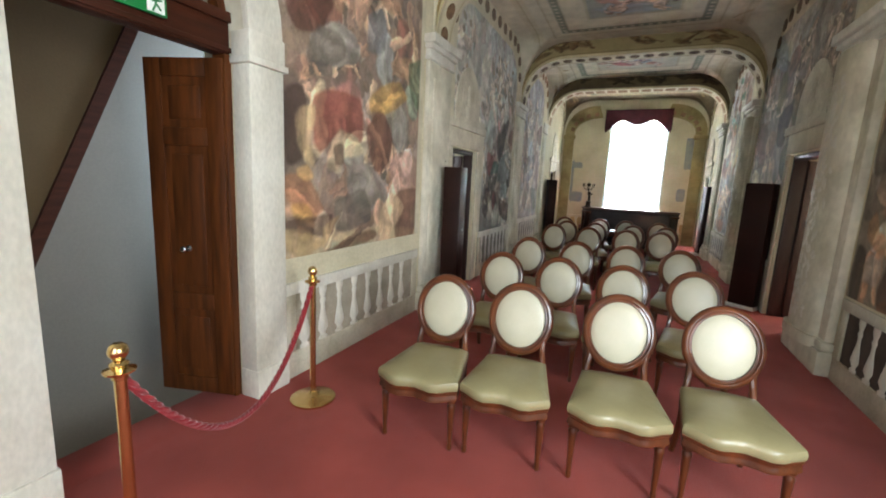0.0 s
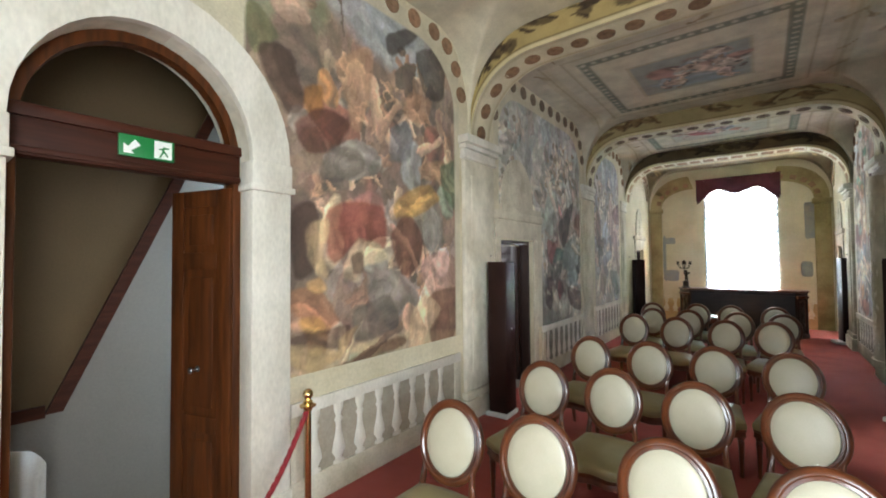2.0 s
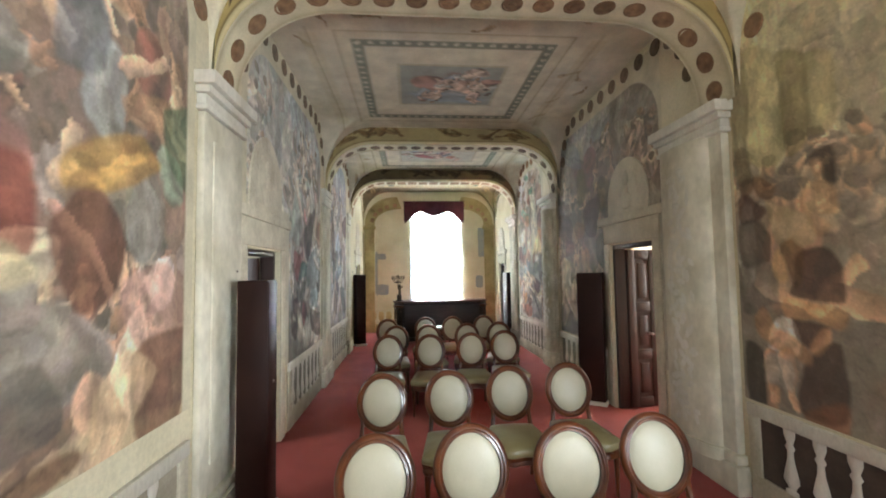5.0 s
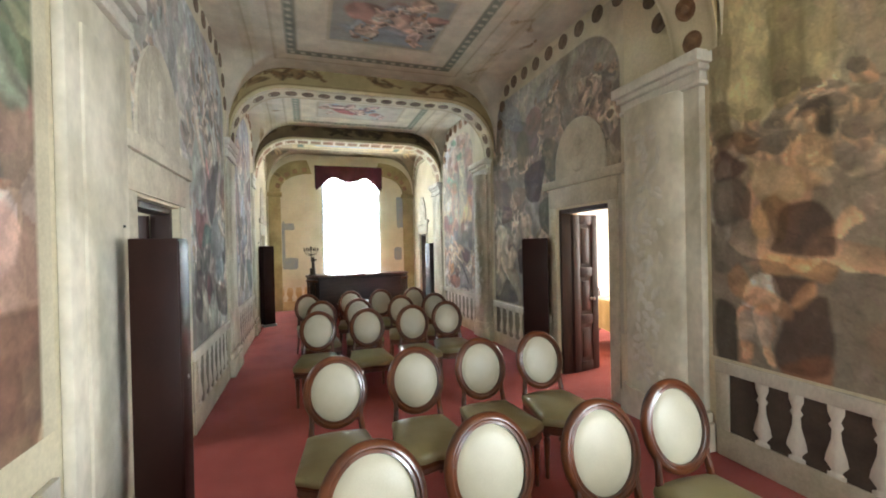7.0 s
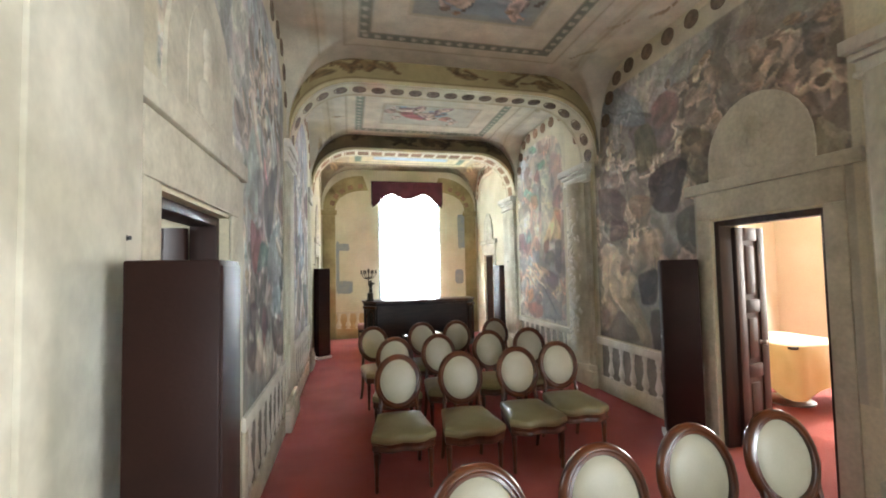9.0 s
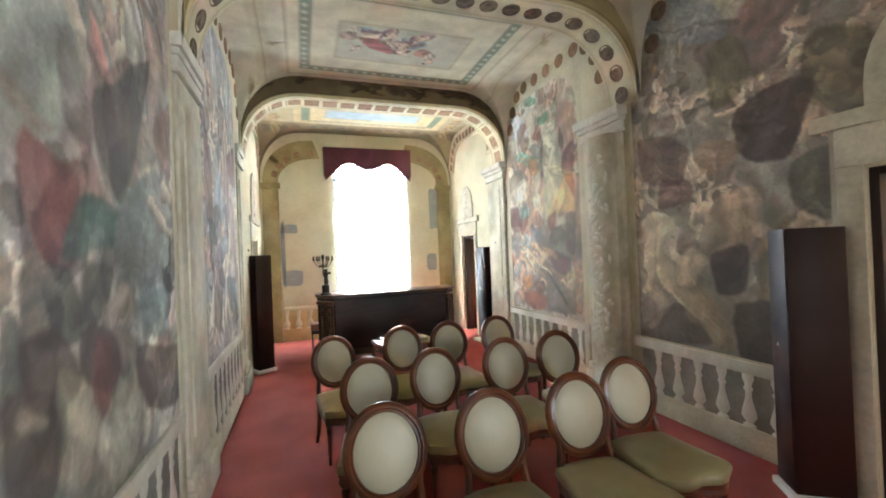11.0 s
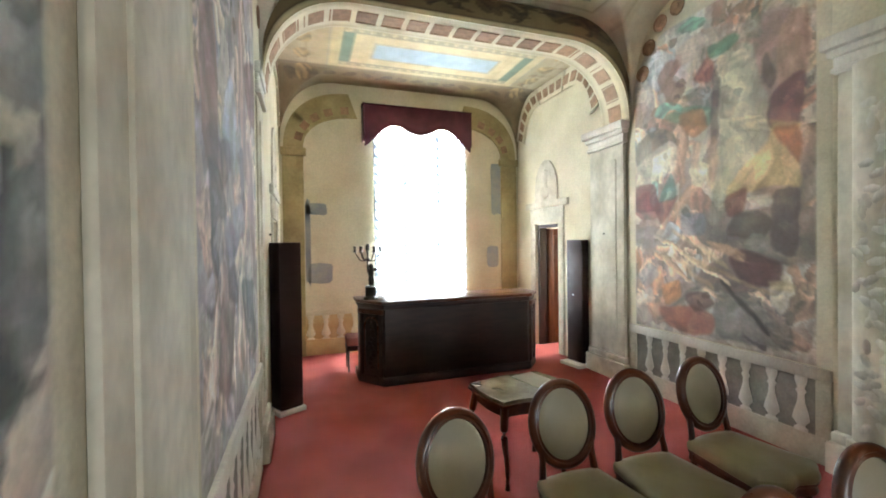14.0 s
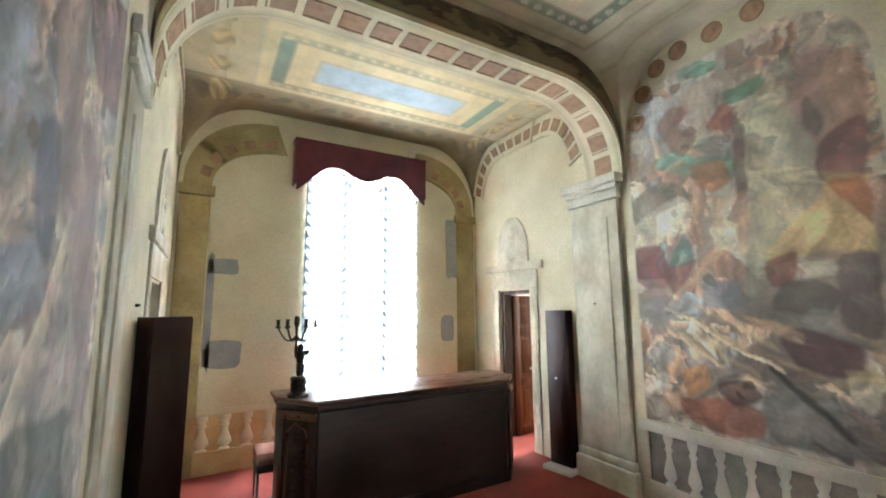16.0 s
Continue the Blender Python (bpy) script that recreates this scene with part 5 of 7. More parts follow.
c.poly("c0906c", (3.42, 1.21), (3.34, 1.32), (3.27, 1.36), (3.25, 1.29), (3.35, 1.18))
c.poly("9a958e", (3.75, 1.11), (3.54, 1.08), (3.54, 0.90), (3.75, 0.91))
c.poly("b08a70", (3.76, 0.89), (3.65, 0.88), (3.69, 0.72), (3.76, 0.70))
c.poly("8a5a40", (3.47, 0.78), (3.21, 0.92), (3.21, 0.73), (3.44, 0.72))
c.facets(0.07, 0.07, 3)
c.strokes(700, 0.05, 0.13, 7)
c.strokes(1200, 0.022, 0.17, 8)
c.fade(0.06)
c.punch(1.4, (1.38, 1.33, 1.22))
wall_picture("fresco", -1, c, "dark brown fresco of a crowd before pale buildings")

# second bay, east
c = Canvas(4.84, 7.9, 0.72, 4.06, STEP, "68645a", 51)
c.mottle(0.6, 0.35, 1)
c.blob(7.0, 3.75, 1.0, 0.4, 0, "8d9aa0", 0.5, 0.2)
c.blob(7.1, 3.35, 0.4, 0.35, 0, "8a8c7c", 0.4, 0.4)
c.facets(0.19, 0.28, 52, ("5c5650", "6d625a", "8a7a68", "70584e", "7d7468", "9a8a74", "55483f"), 0.55)
c.crowd(5.0, 7.8, 1.6, 3.5, 80, ("5c5650", "6d625a", "70584e", "7d7468", "55483f"), ("a08670", "b59c84", "8d745f"), 0.32, 53)
c.blob(6.75, 3.1, 0.34, 0.24, 20, "5a3a40", 0.25, 0.7)
c.blob(6.5, 3.3, 0.2, 0.2, 0, "6e4440", 0.3, 0.7)
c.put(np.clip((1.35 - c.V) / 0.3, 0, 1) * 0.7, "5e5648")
c.blob(7.55, 1.75, 0.2, 0.17, 20, "b7ab95", 0.2, 0.5)
c.blob(7.4, 1.55, 0.2, 0.2, -20, "a99c86", 0.25, 0.6)
c.limb(7.66, 1.65, 7.72, 1.2, 0.06, "b3a68f")
c.limb(7.5, 1.4, 7.2, 1.0, 0.11, "9c8d76")
c.blob(7.25, 1.62, 0.09, 0.12, 0, "7c5f4a", 0.25, 0.6)
c.blob(6.95, 1.7, 0.16, 0.3, 10, "857058", 0.25, 0.8)
c.blob(6.6, 2.1, 0.2, 0.36, -10, "75706a", 0.3, 0.7)
c.limb(6.7, 3.3, 7.5, 3.62, 0.014, "3c342e")
c.finish(0.25)
c.strokes(300, 0.07, 0.16, 55)
c.poly("8f979a", (7.68, 4.03), (6.98, 3.62), (6.81, 3.25), (7.10, 3.30), (7.57, 3.58))
c.poly("7d765a", (7.00, 3.16), (6.77, 3.23), (6.65, 3.00), (6.70, 2.81), (6.97, 2.73))
c.poly("6a6048", (6.26, 2.96), (5.98, 2.85), (5.94, 2.44), (6.16, 2.41), (6.33, 2.70))
c.poly("5f6258", (6.42, 2.15), (6.19, 2.21), (6.20, 1.74), (6.40, 1.87))
c.poly("7d625a", (7.76, 2.66), (7.42, 2.62), (7.20, 2.41), (7.33, 2.14), (7.71, 2.26))
c.poly("80605c", (7.51, 2.22), (7.21, 2.17), (7.25, 1.98), (7.52, 1.96))
c.poly("4a3638", (6.79, 2.67), (6.40, 2.72), (6.24, 2.62), (6.31, 2.46), (6.42, 2.23), (6.64, 2.22), (6.81, 2.36))
c.poly("a08470", (7.15, 2.40), (6.94, 2.44), (6.76, 2.35), (6.90, 2.21), (7.10, 2.20))
c.poly("b39c86", (6.87, 2.02), (6.69, 2.04), (6.62, 1.90), (6.83, 1.84))
c.poly("a8947a", (6.79, 1.83), (6.66, 1.86), (6.65, 1.65), (6.75, 1.61))
c.poly("8f7c60", (6.67, 1.57), (6.53, 1.73), (6.44, 1.80), (6.46, 1.56), (6.51, 1.24), (6.69, 1.19), (6.66, 1.32))
c.poly("3f3a36", (7.03, 1.53), (6.75, 1.57), (6.77, 1.27), (7.00, 1.21))
c.poly("6a5a4c", (7.87, 0.73), (7.38, 1.07), (7.07, 0.82), (7.53, 0.68))
c.poly("4a423a", (6.86, 1.13), (6.50, 1.17), (6.51, 0.76), (6.84, 0.73))
c.poly("b5a890", (7.77, 1.79), (7.46, 1.87), (7.17, 1.82), (7.05, 1.69), (7.21, 1.65), (7.42, 1.58), (7.40, 1.33), (7.63, 1.26), (7.83, 1.42))
c.poly("bda98c", (7.36, 1.43), (7.21, 1.58), (7.08, 1.53), (7.09, 1.44), (7.23, 1.24), (7.34, 1.25))
c.poly("b0a088", (7.79, 1.37), (7.59, 1.21), (7.45, 1.04), (7.61, 0.86), (7.79, 0.80), (7.57, 1.00), (7.77, 1.20))
c.poly("9c8a70", (7.43, 1.22), (7.15, 1.24), (6.96, 1.02), (6.88, 0.77), (7.02, 0.78), (7.22, 0.99))
c.poly("9c948a", (7.38, 3.39), (7.29, 3.39), (7.24, 3.22), (7.31, 3.05), (7.40, 3.13))
c.poly("a89888", (7.10, 2.75), (7.00, 2.71), (6.98, 2.57), (7.08, 2.60))
c.poly("9a8878", (7.48, 2.77), (7.29, 2.77), (7.27, 2.61), (7.42, 2.62))
c.facets(0.07, 0.07, 3)
c.strokes(700, 0.05, 0.13, 7)
c.strokes(1200, 0.022, 0.17, 8)
c.fade(0.06)
c.punch(1.6)
c.rect(4.8, 6.2, 0.6, 2.3, "b7b1a0")
arched(c, 4.9, 7.83, 3.85, 0.55)
c.mottle(0.12, 0.12, 8)
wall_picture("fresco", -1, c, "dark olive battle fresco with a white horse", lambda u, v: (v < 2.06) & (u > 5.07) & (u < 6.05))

# third bay, east
c = Canvas(8.6, 10.58, 0.72, 4.06, STEP, "8f8678", 61)
c.mottle(0.5, 0.3, 1)
c.blob(10.0, 3.6, 0.8, 0.5, 0, "b7bfc2", 0.5, 0.2)
c.blob(9.0, 3.85, 0.6, 0.25, 0, "b8937c", 0.4, 0.3)
c.blob(9.55, 2.9, 0.3, 0.75, 4, "b5b39e", 0.2, 0.25)
c.facets(0.19, 0.28, 62, ("9a8c7c", "b5a894", "7a6256", "8f6a58", "a59f90", "c0b098"), 0.55)
c.crowd(9.7, 10.5, 2.4, 3.6, 14, ("7a5a4c", "8a7260", "6f7a80", "9a5a4a"), SKIN, 0.3, 63)
c.crowd(8.7, 10.5, 0.95, 2.0, 36, ("6a5248", "5c4840", "84766c", "7a5a44", "8f8d88"), SKIN, 0.32, 64)
c.blob(10.3, 2.55, 0.17, 0.3, 0, "cbc2ac", 0.35, 0.5)
c.blob(9.3, 3.55, 0.25, 0.16, 0, "9a8a7c", 0.3, 0.7)
c.crowd(8.7, 9.7, 2.1, 3.7, 18, ("a06a4e", "7f4440", "b89c70", "9a8a7c", "8f6a54"), ("9c6a50", "8a5c48", "b08a6a"), 0.3, 66)
c.blob(9.0, 3.1, 0.22, 0.4, 10, "8a6258", 0.4, 0.7)
c.blob(8.95, 2.35, 0.28, 0.4, -20, "a07c62", 0.4, 0.7)
c.blob(9.3, 2.3, 0.3, 0.24, -25, "c8b48c", 0.3, 0.7)
c.blob(9.15, 2.62, 0.25, 0.07, 12, "ccae74", 0.15, 0.8)
c.blob(9.62, 2.0, 0.08, 0.16, -30, "8c5a44", 0.2, 0.7)
c.blob(10.0, 3.0, 0.17, 0.07, 10, "5d9784", 0.2, 0.7)
c.blob(9.95, 2.88, 0.13, 0.08, -15, "a87050", 0.2, 0.8)
c.blob(9.75, 3.75, 0.16, 0.07, 15, "4f9078", 0.2, 0.7)
c.blob(9.95, 3.45, 0.09, 0.1, 0, "96584c", 0.2, 0.7)
c.blob(10.1, 3.35, 0.11, 0.18, 0, "7d6a5c", 0.2, 0.8)
c.limb(10.2, 3.4, 10.15, 3.1, 0.05, "c8a488")
c.limb(10.15, 2.75, 10.12, 2.3, 0.04, "c9a88c")
c.limb(10.0, 2.75, 9.98, 2.35, 0.045, "b9967c")
c.limb(9.85, 2.75, 9.84, 2.25, 0.04, "a8876e")
c.blob(10.33, 2.05, 0.18, 0.16, 0, "8f4444", 0.15, 0.8)
c.blob(10.22, 2.18, 0.07, 0.14, 10, "6f9a94", 0.2, 0.7)
c.blob(10.02, 1.72, 0.14, 0.13, 0, "8d99a2", 0.25, 0.6)
c.limb(10.0, 2.1, 10.15, 1.75, 0.06, "cfa98c")
c.blob(9.4, 1.75, 0.36, 0.2, 0, "60493f", 0.3, 0.7)
c.blob(8.95, 1.7, 0.3, 0.26, 0, "6f584c", 0.3, 0.7)
c.blob(9.35, 1.35, 0.35, 0.15, -10, "5a3430", 0.25, 0.7)
c.limb(10.2, 1.72, 9.4, 1.3, 0.028, "c9ad8a")
c.limb(10.15, 1.5, 9.1, 0.95, 0.026, "bb9c78")
c.limb(9.65, 1.05, 9.1, 0.75, 0.024, "2e2823")
c.limb(9.9, 1.85, 9.6, 1.55, 0.05, "c79a78")
c.blob(10.0, 0.92, 0.26, 0.13, -6, "a0745a", 0.3, 0.8)
c.blob(10.2, 1.2, 0.1, 0.17, 20, "b8825c", 0.2, 0.8)
c.blob(9.4, 0.95, 0.35, 0.16, -15, "8a867e", 0.3, 0.5)
c.blob(9.85, 1.15, 0.25, 0.1, -25, "6a5850", 0.3, 0.7)
c.finish(0.25)
c.strokes(300, 0.07, 0.15, 65)
c.poly("b4bcc0", (10.35, 3.62), (10.14, 3.69), (9.93, 3.54), (10.11, 3.24), (10.27, 3.36))
c.poly("b8a898", (9.93, 3.59), (9.52, 3.63), (9.25, 3.54), (9.12, 3.51), (9.13, 3.34), (9.53, 3.45), (9.84, 3.40))
c.poly("b5937c", (8.88, 3.41), (8.75, 3.41), (8.78, 2.94), (8.96, 2.86), (8.97, 3.26))
c.poly("7a7262", (10.45, 2.73), (10.23, 2.85), (10.02, 2.82), (9.92, 2.66), (10.19, 2.57), (10.26, 2.36), (10.43, 2.50))
c.poly("cfc8b4", (10.43, 2.53), (10.02, 2.69), (9.88, 2.55), (9.99, 2.37), (10.31, 2.37))
c.poly("b0ab94", (9.45, 3.28), (9.19, 3.33), (9.11, 2.96), (9.00, 2.76), (9.04, 2.50), (9.21, 2.33), (9.32, 2.10), (9.45, 1.85), (9.56, 1.85), (9.46, 2.42))
c.poly("7e3f3e", (10.44, 2.28), (10.20, 2.27), (10.13, 2.08), (9.90, 2.11), (10.11, 1.85), (10.22, 1.98), (10.45, 2.00))
c.poly("5f8a80", (10.10, 2.18), (9.99, 2.37), (9.92, 2.11), (10.13, 2.08))
c.poly("8a6858", (10.15, 3.37), (10.04, 3.54), (9.89, 3.47), (9.95, 3.29), (9.80, 3.18), (9.91, 3.02), (10.01, 3.10))
c.poly("96503f", (9.71, 3.24), (9.57, 3.38), (9.49, 3.29), (9.52, 3.14), (9.67, 3.18))
c.poly("4f8a6a", (9.57, 3.47), (9.33, 3.49), (9.26, 3.41), (9.33, 3.36), (9.53, 3.36))
c.poly("8a8878", (9.22, 3.52), (9.11, 3.59), (9.06, 3.43), (9.09, 3.33), (9.19, 3.38))
c.poly("6b5a4a", (9.09, 3.12), (9.04, 3.17), (8.99, 2.99), (9.02, 2.89), (9.08, 2.95))
c.poly("7d8078", (9.80, 3.13), (9.54, 3.08), (9.53, 2.87), (9.72, 2.93))
c.poly("6a9478", (10.04, 2.93), (9.81, 2.98), (9.51, 2.86), (9.56, 2.72), (9.87, 2.83))
c.poly("a06a40", (9.86, 2.92), (9.63, 2.90), (9.58, 2.72), (9.73, 2.67), (9.85, 2.77))
c.poly("5e4a42", (9.50, 3.20), (9.44, 3.13), (9.48, 2.60), (9.55, 2.58))
c.poly("bb9a82", (9.92, 2.81), (9.82, 2.74), (9.82, 2.25), (9.89, 2.21))
c.poly("c4a68c", (9.74, 2.62), (9.65, 2.60), (9.66, 2.37), (9.73, 2.38))
c.poly("b89a84", (9.57, 2.58), (9.49, 2.56), (9.51, 2.21), (9.56, 2.26))
c.poly("6f3c38", (9.00, 2.84), (8.78, 2.94), (8.79, 2.56), (9.01, 2.56))
c.poly("d0b480", (9.40, 2.10), (9.24, 2.29), (9.04, 2.46), (8.98, 2.60), (8.79, 2.56), (8.80, 2.51), (8.90, 2.46), (8.88, 2.34), (8.81, 2.25), (8.82, 2.08), (9.01, 2.10), (9.19, 2.10), (9.33, 2.05))
c.poly("b06a3c", (8.98, 2.56), (8.80, 2.54), (8.81, 2.25), (8.89, 2.38), (8.98, 2.48))
c.poly("8a5038", (9.40, 2.06), (9.19, 2.12), (9.23, 1.92), (9.37, 1.89))
c.poly("8d9096", (9.86, 1.91), (9.60, 1.90), (9.61, 1.72), (9.87, 1.72))
c.poly("c9a184", (9.93, 2.02), (9.76, 2.19), (9.67, 2.13), (9.91, 1.92), (10.01, 1.87))
c.poly("6a6050", (9.38, 1.72), (9.30, 1.89), (9.13, 1.92), (9.02, 1.83), (9.06, 1.68))
c.poly("665a52", (9.01, 2.02), (8.82, 2.04), (8.85, 1.54), (9.00, 1.61))
c.poly("8f8c80", (9.21, 1.64), (9.14, 1.72), (9.03, 1.68), (9.03, 1.57), (9.18, 1.56))
c.poly("7d7872", (9.48, 1.16), (9.20, 1.21), (8.88, 1.01), (8.89, 0.80), (9.13, 0.76), (9.50, 0.82))
c.poly("5e3434", (9.35, 1.51), (9.21, 1.60), (8.95, 1.46), (8.99, 1.31), (9.26, 1.31))
c.poly("c4a080", (9.57, 1.65), (9.35, 1.61), (9.22, 1.56), (9.25, 1.50), (9.50, 1.57))
c.poly("9a5236", (10.13, 0.96), (9.81, 1.02), (9.53, 0.98), (9.57, 0.78), (10.01, 0.76))
c.poly("6a4034", (9.81, 1.11), (9.63, 1.18), (9.52, 1.07), (9.69, 0.97))
c.poly("c48a54", (10.09, 1.22), (9.91, 1.28), (9.88, 1.10), (10.05, 1.02))
c.poly("9a9a98", (10.42, 1.28), (10.24, 1.41), (10.14, 1.31), (10.31, 1.14))
c.poly("c4bcb0", (10.49, 1.00), (10.25, 1.15), (10.20, 1.02), (10.44, 0.91))
c.poly("a06840", (10.44, 1.56), (10.38, 1.40), (10.45, 1.28))
c.poly("8f8c88", (10.46, 1.78), (10.22, 1.83), (10.02, 1.72), (10.23, 1.56), (10.44, 1.61))
c.poly("c4b090", (9.96, 1.74), (9.94, 1.76), (9.41, 1.47), (9.43, 1.43))
c.poly("c0a888", (9.94, 1.48), (9.91, 1.50), (9.54, 1.25), (9.56, 1.22))
c.poly("b39a78", (9.70, 1.45), (9.69, 1.48), (9.05, 1.26), (9.06, 1.24))
c.poly("2e2823", (9.44, 1.26), (9.41, 1.28), (9.05, 0.91), (9.07, 0.88))
c.poly("c0ac88", (9.03, 1.34), (8.88, 1.31), (8.88, 1.25), (9.02, 1.27))
c.facets(0.07, 0.07, 3)
c.strokes(700, 0.05, 0.13, 7)
c.strokes(1200, 0.022, 0.17, 8)
c.fade(0.06)
c.punch(1.6)
arched(c, 8.7, 10.46, 3.85, 0.5)
c.mottle(0.12, 0.12, 8)
wall_picture("fresco", -1, c, "bright fresco with yellow drapery, lances and red cloth")


# dado balustrades under the pictures
def baluster_mesh(h):
    prof = ((0.05, 0), (0.05, 0.05), (0.03, 0.07), (0.03, 0.1), (0.062, 0.2), (0.055, 0.3), (0.028, 0.52), (0.024, 0.66), (0.04, 0.72), (0.024, 0.78), (0.045, 0.9), (0.045, 1.0))
    bm = lathe([(r, z * h) for r, z in prof], 10)
    bmesh.ops.scale(bm, vec=(0.35, 1, 1), verts=bm.verts)
    me = bpy.data.meshes.new("baluster")
    bm.to_mesh(me)
    bm.free()
    smooth(me, 50)
    me.materials.append(STONE)
    return me


BAL = baluster_mesh(0.34)
BALC = baluster_mesh(0.34)
BALC.materials[0] = CREAM


def balustrade(side, ya, yb, top, step=0.21, first=0.2, dark=None):
    x = LEFT_X if side > 0 else RIGHT_X
    ob = thing("dado_balustrade", "low-relief painted balustrade along the wall foot", "balustrade", kind="structure")

    def slab(d, a, b, z0, z1, mat, nm, bev=0.006):
        bm = bmesh.new()
        part(nm, box(bm, min(x, x + side * d), max(x, x + side * d), a, b, z0, z1, bevel=bev), mat, ob)
    slab(0.02, ya, yb, 0, 0.2, DADO, "plinth")
    # flat sheet, its dark colour gives the shade between balusters
    slab(0.006, ya, yb, 0.2, top - 0.08, dark or DARKPAINT, "painted_shade", 0)
    slab(0.03, ya, yb, top - 0.09, top, STONE, "rail")
    slab(0.022, ya, ya + 0.1, 0.2, top - 0.09, DADO, "pier")
    slab(0.022, yb - 0.1, yb, 0.2, top - 0.09, DADO, "pier")
    y = ya + first
    while y < yb - 0.14:
        o = new("baluster", BAL)
        o.parent = ob
        o.matrix_basis = Matrix.Translation((x + side * 0.006, y, 0.2)) @ Matrix.Diagonal((1, 1, (top - 0.29) / 0.34, 1))
        y += step
    return ob


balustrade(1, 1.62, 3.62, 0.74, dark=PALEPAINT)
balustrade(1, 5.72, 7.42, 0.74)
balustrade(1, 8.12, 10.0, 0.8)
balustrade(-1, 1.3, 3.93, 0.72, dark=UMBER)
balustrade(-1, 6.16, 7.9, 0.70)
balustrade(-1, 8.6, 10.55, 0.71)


# overdoor ornaments and stone door frames
def door_frame(side, ya, yb, h, bust_top=3.05):
    x = LEFT_X if side > 0 else RIGHT_X
    ob = thing("door_frame", "painted stone door surround with a rounded overdoor niche", "door frame", kind="structure")

    def slab(d, a, b, z0, z1, nm, mat=OVERDOOR, bev=0.008):
        bm = bmesh.new()
        part(nm, box(bm, min(x, x + side * d), max(x, x + side * d), a, b, z0, z1, bevel=bev), mat, ob)
    slab(0.02, ya - 0.14, ya, 0, h + 0.02, "jamb")
    slab(0.02, yb, yb + 0.14, 0, h + 0.02, "jamb")
    slab(0.022, ya - 0.14, yb + 0.14, h + 0.02, h + 0.26, "lintel")
    slab(0.045, ya - 0.26, yb + 0.26, h + 0.26, h + 0.36, "ledge")
    c0, w = (ya + yb) / 2, (yb - ya) / 2 + 0.02
    arc2 = [(c0 + w * 0.92 * math.cos(math.pi * i / 14), h + 0.5 + (bust_top - h - 0.5) * math.sin(math.pi * i / 14)) for i in range(15)]
    part("pediment", prism([(c0 + w * 0.92, h + 0.36)] + arc2 + [(c0 - w * 0.92, h + 0.36)], x, x + side * 0.022, axis="x"), OVERDOOR, ob)
    arc3 = [(c0 + w * 0.5 * math.cos(math.pi * i / 12), h + 0.62 + (bust_top - h - 0.75) * math.sin(math.pi * i / 12)) for i in range(13)]
    part("niche", prism([(c0 + w * 0.5, h + 0.4)] + arc3 + [(c0 - w * 0.5, h + 0.4)], x, x + side * 0.025, axis="x"), OVERDOOR, ob)
    bm = bmesh.new()
    for dz, sy, sz in ((0.5, 0.13, 0.1), (0.62, 0.06, 0.09), (0.76, 0.07, 0.1)):
        mm = Matrix.Translation((x + side * 0.024, c0, h + dz)) @ Matrix.Diagonal((0.018, sy, sz, 1))
        bmesh.ops.create_uvsphere(bm, u_segments=12, v_segments=8, radius=1, matrix=mm)
    part("bust", bm, OVERDOOR, ob, "plain plaster bust shape")
    return ob


door_frame(1, *DOOR_A, 1.97)
door_frame(-1, *DOOR_B, 2.04)
door_frame(1, *DOOR_C, 1.95)
door_frame(-1, *DOOR_D, 1.95, 2.95)

# ---- doors ----
def panel_door(w, h, t, panels, mat, knob_x, name="door_1", label="panelled dark walnut door leaf standing open", steel=True):
    """Hinge at the origin, leaf along +x; panels as shares of the height."""
    ob = thing(name, label, "door", kind="structure")
    bm = boxes((0, 0.11, -t / 2, t / 2, 0, h), (w - 0.11, w, -t / 2, t / 2, 0, h), bevel=0.004)
    zs = [0.0] + [v for p in panels for v in p] + [1.0]
    for a, b in zip(zs[0::2], zs[1::2]):
        box(bm, 0.11, w - 0.11, -t / 2, t / 2, a * h, b * h, bevel=0.004)
    part("leaf_frame", bm, mat, ob)
    for a, b in panels:
        bm = boxes((0.11, w - 0.11, -t / 4, t / 4, a * h, b * h))
        box(bm, 0.15, w - 0.15, -t / 2 + 0.004, t / 2 - 0.004, a * h + 0.05, b * h - 0.05, bevel=0.012)
        part("panel", bm, mat, ob)
    for s in (1, -1):
        bm = lathe([(0.02, 0), (0.02, 0.006), (0.008, 0.01), (0.008, 0.035), (0.02, 0.045), (0.02, 0.055), (0.01, 0.062)], 12, m=Matrix.Translation((knob_x, s * t / 2, h * 0.46)) @ Matrix.Rotation(-s * math.pi / 2, 4, "X"))
        part("door_handle", bm, STEEL, ob, "small metal handle")
    return ob


leaf = panel_door(0.52, 2.17, 0.045, ((0.05, 0.27), (0.32, 0.76), (0.81, 0.95)), DOORWOOD, 0.27, "door_exit")
leaf.matrix_basis = pose(-1.93, 1.29, 0.02, 0, 0, 197)

# exit transom and frame
tr = thing("exit_door_frame", "dark wooden transom beam and arched fanlight frame", "door frame", kind="structure")
part("transom", boxes((-2.03, -1.93, EXIT[0], EXIT[1], 2.22, 2.47), bevel=0.01), BEAMWOOD, tr)
part("transom_moulding", boxes((-1.93, -1.905, EXIT[0], EXIT[1], 2.4, 2.46), (-1.93, -1.912, EXIT[0], EXIT[1], 2.23, 2.26), bevel=0.005), BEAMWOOD, tr)
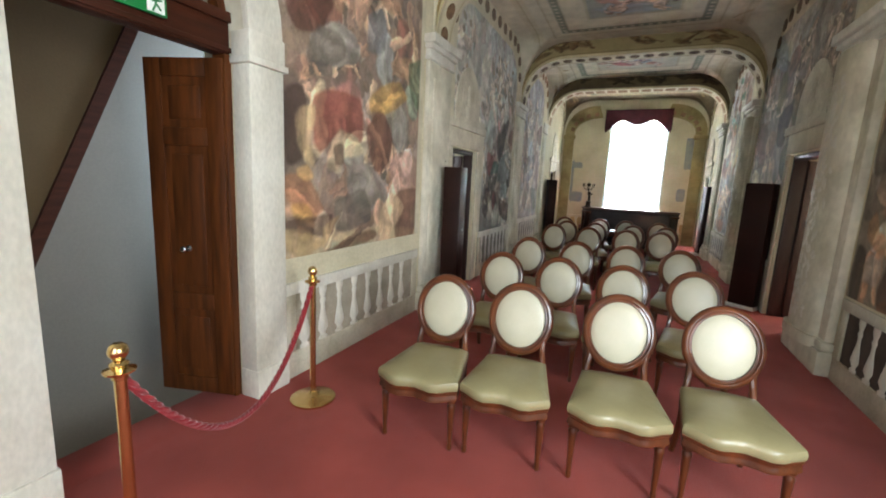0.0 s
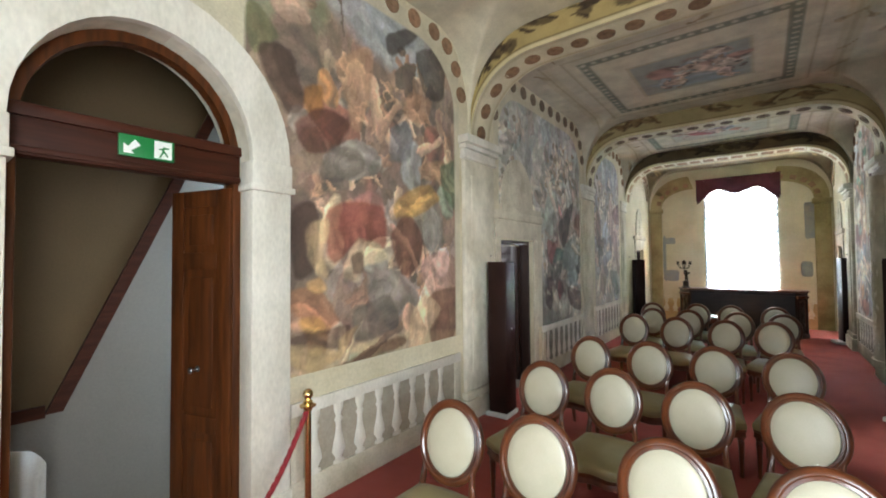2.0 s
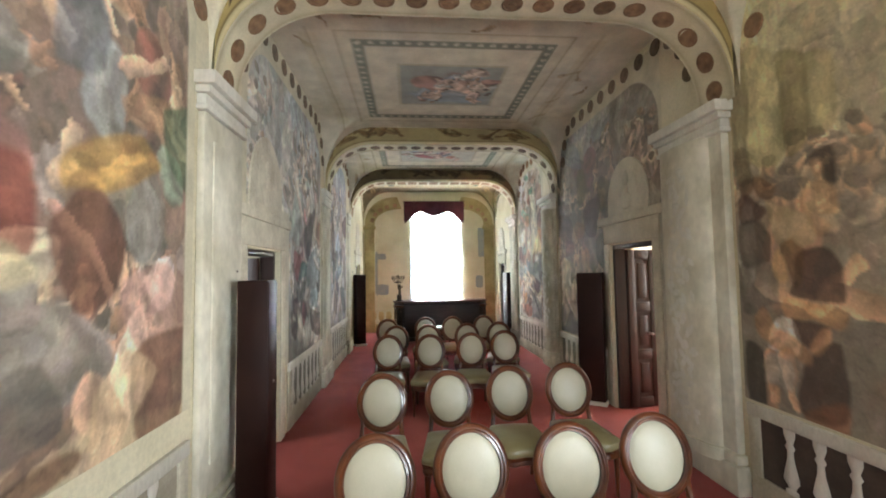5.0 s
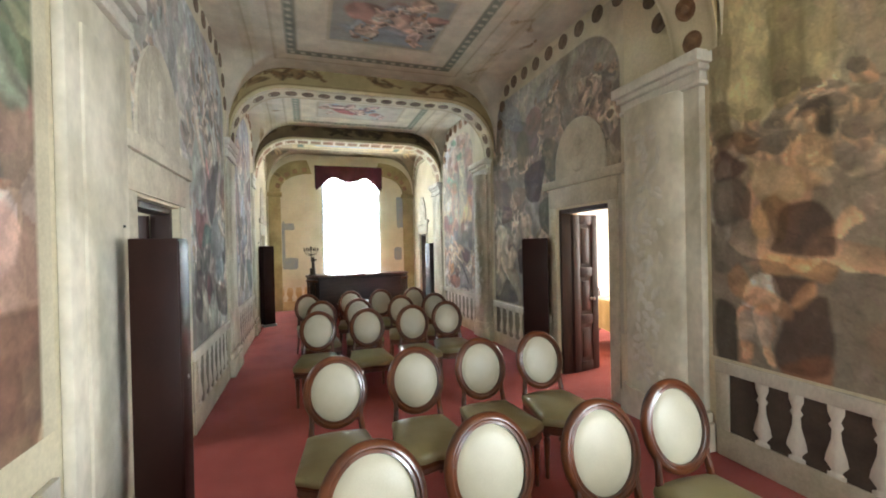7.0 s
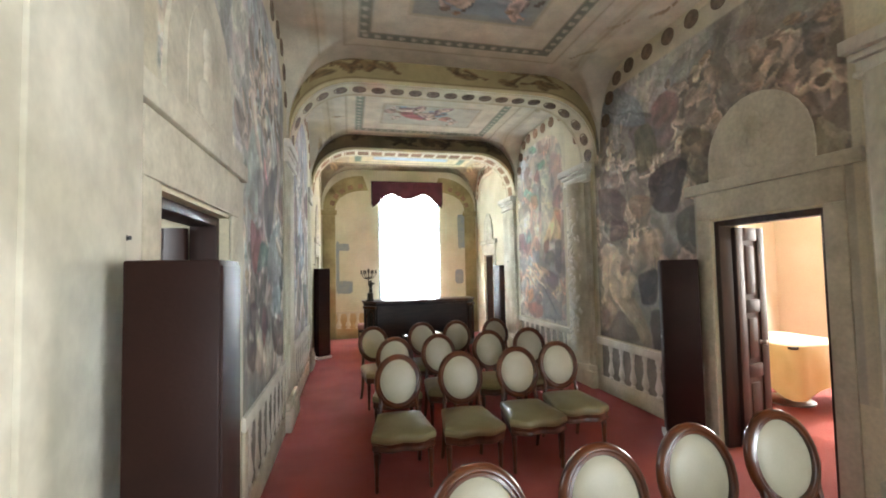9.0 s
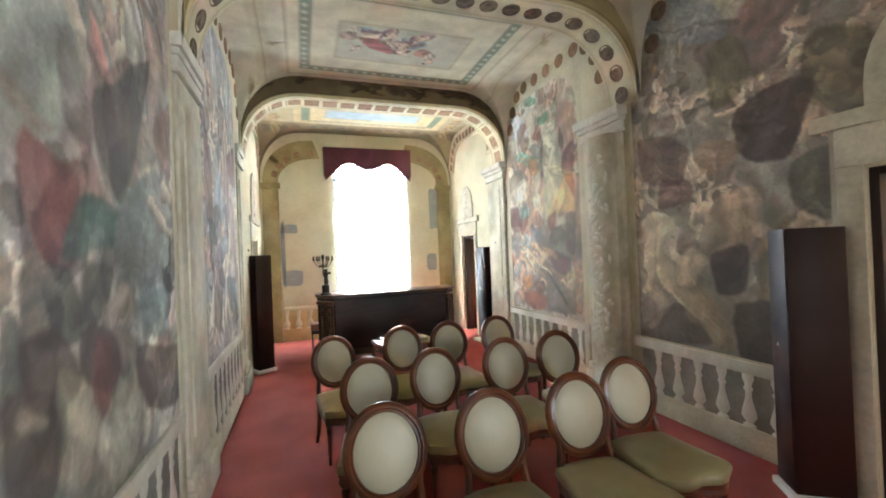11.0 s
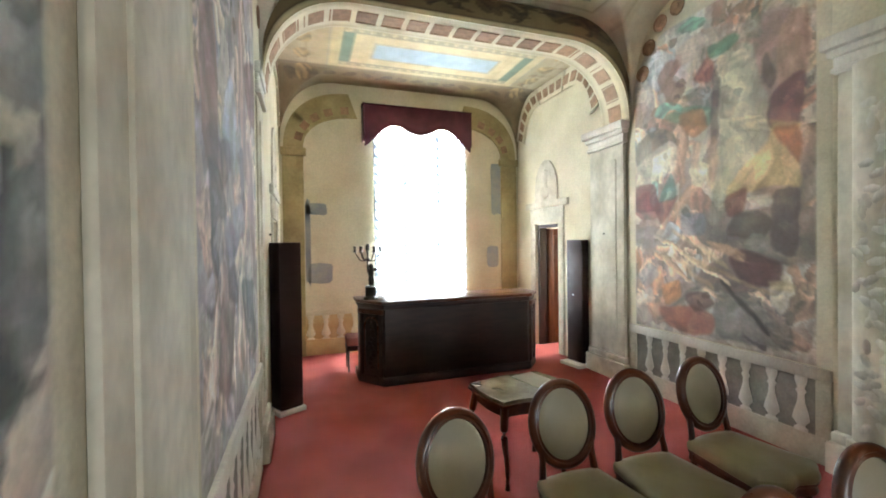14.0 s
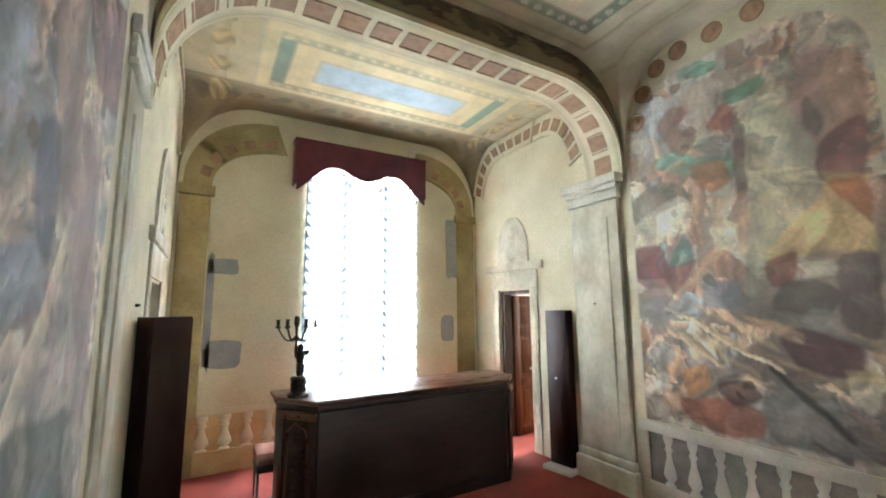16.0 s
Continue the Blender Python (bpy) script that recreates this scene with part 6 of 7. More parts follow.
for a, b in ((EXIT[1] - 0.05, EXIT[1]), (EXIT[0], EXIT[0] + 0.05)):
    part("post", boxes((-2.03, -1.92, a, b, 0, 2.22), bevel=0.006), DOORWOOD, tr)
inner = ellipse_arc(ec, eh - 0.05, ez, 0.56)
bm = bmesh.new()
for i in range(18):
    prism([arc[i], inner[i], inner[i + 1], arc[i + 1]], -2.02, -1.94, bm, "x")
part("fanlight_frame", bm, DOORWOOD, tr)

sign = thing("exit_sign", "green emergency exit sign with a white arrow", "exit sign")
part("plate", boxes((-1.905, -1.885, 0.68, 0.94, 2.285, 2.40), bevel=0.004), SIGNGREEN, sign)
bm = prism([(0.70, 2.30), (0.745, 2.30), (0.733, 2.315), (0.775, 2.35), (0.75, 2.378), (0.72, 2.335), (0.70, 2.35)], -1.885, -1.882, axis="x")
part("arrow", bm, SIGNWHITE, sign, "white arrow")
part("pictogram_field", boxes((-1.885, -1.882, 0.84, 0.925, 2.295, 2.392)), SIGNWHITE, sign, "white pictogram field")
bm = bmesh.new()
for a, b in (((0.865, 2.30), (0.882, 2.335)), ((0.905, 2.31), (0.885, 2.337)), ((0.88, 2.335), (0.888, 2.362)), ((0.862, 2.345), (0.91, 2.358))):
    tube([(-1.881, *a), (-1.881, *b)], 0.005, 6, bm)
part("pictogram", bm, SIGNGREEN, sign, "plain green bars")

# stairwell behind the exit
structure("wall_stair", boxes((-3.45, -3.3, -2.1, 2.9, -1.6, 4.6), (-3.3, -3.16, -1.95, 1.40, -1.6, 4.6), (-3.3, LEFT_X - 0.35, 2.75, 2.9, -1.6, 4.6), (-3.3, LEFT_X - 0.35, -2.1, -1.95, -1.6, 4.6), (-3.3, LEFT_X - 0.06, -1.95, 2.75, -1.75, -1.6)), GREYWALL, "grey painted stairwell wall", "wall")
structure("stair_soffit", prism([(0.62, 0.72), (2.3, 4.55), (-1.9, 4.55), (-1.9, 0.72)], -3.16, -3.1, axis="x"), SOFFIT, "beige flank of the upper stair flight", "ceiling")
bm = prism([(0.6, 0.70), (0.69, 0.70), (2.38, 4.55), (2.29, 4.55)], -3.29, -3.07, axis="x")
box(bm, -3.16, -3.07, -1.9, 0.6, 0.68, 0.76)
structure("trim_stair_moulding", bm, BEAMWOOD, "brown moulding along the stair underside", "trim")
structure("step_threshold", boxes((LEFT_X - 0.37, LEFT_X - 0.06, EXIT[0], EXIT[1], -0.2, -0.004), bevel=0.004), CARPET, "carpeted threshold of the exit", "floor")


# ---- stanchions and rope ----
def stanchion(x, y):
    ob = thing("rope_stanchion", "polished brass rope stanchion standing on the carpet", "stanchion", pose(x, y, 0), "rope barrier posts")
    part("base", lathe([(0.15, 0), (0.15, 0.012), (0.135, 0.02), (0.06, 0.032), (0.03, 0.05), (0.022, 0.06)], 32), GOLD, ob)
    part("pole", lathe([(0.02, 0.055), (0.02, 0.80), (0.026, 0.805), (0.026, 0.815), (0.02, 0.82)], 20), GOLD, ob)
    part("collar", lathe([(0.02, 0.82), (0.048, 0.828), (0.05, 0.836), (0.024, 0.846), (0.03, 0.858), (0.018, 0.868)], 24), GOLD, ob)
    part("finial", lathe([(0.012, 0.868), (0.02, 0.875), (0.03, 0.892), (0.032, 0.905), (0.026, 0.922), (0.012, 0.932)], 20), GOLD, ob)
    return ob


S1, S2 = (-1.14, 0.22), (-1.46, 1.53)
stanchion(*S1), stanchion(*S2)
rope = thing("barrier_rope", "twisted red rope hanging between two brass posts", "rope")
rp = []
for i in range(121):
    t = i / 120
    rp.append(Vector((S1[0] + (S2[0] - S1[0]) * t, S1[1] + (S2[1] - S1[1]) * t, 0.82 - 2.15 * t * (1 - t))))
bm = bmesh.new()
for s in range(3):
    strand = []
    for i, p in enumerate(rp):
        a = i * 0.75 + s * 2.094
        strand.append(p + Vector((0.3, 0.2, 0.9)).normalized() * 0.009 * math.sin(a) + Vector((0.95, 0.2, 0)).normalized() * 0.009 * math.cos(a))
    tube(strand, 0.0105, 6, bm)
part("strand", bm, ROPE, rope)
for p in (rp[0], rp[-1]):
    part("hook", lathe([(0.016, -0.02), (0.016, 0.02), (0.01, 0.03)], 12, m=Matrix.Translation(p)), GOLD, rope, "brass end hook")


# ---- chairs ----
def oval(a, b, n=28):
    return [(a * math.cos(2 * math.pi * i / n), b * math.sin(2 * math.pi * i / n)) for i in range(n)]


def chair():
    """A medallion-back chair that looks to -y; its foot at the seat's centre."""
    ob = thing("medallion_chair", "walnut medallion-back chair with cream satin upholstery", "chair", group="rows of hall chairs")
    tilt = pose(0, 0.215, 0.46, -13)

    def seat_outline(k=1.0, n=10):
        pts = []
        for i in range(n + 1):  # bowed front
            t = i / n
            pts.append(((-0.245 + 0.49 * t) * k, (-0.225 - 0.05 * math.sin(math.pi * t) + 0.02 * math.cos(4 * math.pi * t) - 0.02) * k))
        for i in range(n + 1):
            t = i / n
            pts.append(((0.245 - 0.06 * t) * k, (-0.225 + 0.45 * t) * k))
        for i in range(1, n + 1):
            t = i / n
            pts.append(((0.185 - 0.37 * t) * k, (0.225 + 0.02 * math.sin(math.pi * t)) * k))
        for i in range(1, n):
            t = i / n
            pts.append(((-0.185 - 0.06 * t) * k, (0.225 - 0.45 * t) * k))
        return pts
    # upholstered seat: rings rising to a crown
    bm = bmesh.new()
    rings = []
    for k, z in ((0.97, 0.375), (1.0, 0.39), (1.005, 0.41), (0.985, 0.43), (0.92, 0.443), (0.7, 0.455), (0.4, 0.462)):
        rings.append([bm.verts.new((x, y, z)) for x, y in seat_outline(k)])
    for a, b in zip(rings, rings[1:]):
        for i in range(len(a)):
            bm.faces.new((a[i], a[(i + 1) % len(a)], b[(i + 1) % len(a)], b[i]))
    bm.faces.new(rings[0][::-1]), bm.faces.new(rings[-1])
    part("seat", bm, OLIVE, ob, "olive-cream padded seat")
    bm = bmesh.new()
    rings = []
    for k, z in ((0.95, 0.315), (0.975, 0.32), (0.975, 0.335), (0.96, 0.345), (0.96, 0.36), (0.985, 0.368), (0.985, 0.378)):
        rings.append([bm.verts.new((x, y, z)) for x, y in seat_outline(k)])
    for a, b in zip(rings, rings[1:]):
        for i in range(len(a)):
            bm.faces.new((a[i], a[(i + 1) % len(a)], b[(i + 1) % len(a)], b[i]))
    bm.faces.new(rings[0][::-1]), bm.faces.new(rings[-1])
    part("seat_rail", bm, CHAIRWOOD, ob)
    # oval back frame: a moulded section swept round
    bm = bmesh.new()
    sect = ((-0.027, -0.012), (-0.024, -0.02), (-0.012, -0.017), (-0.004, -0.024), (0.008, -0.022), (0.02, -0.012), (0.024, 0.0), (0.02, 0.015), (-0.02, 0.016))
    n = 40
    rings = []
    for i in range(n):
        a = 2 * math.pi * i / n
        rx, rz = 0.182, 0.207
        d = Vector((math.cos(a) / rx, 0, math.sin(a) / rz)).normalized()
        p = Vector((rx * math.cos(a), 0, 0.232 + rz * math.sin(a)))
        rings.append([bm.verts.new(tilt @ (p + d * u + Vector((0, v, 0)))) for u, v in sect])
    for i in range(n):
        a, b = rings[i], rings[(i + 1) % n]
        for k in range(len(sect)):
            bm.faces.new((a[k], a[(k + 1) % len(sect)], b[(k + 1) % len(sect)], b[k]))
    part("back_frame", bm, CHAIRWOOD, ob)
    # padded back, both faces
    bm = bmesh.new()
    rings = []
    for k, y in ((0.0, -0.028), (0.45, -0.026), (0.75, -0.02), (0.92, -0.01), (1.0, 0.0), (0.92, 0.01), (0.6, 0.018), (0.0, 0.02)):
        rings.append([bm.verts.new(tilt @ Vector((0.162 * max(k, 0.01) * math.cos(2 * math.pi * i / 28), y, 0.232 + 0.186 * max(k, 0.01) * math.sin(2 * math.pi * i / 28)))) for i in range(28)])
    for a, b in zip(rings, rings[1:]):
        for i in range(28):
            bm.faces.new((a[i], a[(i + 1) % 28], b[(i + 1) % 28], b[i]))
    part("backrest", bm, SATIN, ob, "cream satin oval back pad")
    # stiles from seat to oval, rear legs
    for s in (-1, 1):
        pts = [(s * 0.165, 0.2, 0.33), (s * 0.163, 0.207, 0.4), (s * 0.158, 0.215, 0.46), (s * 0.152, 0.228, 0.53), (s * 0.158, 0.243, 0.6)]
        part("stile", tube(pts, lambda t: 0.021 - 0.005 * t, 8), CHAIRWOOD, ob)
        pts = [(s * 0.165, 0.19, 0.36), (s * 0.166, 0.195, 0.25), (s * 0.17, 0.22, 0.12), (s * 0.175, 0.265, 0.0)]
        part("leg", tube(pts, lambda t: 0.022 - 0.007 * t, 8), CHAIRWOOD, ob)
        prof = ((0.010, 0), (0.014, 0.006), (0.015, 0.03), (0.011, 0.04), (0.013, 0.05), (0.0215, 0.26), (0.024, 0.275), (0.018, 0.285), (0.018, 0.292), (0.026, 0.30), (0.026, 0.36))
        bm = lathe(prof, 12, m=Matrix.Translation((s * 0.205, -0.2, 0)))
        part("leg", bm, CHAIRWOOD, ob)
    return ob


first = chair()
# back-top places (x, y) and turns of the chairs, row by row
ROWS_OF_CHAIRS = [
    [(-0.66, 1.96, 6), (-0.17, 2.03, 6), (0.41, 2.10, 5), (0.95, 2.17, 4)],
    [(-0.62, 3.13, 3), (-0.12, 3.21, 2), (0.41, 3.17, 0), (0.94, 3.26, -2)],
    [(-0.67, 4.42, 0), (-0.12, 4.46, 0), (0.41, 4.54, -1), (0.95, 4.58, -3)],
    [(-0.73, 6.55, -2), (-0.18, 6.52, -2), (0.38, 6.56, -3), (0.87, 6.70, -4)],
    [(-0.66, 7.50, -3), (-0.16, 7.55, 3), (0.47, 7.62, -3), (1.0, 7.66, -6)],
    [(-0.85, 8.45, 14), (-0.16, 8.63, 0), (0.34, 8.64, -2), (0.93, 8.70, 2)],
]
k = 0
for row in ROWS_OF_CHAIRS:
    for x, y, turn in row:
        m = pose(x, y, 0, 0, 0, turn) @ pose(0, -0.315, 0)
        if k == 0:
            first.matrix_basis = m
        else:
            copy_thing(first, m)
        k += 1


# ---- loudspeaker towers ----
def tower(x, y, turn, w=0.3, d=0.34, h=1.65, side=0, plate=(0.03, 0.03)):
    ob = thing("tower_cabinet", "tall dark brown column cabinet on a pale plinth", "cabinet", pose(x, y, 0, 0, 0, turn), "column cabinets")
    part("body", boxes((-w / 2, w / 2, -d / 2, d / 2, 0.045, 0.045 + h), bevel=0.006), TOWER, ob)
    part("plinth", boxes((-w / 2 - plate[0], w / 2 + 0.02, -d / 2 - plate[1], d / 2 + 0.02, 0, 0.045), bevel=0.006), WHITEBOARD, ob, "pale grey plinth")
    sx = (w / 2) if side >= 0 else (-w / 2)
    part("door", boxes((sx - 0.006, sx + 0.006, -d / 2 + 0.008, d / 2 - 0.008, 0.06, h + 0.03), bevel=0.003), TOWER, ob, "glossy brown side door")
    bm = lathe([(0.012, 0), (0.012, 0.01), (0.004, 0.012)], 12, m=Matrix.Translation((sx, 0.02, 0.95)) @ Matrix.Rotation(math.pi / 2 * (1 if side >= 0 else -1), 4, "Y"))
    part("lock", bm, STEEL, ob)
    return ob


tower(-1.565, 4.11, 3, 0.21, 0.24, side=1)
tower(1.955, 6.26, -34, 0.31, 0.22, side=-1)
tower(-1.665, 11.13, 30, 0.23, 0.22, side=1)
tower(2.10, 11.44, 10, 0.22, 0.28, side=-1, plate=(0.12, 0.05))

# small sensors on the wall
for x, y in ((LEFT_X + 0.058, 4.19), (LEFT_X + 0.05, 10.66), (RIGHT_X - 0.068, 10.92)):
    s = 1 if x < 0 else -1
    bm = lathe([(0.009, 0), (0.009, 0.012), (0.005, 0.018), (0.007, 0.022)], 12, m=Matrix.Translation((x - s * 0.01, y, 1.765)) @ Matrix.Rotation(s * math.pi / 2, 4, "Y"))
    mesh_object("wall_knob", bm, BLACK, None, "small black knob fixed on the pilaster", "wall knob")

# ---- desk ----
desk = thing("long_desk", "very dark walnut counter desk with chamfered carved corners", "desk")
DX0, DX1, DY = -0.62, 1.34, 11.44
outline = [(DX0, DY), (DX1, DY + 0.03), (DX1 + 0.2, DY + 0.25), (DX1 + 0.2, DY + 0.66), (DX0 - 0.25, DY + 0.66), (DX0 - 0.25, DY + 0.33)]


def inset(o, d):
    cx, cy = sum(p[0] for p in o) / len(o), sum(p[1] for p in o) / len(o)
    return [(cx + (p[0] - cx) * (1 - d / 1.1), cy + (p[1] - cy) * (1 - d / 0.33)) for p in o]


part("body", prism(inset(outline, 0.03), 0.1, 0.93, bevel=0.004), DESKWOOD, desk)
part("base_moulding", prism(outline, 0.0, 0.1, bevel=0.012), DESKWOOD, desk)
part("cornice", prism(inset(outline, 0.012), 0.9, 0.96, bevel=0.01), DESKWOOD, desk)
part("top", prism(inset(outline, -0.015), 0.96, 1.0, bevel=0.01), DESKTOP, desk, "polished walnut top")
for a, b in ((0, 5), (1, 2)):
    p, q = Vector((*inset(outline, 0.02)[a], 0)), Vector((*inset(outline, 0.02)[b], 0))
    mid, along = (p + q) / 2, (q - p).normalized()
    ang = math.degrees(math.atan2(along.y, along.x))
    out = Vector((along.y, -along.x, 0)) * (1 if a == 1 else -1)
    mm = Matrix.Translation(mid) @ pose(0, 0, 0, 0, 0, ang)
    s = 1 if (mm.to_3x3() @ Vector((0, 1, 0))).dot(out) > 0 else -1
    w = (q - p).length
    bm = bmesh.new()
    for x0 in (-w / 2 + 0.02, w / 2 - 0.07):
        box(bm, x0, x0 + 0.05, min(0, s * 0.03), max(0, s * 0.03), 0.1, 0.9, 0.008, mm)
    part("corner_stile", bm, DESKWOOD, desk, "carved corner stile")
    rim = [(-w * 0.27, 0.2), (-w * 0.27, 0.68)] + [(w * 0.27 * math.cos(math.pi * (1 - j / 8)), 0.7 + 0.1 * math.sin(math.pi * j / 8)) for j in range(9)] + [(w * 0.27, 0.68), (w * 0.27, 0.2)]
    part("corner_arch", tube([mm @ Vector((px, s * 0.012, pz2)) for px, pz2 in rim], 0.011, 6), DESKTOP, desk, "raised arched moulding")
    part("corner_bracket", box(bmesh.new(), -w / 2, w / 2, min(0, s * 0.045), max(0, s * 0.045), 0.84, 0.9, 0.01, mm), DESKTOP, desk)
    for i in range(14):
        z = 0.2 + 0.62 * i / 13
        bm = bmesh.new()
        bmesh.ops.create_icosphere(bm, subdivisions=1, radius=1, matrix=mm @ Matrix.Translation((0.03 * math.sin(i * 1.3), s * 0.012, z)) @ Matrix.Diagonal((0.045, 0.02, 0.03, 1)))
        part("carved_leaf", bm, DESKWOOD, desk)

# candelabrum on the desk
can = thing("candelabrum", "dark bronze six-arm candelabrum on a figure, standing on the desk", "candelabrum", pose(-0.72, 11.72, 1.0, 0, 0, 20) @ Matrix.Diagonal((1.08, 1.08, 1.16, 1)))
part("foot", lathe([(0.085, 0), (0.085, 0.02), (0.06, 0.035), (0.06, 0.12), (0.068, 0.13), (0.05, 0.145)], 8), BRONZE, can)
bm = bmesh.new()
for p, r in (((0, 0, 0.2), (0.022, 0.022, 0.07)), ((0.03, 0, 0.19), (0.018, 0.018, 0.06)), ((0.01, 0, 0.28), (0.035, 0.03, 0.06)), ((0.012, 0, 0.345), (0.028, 0.028, 0.03)), ((0.06, 0, 0.31), (0.035, 0.012, 0.02)), ((-0.03, 0, 0.33), (0.013, 0.013, 0.06))):
    bmesh.ops.create_icosphere(bm, subdivisions=2, radius=1, matrix=Matrix.Translation(p) @ Matrix.Diagonal((*r, 1)))
part("figure", bm, BRONZE, can, "plain bronze figure shape")
part("stem", lathe([(0.008, 0.36), (0.01, 0.4), (0.025, 0.42), (0.01, 0.44), (0.012, 0.5), (0.022, 0.52), (0.022, 0.56), (0.016, 0.58)], 12, m=Matrix.Translation((-0.03, 0, 0))), BRONZE, can)
for k in range(6):
    a = math.pi / 6 + k * math.pi / 3
    r = 0.14
    pts = [(-0.03 + r * t * math.cos(a), r * t * math.sin(a), 0.44 - 0.05 * math.sin(math.pi * t) + 0.06 * t * t) for t in [i / 10 for i in range(11)]]
    arm = part("arm", tube(pts, 0.006, 6), BRONZE, can)
    bm = lathe([(0.006, 0.49), (0.022, 0.5), (0.022, 0.505), (0.012, 0.51), (0.014, 0.55), (0.016, 0.555)], 12, m=Matrix.Translation((-0.03 + r * math.cos(a), r * math.sin(a), 0)))
    part("candle_cup", bm, BRONZE, arm)

# low table behind the last row
tab = thing("low_table", "serpentine side table with a glossy veined top and cabriole legs", "table", pose(0.02, 9.36, 0, 0, 0, 8))


def serpentine(w, d, amp, n=12):
    pts = []
    for i in range(n):
        t = i / n
        pts.append((-w / 2 + w * t, -d / 2 - amp * (math.sin(math.pi * t) ** 2 - 0.35 * math.sin(2 * math.pi * t) ** 2)))
    for i in range(n):
        t = i / n
        pts.append((w / 2 + amp * 0.6 * math.sin(math.pi * t) ** 2, -d / 2 + d * t))
    for i in range(n):
        t = i / n
        pts.append((w / 2 - w * t, d / 2 + amp * (math.sin(math.pi * t) ** 2 - 0.35 * math.sin(2 * math.pi * t) ** 2)))
    for i in range(n):
        t = i / n
        pts.append((-w / 2 - amp * 0.6 * math.sin(math.pi * t) ** 2, d / 2 - d * t))
    return pts


part("tabletop", prism(serpentine(0.62, 0.44, 0.035), 0.595, 0.62, bevel=0.007), MARBLE, tab, "glossy veined tabletop")
part("top_edge", prism(serpentine(0.64, 0.46, 0.035), 0.575, 0.597, bevel=0.006), CHAIRWOOD, tab)
part("apron", prism(serpentine(0.56, 0.38, 0.03), 0.5, 0.578), CHAIRWOOD, tab)
for sx in (-1, 1):
    for sy in (-1, 1):
        pts = [(sx * (0.27 + 0.035 * math.sin(math.pi * min(t * 1.6, 1)) - 0.03 * t + 0.05 * max(0, t - 0.85)), sy * (0.18 + 0.03 * math.sin(math.pi * min(t * 1.6, 1)) - 0.02 * t + 0.05 * max(0, t - 0.85)), 0.57 * (1 - t)) for t in [i / 12 for i in range(13)]]
        part("leg", tube(pts, lambda t: 0.03 - 0.02 * t + 0.008 * (t > 0.93), 8), CHAIRWOOD, tab)
mesh_object("booklet", boxes((-0.1, 0.11, -0.15, 0.15, 0.0, 0.006), bevel=0.001), COVER, None, "glossy beige booklet lying on the side table", "booklet", m=pose(0.16, 9.42, 0.621, 0, 0, 12))

# seat behind the desk
st = thing("upholstered_stool", "low stool with a faded rose padded seat", "stool", pose(-0.84, 12.3, 0) @ Matrix.Diagonal((0.6, 0.8, 1, 1)))
part("seat", boxes((-0.22, 0.22, -0.2, 0.2, 0.34, 0.46), bevel=0.04), PINK, st)
part("frame", boxes((-0.21, 0.21, -0.19, 0.19, 0.28, 0.34), bevel=0.008), DESKWOOD, st)
for sx in (-1, 1):
    for sy in (-1, 1):
        part("leg", lathe([(0.014, 0), (0.022, 0.28)], 8, m=Matrix.Translation((sx * 0.18, sy * 0.16, 0))), DESKWOOD, st)

# ---- end window ----
win = thing("window_1", "tall bright window with white frames in the end wall", "window", kind="structure")
wx0, wx1 = WINDOW
wy = NORTH_Y + 0.3
part("window_frame", boxes((wx0, wx0 + 0.07, wy - 0.03, wy + 0.03, 0.35, 3.55), (wx1 - 0.07, wx1, wy - 0.03, wy + 0.03, 0.35, 3.55), (wx0 + 0.07, wx1 - 0.07, wy - 0.03, wy + 0.03, 3.48, 3.55), (wx0 + 0.07, wx1 - 0.07, wy - 0.03, wy + 0.03, 0.35, 0.43), ((wx0 + wx1) / 2 - 0.05, (wx0 + wx1) / 2 + 0.05, wy - 0.028, wy + 0.028, 0.43, 3.48), bevel=0.005), WHITEBOARD, win)
part("window_sill", boxes((wx0, wx1, NORTH_Y - 0.03, wy - 0.03, 0.31, 0.352), bevel=0.006), STONE, win)
mid = (wx0 + wx1) / 2
for a, b in ((wx0 + 0.07, mid - 0.05), (mid + 0.05, wx1 - 0.07)):
    for k in range(4):
        z0, z1 = 0.43 + 3.05 * k / 4, 0.43 + 3.05 * (k + 1) / 4
        o = part("pane", boxes((a, b, wy - 0.004, wy + 0.004, z0 + 0.012, z1 - 0.012)), GLASS, win)
        o.visible_shadow = False
        if k:
            part("glazing_bar", boxes((a, b, wy - 0.015, wy + 0.015, z0 - 0.012, z0 + 0.012), bevel=0.003), WHITEBOARD, win)

# gathered sheer curtain
cur = thing("sheer_curtain", "white gathered sheer curtain glowing with daylight", "curtain")


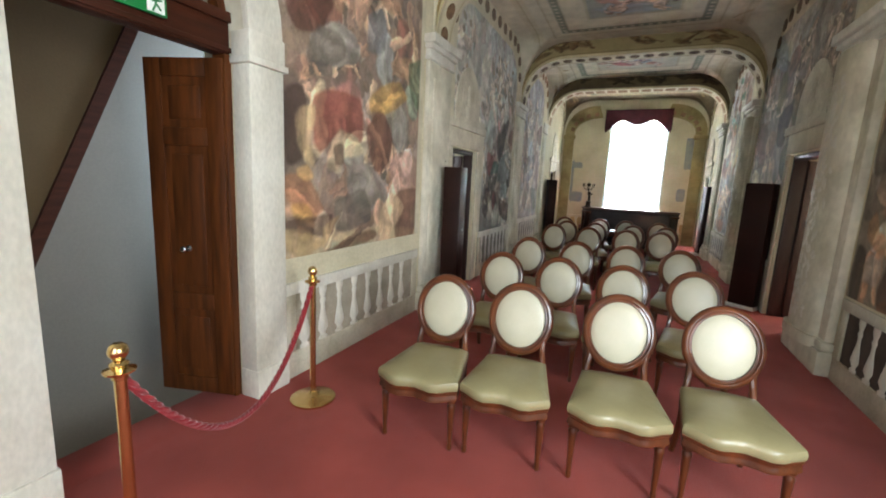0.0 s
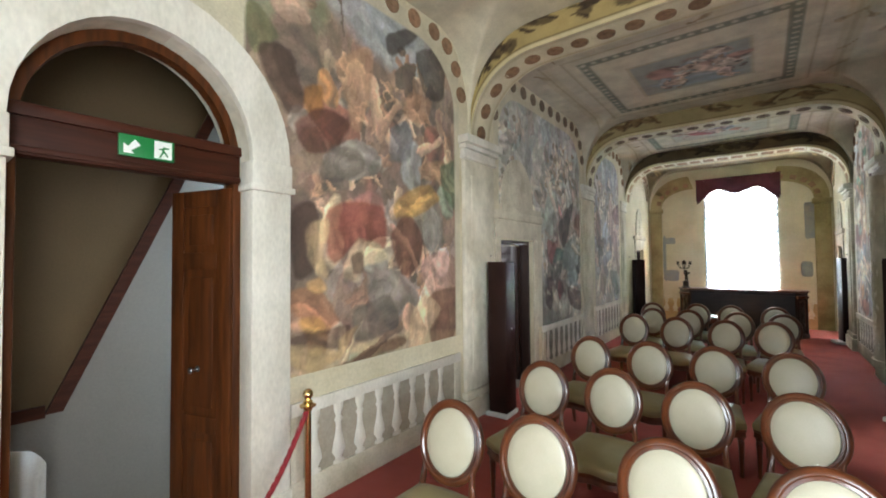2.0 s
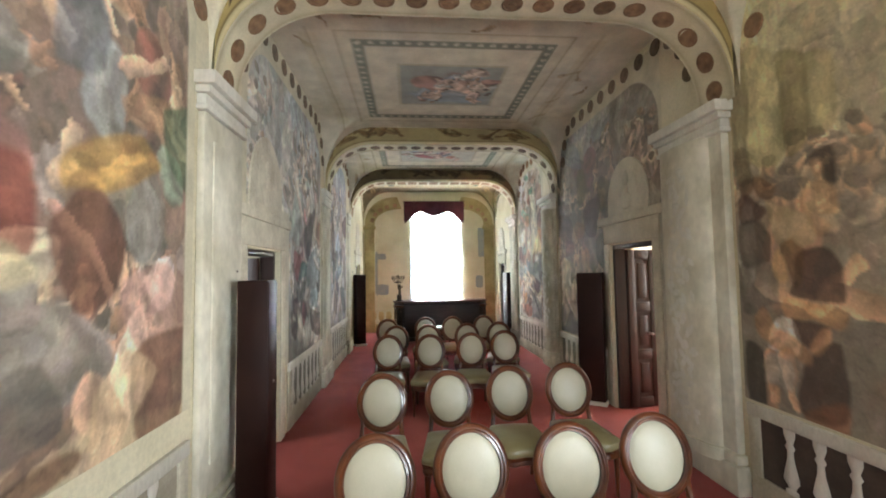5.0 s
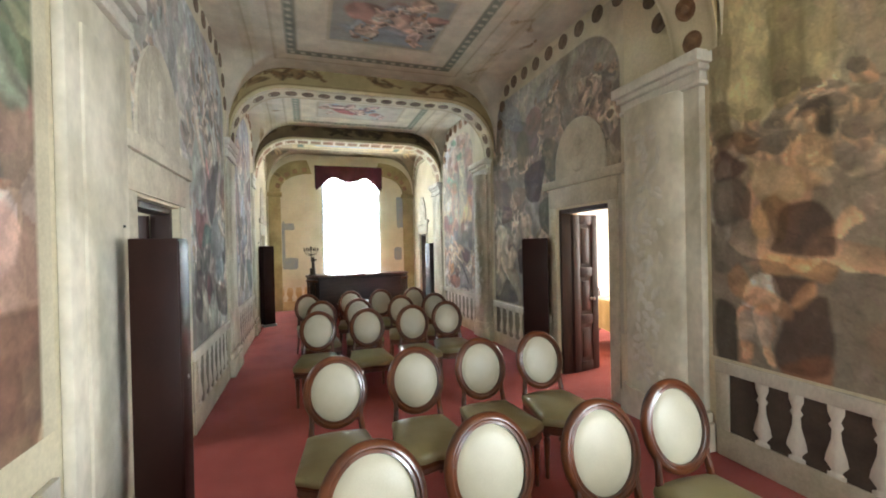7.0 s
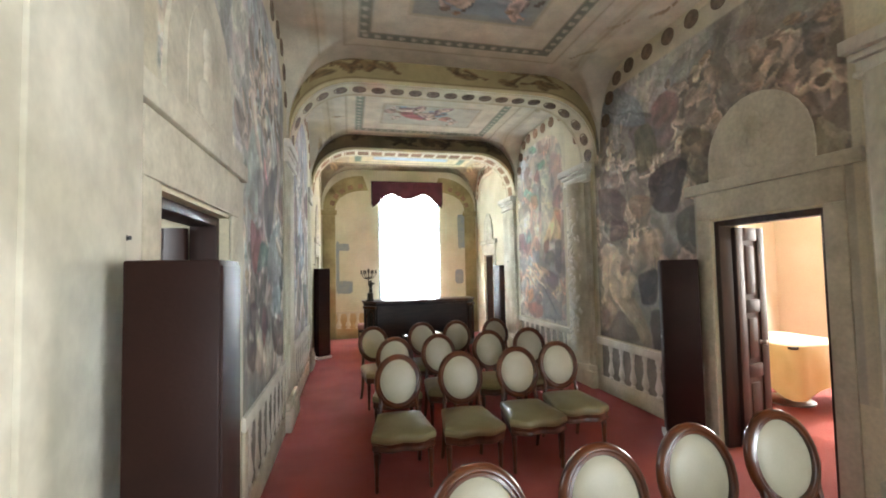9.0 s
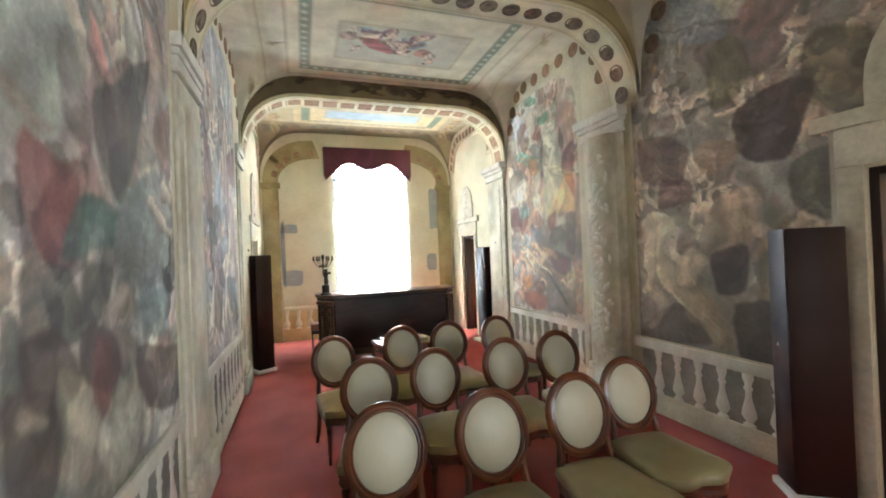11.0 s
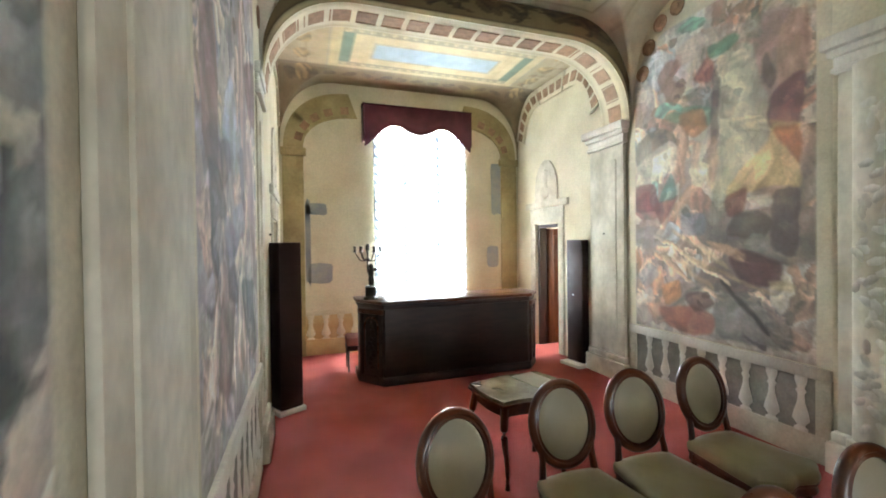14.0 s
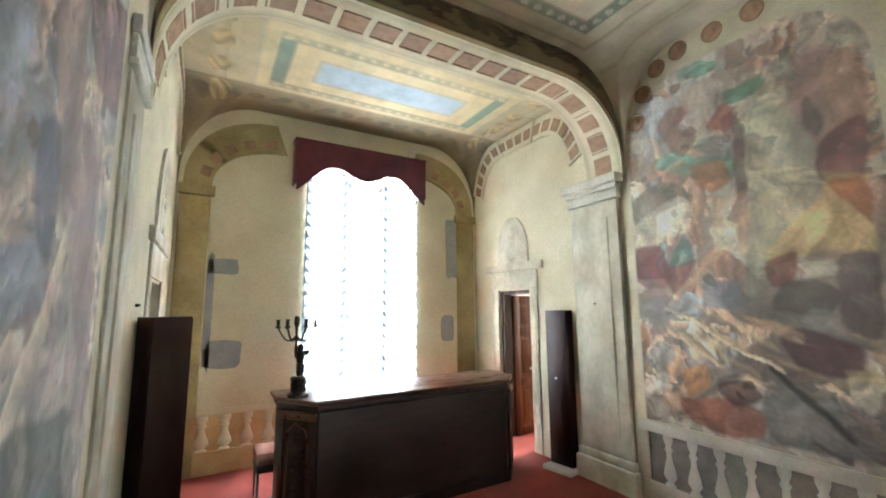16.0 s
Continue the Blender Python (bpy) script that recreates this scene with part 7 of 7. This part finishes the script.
def curtain_panel(x0, x1, z0, z1, y, seed):
    nu, nz = 46, 150
    u, v = np.meshgrid(np.linspace(0, 1, nu), np.linspace(0, 1, nz))
    swag = 0.075 * (1 - (2 * u - 1) ** 2)
    row = v * 22 + swag * 22 / (z1 - z0) * 2.2
    yy = y - 0.035 * np.abs(np.sin(math.pi * row)) ** 0.7 + 0.02 * np.sin(u * 5 * 2 * math.pi + seed)
    xx = x0 + (x1 - x0) * u
    zz = z0 + (z1 - z0) * v
    co = np.stack([xx, yy, zz], -1).reshape(-1, 3)
    idx = np.arange(nu * nz).reshape(nz, nu)
    q = np.stack([idx[:-1, :-1], idx[:-1, 1:], idx[1:, 1:], idx[1:, :-1]], -1).reshape(-1, 4)
    me = bpy.data.meshes.new("panel")
    me.from_pydata(co.tolist(), [], q.tolist())
    smooth(me, 80)
    # shade of gathers and folds put into the colour, nearly black at its deepest
    gather_shade = np.exp(-(u / 0.13) ** 2) + np.exp(-((1 - u) / 0.13) ** 2)
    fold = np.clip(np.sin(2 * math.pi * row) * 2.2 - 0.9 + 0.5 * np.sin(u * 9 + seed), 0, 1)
    gather_shade = np.clip(gather_shade * (0.85 + 0.45 * np.sin(2 * math.pi * row)) + 0.9 * fold, 0, 1)[..., None]
    col = np.array((0.85, 0.9, 0.93)) ** (1 - gather_shade) * np.array((0.0009, 0.0014, 0.0018)) ** gather_shade
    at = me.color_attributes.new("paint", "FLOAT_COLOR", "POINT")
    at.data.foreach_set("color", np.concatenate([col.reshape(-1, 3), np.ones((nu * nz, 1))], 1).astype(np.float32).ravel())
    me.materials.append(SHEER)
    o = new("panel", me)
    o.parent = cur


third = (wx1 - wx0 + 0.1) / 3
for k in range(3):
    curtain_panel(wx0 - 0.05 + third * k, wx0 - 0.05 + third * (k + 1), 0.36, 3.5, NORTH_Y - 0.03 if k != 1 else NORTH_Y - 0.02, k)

# velvet pelmet
pel = thing("pelmet", "burgundy velvet pelmet with a scalloped fringed edge", "pelmet")
px0, px1, pz = -0.58, 1.16, 3.80
pts = []
for i in range(41):
    t = i / 40
    edge = 0.33 + 0.22 * abs(2 * t - 1) ** 3 + 0.075 * math.cos(4 * math.pi * t)
    pts.append((px0 + (px1 - px0) * t, pz - edge))
part("valance", prism([(px0, pz)] + pts + [(px1, pz)], NORTH_Y - 0.19, NORTH_Y - 0.165, axis="y"), VELVET, pel)
for xr in (px0 - 0.02, px1):
    part("return", boxes((xr, xr + 0.02, NORTH_Y - 0.19, NORTH_Y, pz - 0.55, pz), bevel=0.004), VELVET, pel)
part("top_board", boxes((px0 - 0.03, px1 + 0.03, NORTH_Y - 0.2, NORTH_Y, pz, pz + 0.025), bevel=0.006), VELVET, pel)
part("fringe", tube([(x, NORTH_Y - 0.178, z) for x, z in pts], 0.014, 6), VELVET, pel, "dark red fringe")

# end wall ornament: arched bands and pilaster strips
orn = thing("end_wall_arches", "painted arches with coffered bands on the end wall", "wall ornament", kind="structure")
for xa, xb in ((LEFT_X + 0.04, -0.5), (1.08, RIGHT_X - 0.04)):
    left = xa < 0
    side_x, s = (xa, 1) if left else (xb, -1)
    part("strip", boxes((min(side_x, side_x + s * 0.3), max(side_x, side_x + s * 0.3), NORTH_Y - 0.03, NORTH_Y, 0.0, 3.0), bevel=0.008), BROWNPLASTER, orn)
    part("strip_capital", boxes((min(side_x - s * 0.02, side_x + s * 0.34), max(side_x - s * 0.02, side_x + s * 0.34), NORTH_Y - 0.07, NORTH_Y, 3.0, 3.12), bevel=0.015), BROWNPLASTER, orn)
    bm = bmesh.new()
    n = 16
    o1, o2 = [], []
    for i in range(n + 1):
        t = math.pi / 2 * i / n
        o1.append((side_x + s * (0.02 + 0.95 * (1 - math.cos(t) ** 0.9)), 3.12 + 0.86 * math.sin(t) ** 0.9))
        o2.append((side_x + s * (0.3 + 0.8 * (1 - math.cos(t) ** 0.9)), 3.12 + 0.5 * math.sin(t) ** 0.9))
    for i in range(n):
        prism([o1[i], o1[i + 1], o2[i + 1], o2[i]], NORTH_Y - 0.028, NORTH_Y, bm, "y")
    bmesh.ops.remove_doubles(bm, verts=bm.verts, dist=1e-4)
    part("arch_band", bm, BROWNPLASTER, orn)
    for i in range(2, n, 3):
        p = [(o1[i][k] * 0.3 + o2[i][k] * 0.7, o1[i + 1][k] * 0.3 + o2[i + 1][k] * 0.7) for k in (0, 1)]
        a, b = Vector((p[0][0], p[1][0])), Vector((p[0][1], p[1][1]))
        d = (b - a).normalized()
        nn = Vector((-d.y, d.x))
        mid2 = (a + b) / 2
        q = [mid2 + d * 0.06 + nn * 0.055, mid2 - d * 0.06 + nn * 0.055, mid2 - d * 0.06 - nn * 0.055, mid2 + d * 0.06 - nn * 0.055]
        part("coffer", prism([tuple(v) for v in q], NORTH_Y - 0.033, NORTH_Y - 0.02, axis="y"), TERRA, orn)
for x0, x1, z0, z1 in ((-1.46, -1.38, 1.05, 2.35), (-1.46, -1.14, 2.12, 2.3), (-1.44, -1.06, 1.08, 1.4), (1.6, 1.86, 2.15, 3.08), (1.52, 1.74, 1.25, 1.62), (1.84, 1.9, 1.1, 2.4)):
    bm = bmesh.new()
    q = np.random.default_rng(int(100 * (x0 + 5)))
    pts = []
    for i in range(20):
        a = 2 * math.pi * i / 20
        ca, sa = math.cos(a), math.sin(a)
        kx = abs(ca) ** 0.35 * (1 if ca > 0 else -1) * (0.9 + 0.14 * q.random())
        kz = abs(sa) ** 0.35 * (1 if sa > 0 else -1) * (0.9 + 0.14 * q.random())
        pts.append(((x0 + x1) / 2 + kx * (x1 - x0) / 2, (z0 + z1) / 2 + kz * (z1 - z0) / 2))
    part("grey_patch", prism(pts, NORTH_Y - 0.004, NORTH_Y + 0.0, bm, "y"), BLUEGREY, orn, "worn blue-grey paint patch")
for x0, x1 in ((-1.5, -0.46), (1.14, 1.8)):
    part("dado_rail", boxes((x0, x1, NORTH_Y - 0.02, NORTH_Y, 0.6, 0.67), bevel=0.006), CREAM, orn)
    part("dado_plinth", boxes((x0, x1, NORTH_Y - 0.016, NORTH_Y, 0, 0.24), bevel=0.006), OCHRE, orn)
    part("dado_recess", boxes((x0, x1, NORTH_Y - 0.005, NORTH_Y, 0.24, 0.6)), OCHRE, orn)
    x = x0 + 0.1
    while x < x1 - 0.05:
        o = new("baluster", BALC)
        o.parent = orn
        o.matrix_basis = Matrix.Translation((x, NORTH_Y - 0.006, 0.24)) @ Matrix.Rotation(math.pi / 2, 4, "Z") @ Matrix.Diagonal((1, 1.2, 0.36 / 0.34, 1))
        x += 0.22

# bright daylight backdrop outside the end window
bm = bmesh.new()
box(bm, -6, 7, NORTH_Y + 4, NORTH_Y + 4.1, -3, 8)
bd = bpy.data.materials.new("daylight")
bd.use_nodes = True
em = bd.node_tree.nodes.new("ShaderNodeEmission")
em.inputs[0].default_value = (0.93, 0.97, 1.0, 1)
em.inputs[1].default_value = 6.0
bd.node_tree.links.new(em.outputs[0], bd.node_tree.nodes["Material Output"].inputs[0])
structure("backdrop", bm, bd, "hazy bright sky outside the end window", "backdrop")

# ---- side rooms ----
structure("wall_room_east", boxes((2.43, 6.7, 3.3, 3.45, 0, 4.6), (2.43, 6.7, 9.0, 9.15, 0, 4.6), (6.6, 6.75, 3.45, 5.8, 0, 4.6), (6.6, 6.75, 8.0, 9.0, 0, 4.6), (6.6, 6.75, 5.8, 8.0, 0, 0.8), (6.6, 6.75, 5.8, 8.0, 2.8, 4.6)), WARM, "warm cream walls of the side room", "wall")
structure("wall_room_corner", boxes((2.43, 4.9, 10.9, 11.05, 0, 4.6), (2.43, 4.9, 13.5, 13.65, 0, 4.6), (4.75, 4.9, 11.05, 11.8, 0, 4.6), (4.75, 4.9, 12.8, 13.5, 0, 4.6), (4.75, 4.9, 11.8, 12.8, 0, 0.8), (4.75, 4.9, 11.8, 12.8, 2.7, 4.6)), WARM, "cream walls of the corner room", "wall")
structure("wall_room_west", boxes((-3.6, -3.45, 3.9, 6.2, 0, 4.6), (-3.45, LEFT_X - 0.35, 3.9, 4.05, 0, 4.6), (-3.45, LEFT_X - 0.35, 6.05, 6.2, 0, 4.6), (-3.6, LEFT_X - 0.06, 3.9, 6.2, -0.2, -0.004)), GREYWALL, "plain grey walls of the closet", "wall")
structure("wall_room_northwest", boxes((-3.2, -3.05, 11.2, 12.7, 0, 4.6), (-3.05, LEFT_X - 0.35, 11.2, 11.3, 0, 4.6), (-3.05, LEFT_X - 0.35, 12.6, 12.7, 0, 4.6), (-3.2, LEFT_X - 0.06, 11.2, 12.7, -0.2, -0.004)), GREYWALL, "plain grey walls of the passage", "wall")

for ya, yb, x, h, nm in ((*DOOR_A, LEFT_X - 0.12, 1.97, "door_frame_inner"), (*DOOR_C, LEFT_X - 0.12, 1.95, "door_frame_inner"), (*DOOR_B, RIGHT_X + 0.1, 2.04, "door_frame_inner"), (*DOOR_D, RIGHT_X + 0.1, 1.95, "door_frame_inner")):
    ob = thing(nm, "dark wooden door frame set in the wall", "door frame", kind="structure")
    part("post", boxes((x - 0.07, x + 0.07, ya, ya + 0.05, 0, h), bevel=0.006), DARKWOOD, ob)
    part("post", boxes((x - 0.07, x + 0.07, yb - 0.05, yb, 0, h), bevel=0.006), DARKWOOD, ob)
    part("head", boxes((x - 0.07, x + 0.07, ya + 0.05, yb - 0.05, h - 0.05, h), bevel=0.006), DARKWOOD, ob)
leafb = panel_door(0.44, 1.97, 0.045, ((0.06, 0.3), (0.36, 0.6), (0.66, 0.94)), DARKWOOD, 0.3, "door_east", "dark brown panelled door leaf pushed open")
leafb.matrix_basis = pose(RIGHT_X + 0.17, DOOR_B[1] - 0.06, 0.01, 0, 0, 12)
leafd = panel_door(0.6, 1.88, 0.045, ((0.06, 0.34), (0.4, 0.7), (0.76, 0.94)), DOORWOOD, 0.3, "door_corner", "brown panelled door leaf standing open")
leafd.matrix_basis = pose(RIGHT_X + 0.17, DOOR_D[1] - 0.06, 0.01, 0, 0, 4)
leafa = panel_door(0.46, 1.9, 0.045, ((0.06, 0.3), (0.36, 0.6), (0.66, 0.94)), DARKWOOD, 0.3, "door_west", "dark brown panelled door leaf half open")
leafa.matrix_basis = pose(LEFT_X - 0.2, DOOR_A[1] - 0.06, 0.01, 0, 0, 170)

rd = panel_door(0.7, 2.05, 0.05, ((0.05, 0.3), (0.36, 0.62), (0.68, 0.94)), ORANGEWOOD, 0.6, "door_side_room", "orange-brown panelled door closed in the side room")
rd.matrix_basis = pose(5.5, 8.96, 0.0)

# table in the side room
dt = thing("pedestal_table", "round-based table standing in the side room", "table", pose(3.95, 6.85, 0))
part("base_disc", lathe([(0.26, 0), (0.26, 0.015), (0.2, 0.03), (0.04, 0.05)], 28), STEEL, dt, "polished metal base disc")
part("column", lathe([(0.035, 0.04), (0.035, 0.7)], 16), BLACK, dt)
part("tabletop", boxes((-0.44, 0.44, -0.44, 0.44, 0.7, 0.73), bevel=0.008), DARKWOOD, dt)
tc = thing("tablecloth", "ochre tablecloth hanging in folds over the table", "tablecloth", pose(3.95, 6.85, 0))
bm = bmesh.new()
prev = None
n = 64
ringv = []
for lev, (k, z) in enumerate(((0.0, 0.738), (0.6, 0.738), (1.0, 0.737), (1.03, 0.72), (1.06, 0.5), (1.1, 0.3))):
    ring = []
    for i in range(n):
        a = 2 * math.pi * (i + 0.5) / n
        ca, sa = math.cos(a), math.sin(a)
        q = 0.455 / max(abs(ca), abs(sa))
        q = min(q, 0.56)
        f = 1 + (0.035 * math.sin(10 * a) if lev > 3 else 0)
        drop = 0.14 * (abs(math.sin(2 * a)) ** 3) if lev == 5 else 0
        ring.append(bm.verts.new((k * q * f * ca, k * q * f * sa, z - drop)))
    ringv.append(ring)
for a, b in zip(ringv, ringv[1:]):
    for i in range(n):
        bm.faces.new((a[i], a[(i + 1) % n], b[(i + 1) % n], b[i]))
part("cloth", bm, CLOTH, tc)
mesh_object("paper_sheet", boxes((-0.15, 0.15, -0.11, 0.11, 0.0, 0.003)), PAPER, None, "white papers lying on the ochre tablecloth", "paper", m=pose(3.75, 6.9, 0.74, 0, 0, 15))
copy_thing(first, pose(4.75, 6.75, 0, 0, 0, -100))
copy_thing(first, pose(4.1, 7.75, 0, 0, 0, -8))

# pale folded curtain low in the stairwell
stc = thing("stair_curtain", "white folded curtain hanging low in the stairwell", "curtain")
nu, nz = 60, 12
u, v = np.meshgrid(np.linspace(0, 1, nu), np.linspace(0, 1, nz))
top = 0.62 - 0.12 * np.clip((u - 0.86) / 0.14, 0, 1) ** 3
zz = -1.2 + (top + 1.2) * v
xx = -2.72 + 0.025 * np.sin(u * 16 * math.pi)
yy = -0.6 + 1.15 * u
co = np.stack([xx, yy, zz], -1).reshape(-1, 3)
idx = np.arange(nu * nz).reshape(nz, nu)
me = bpy.data.meshes.new("fabric")
me.from_pydata(co.tolist(), [], np.stack([idx[:-1, :-1], idx[:-1, 1:], idx[1:, 1:], idx[1:, :-1]], -1).reshape(-1, 4).tolist())
smooth(me, 80)
me.materials.append(WHITEBOARD)
o = new("fabric", me)
o.parent = stc
md = o.modifiers.new("thick", "SOLIDIFY")
md.thickness = 0.008
part("rail", tube([(-2.72, -0.62, 0.6), (-2.72, 0.4, 0.6)], 0.012, 8), STEEL, stc)
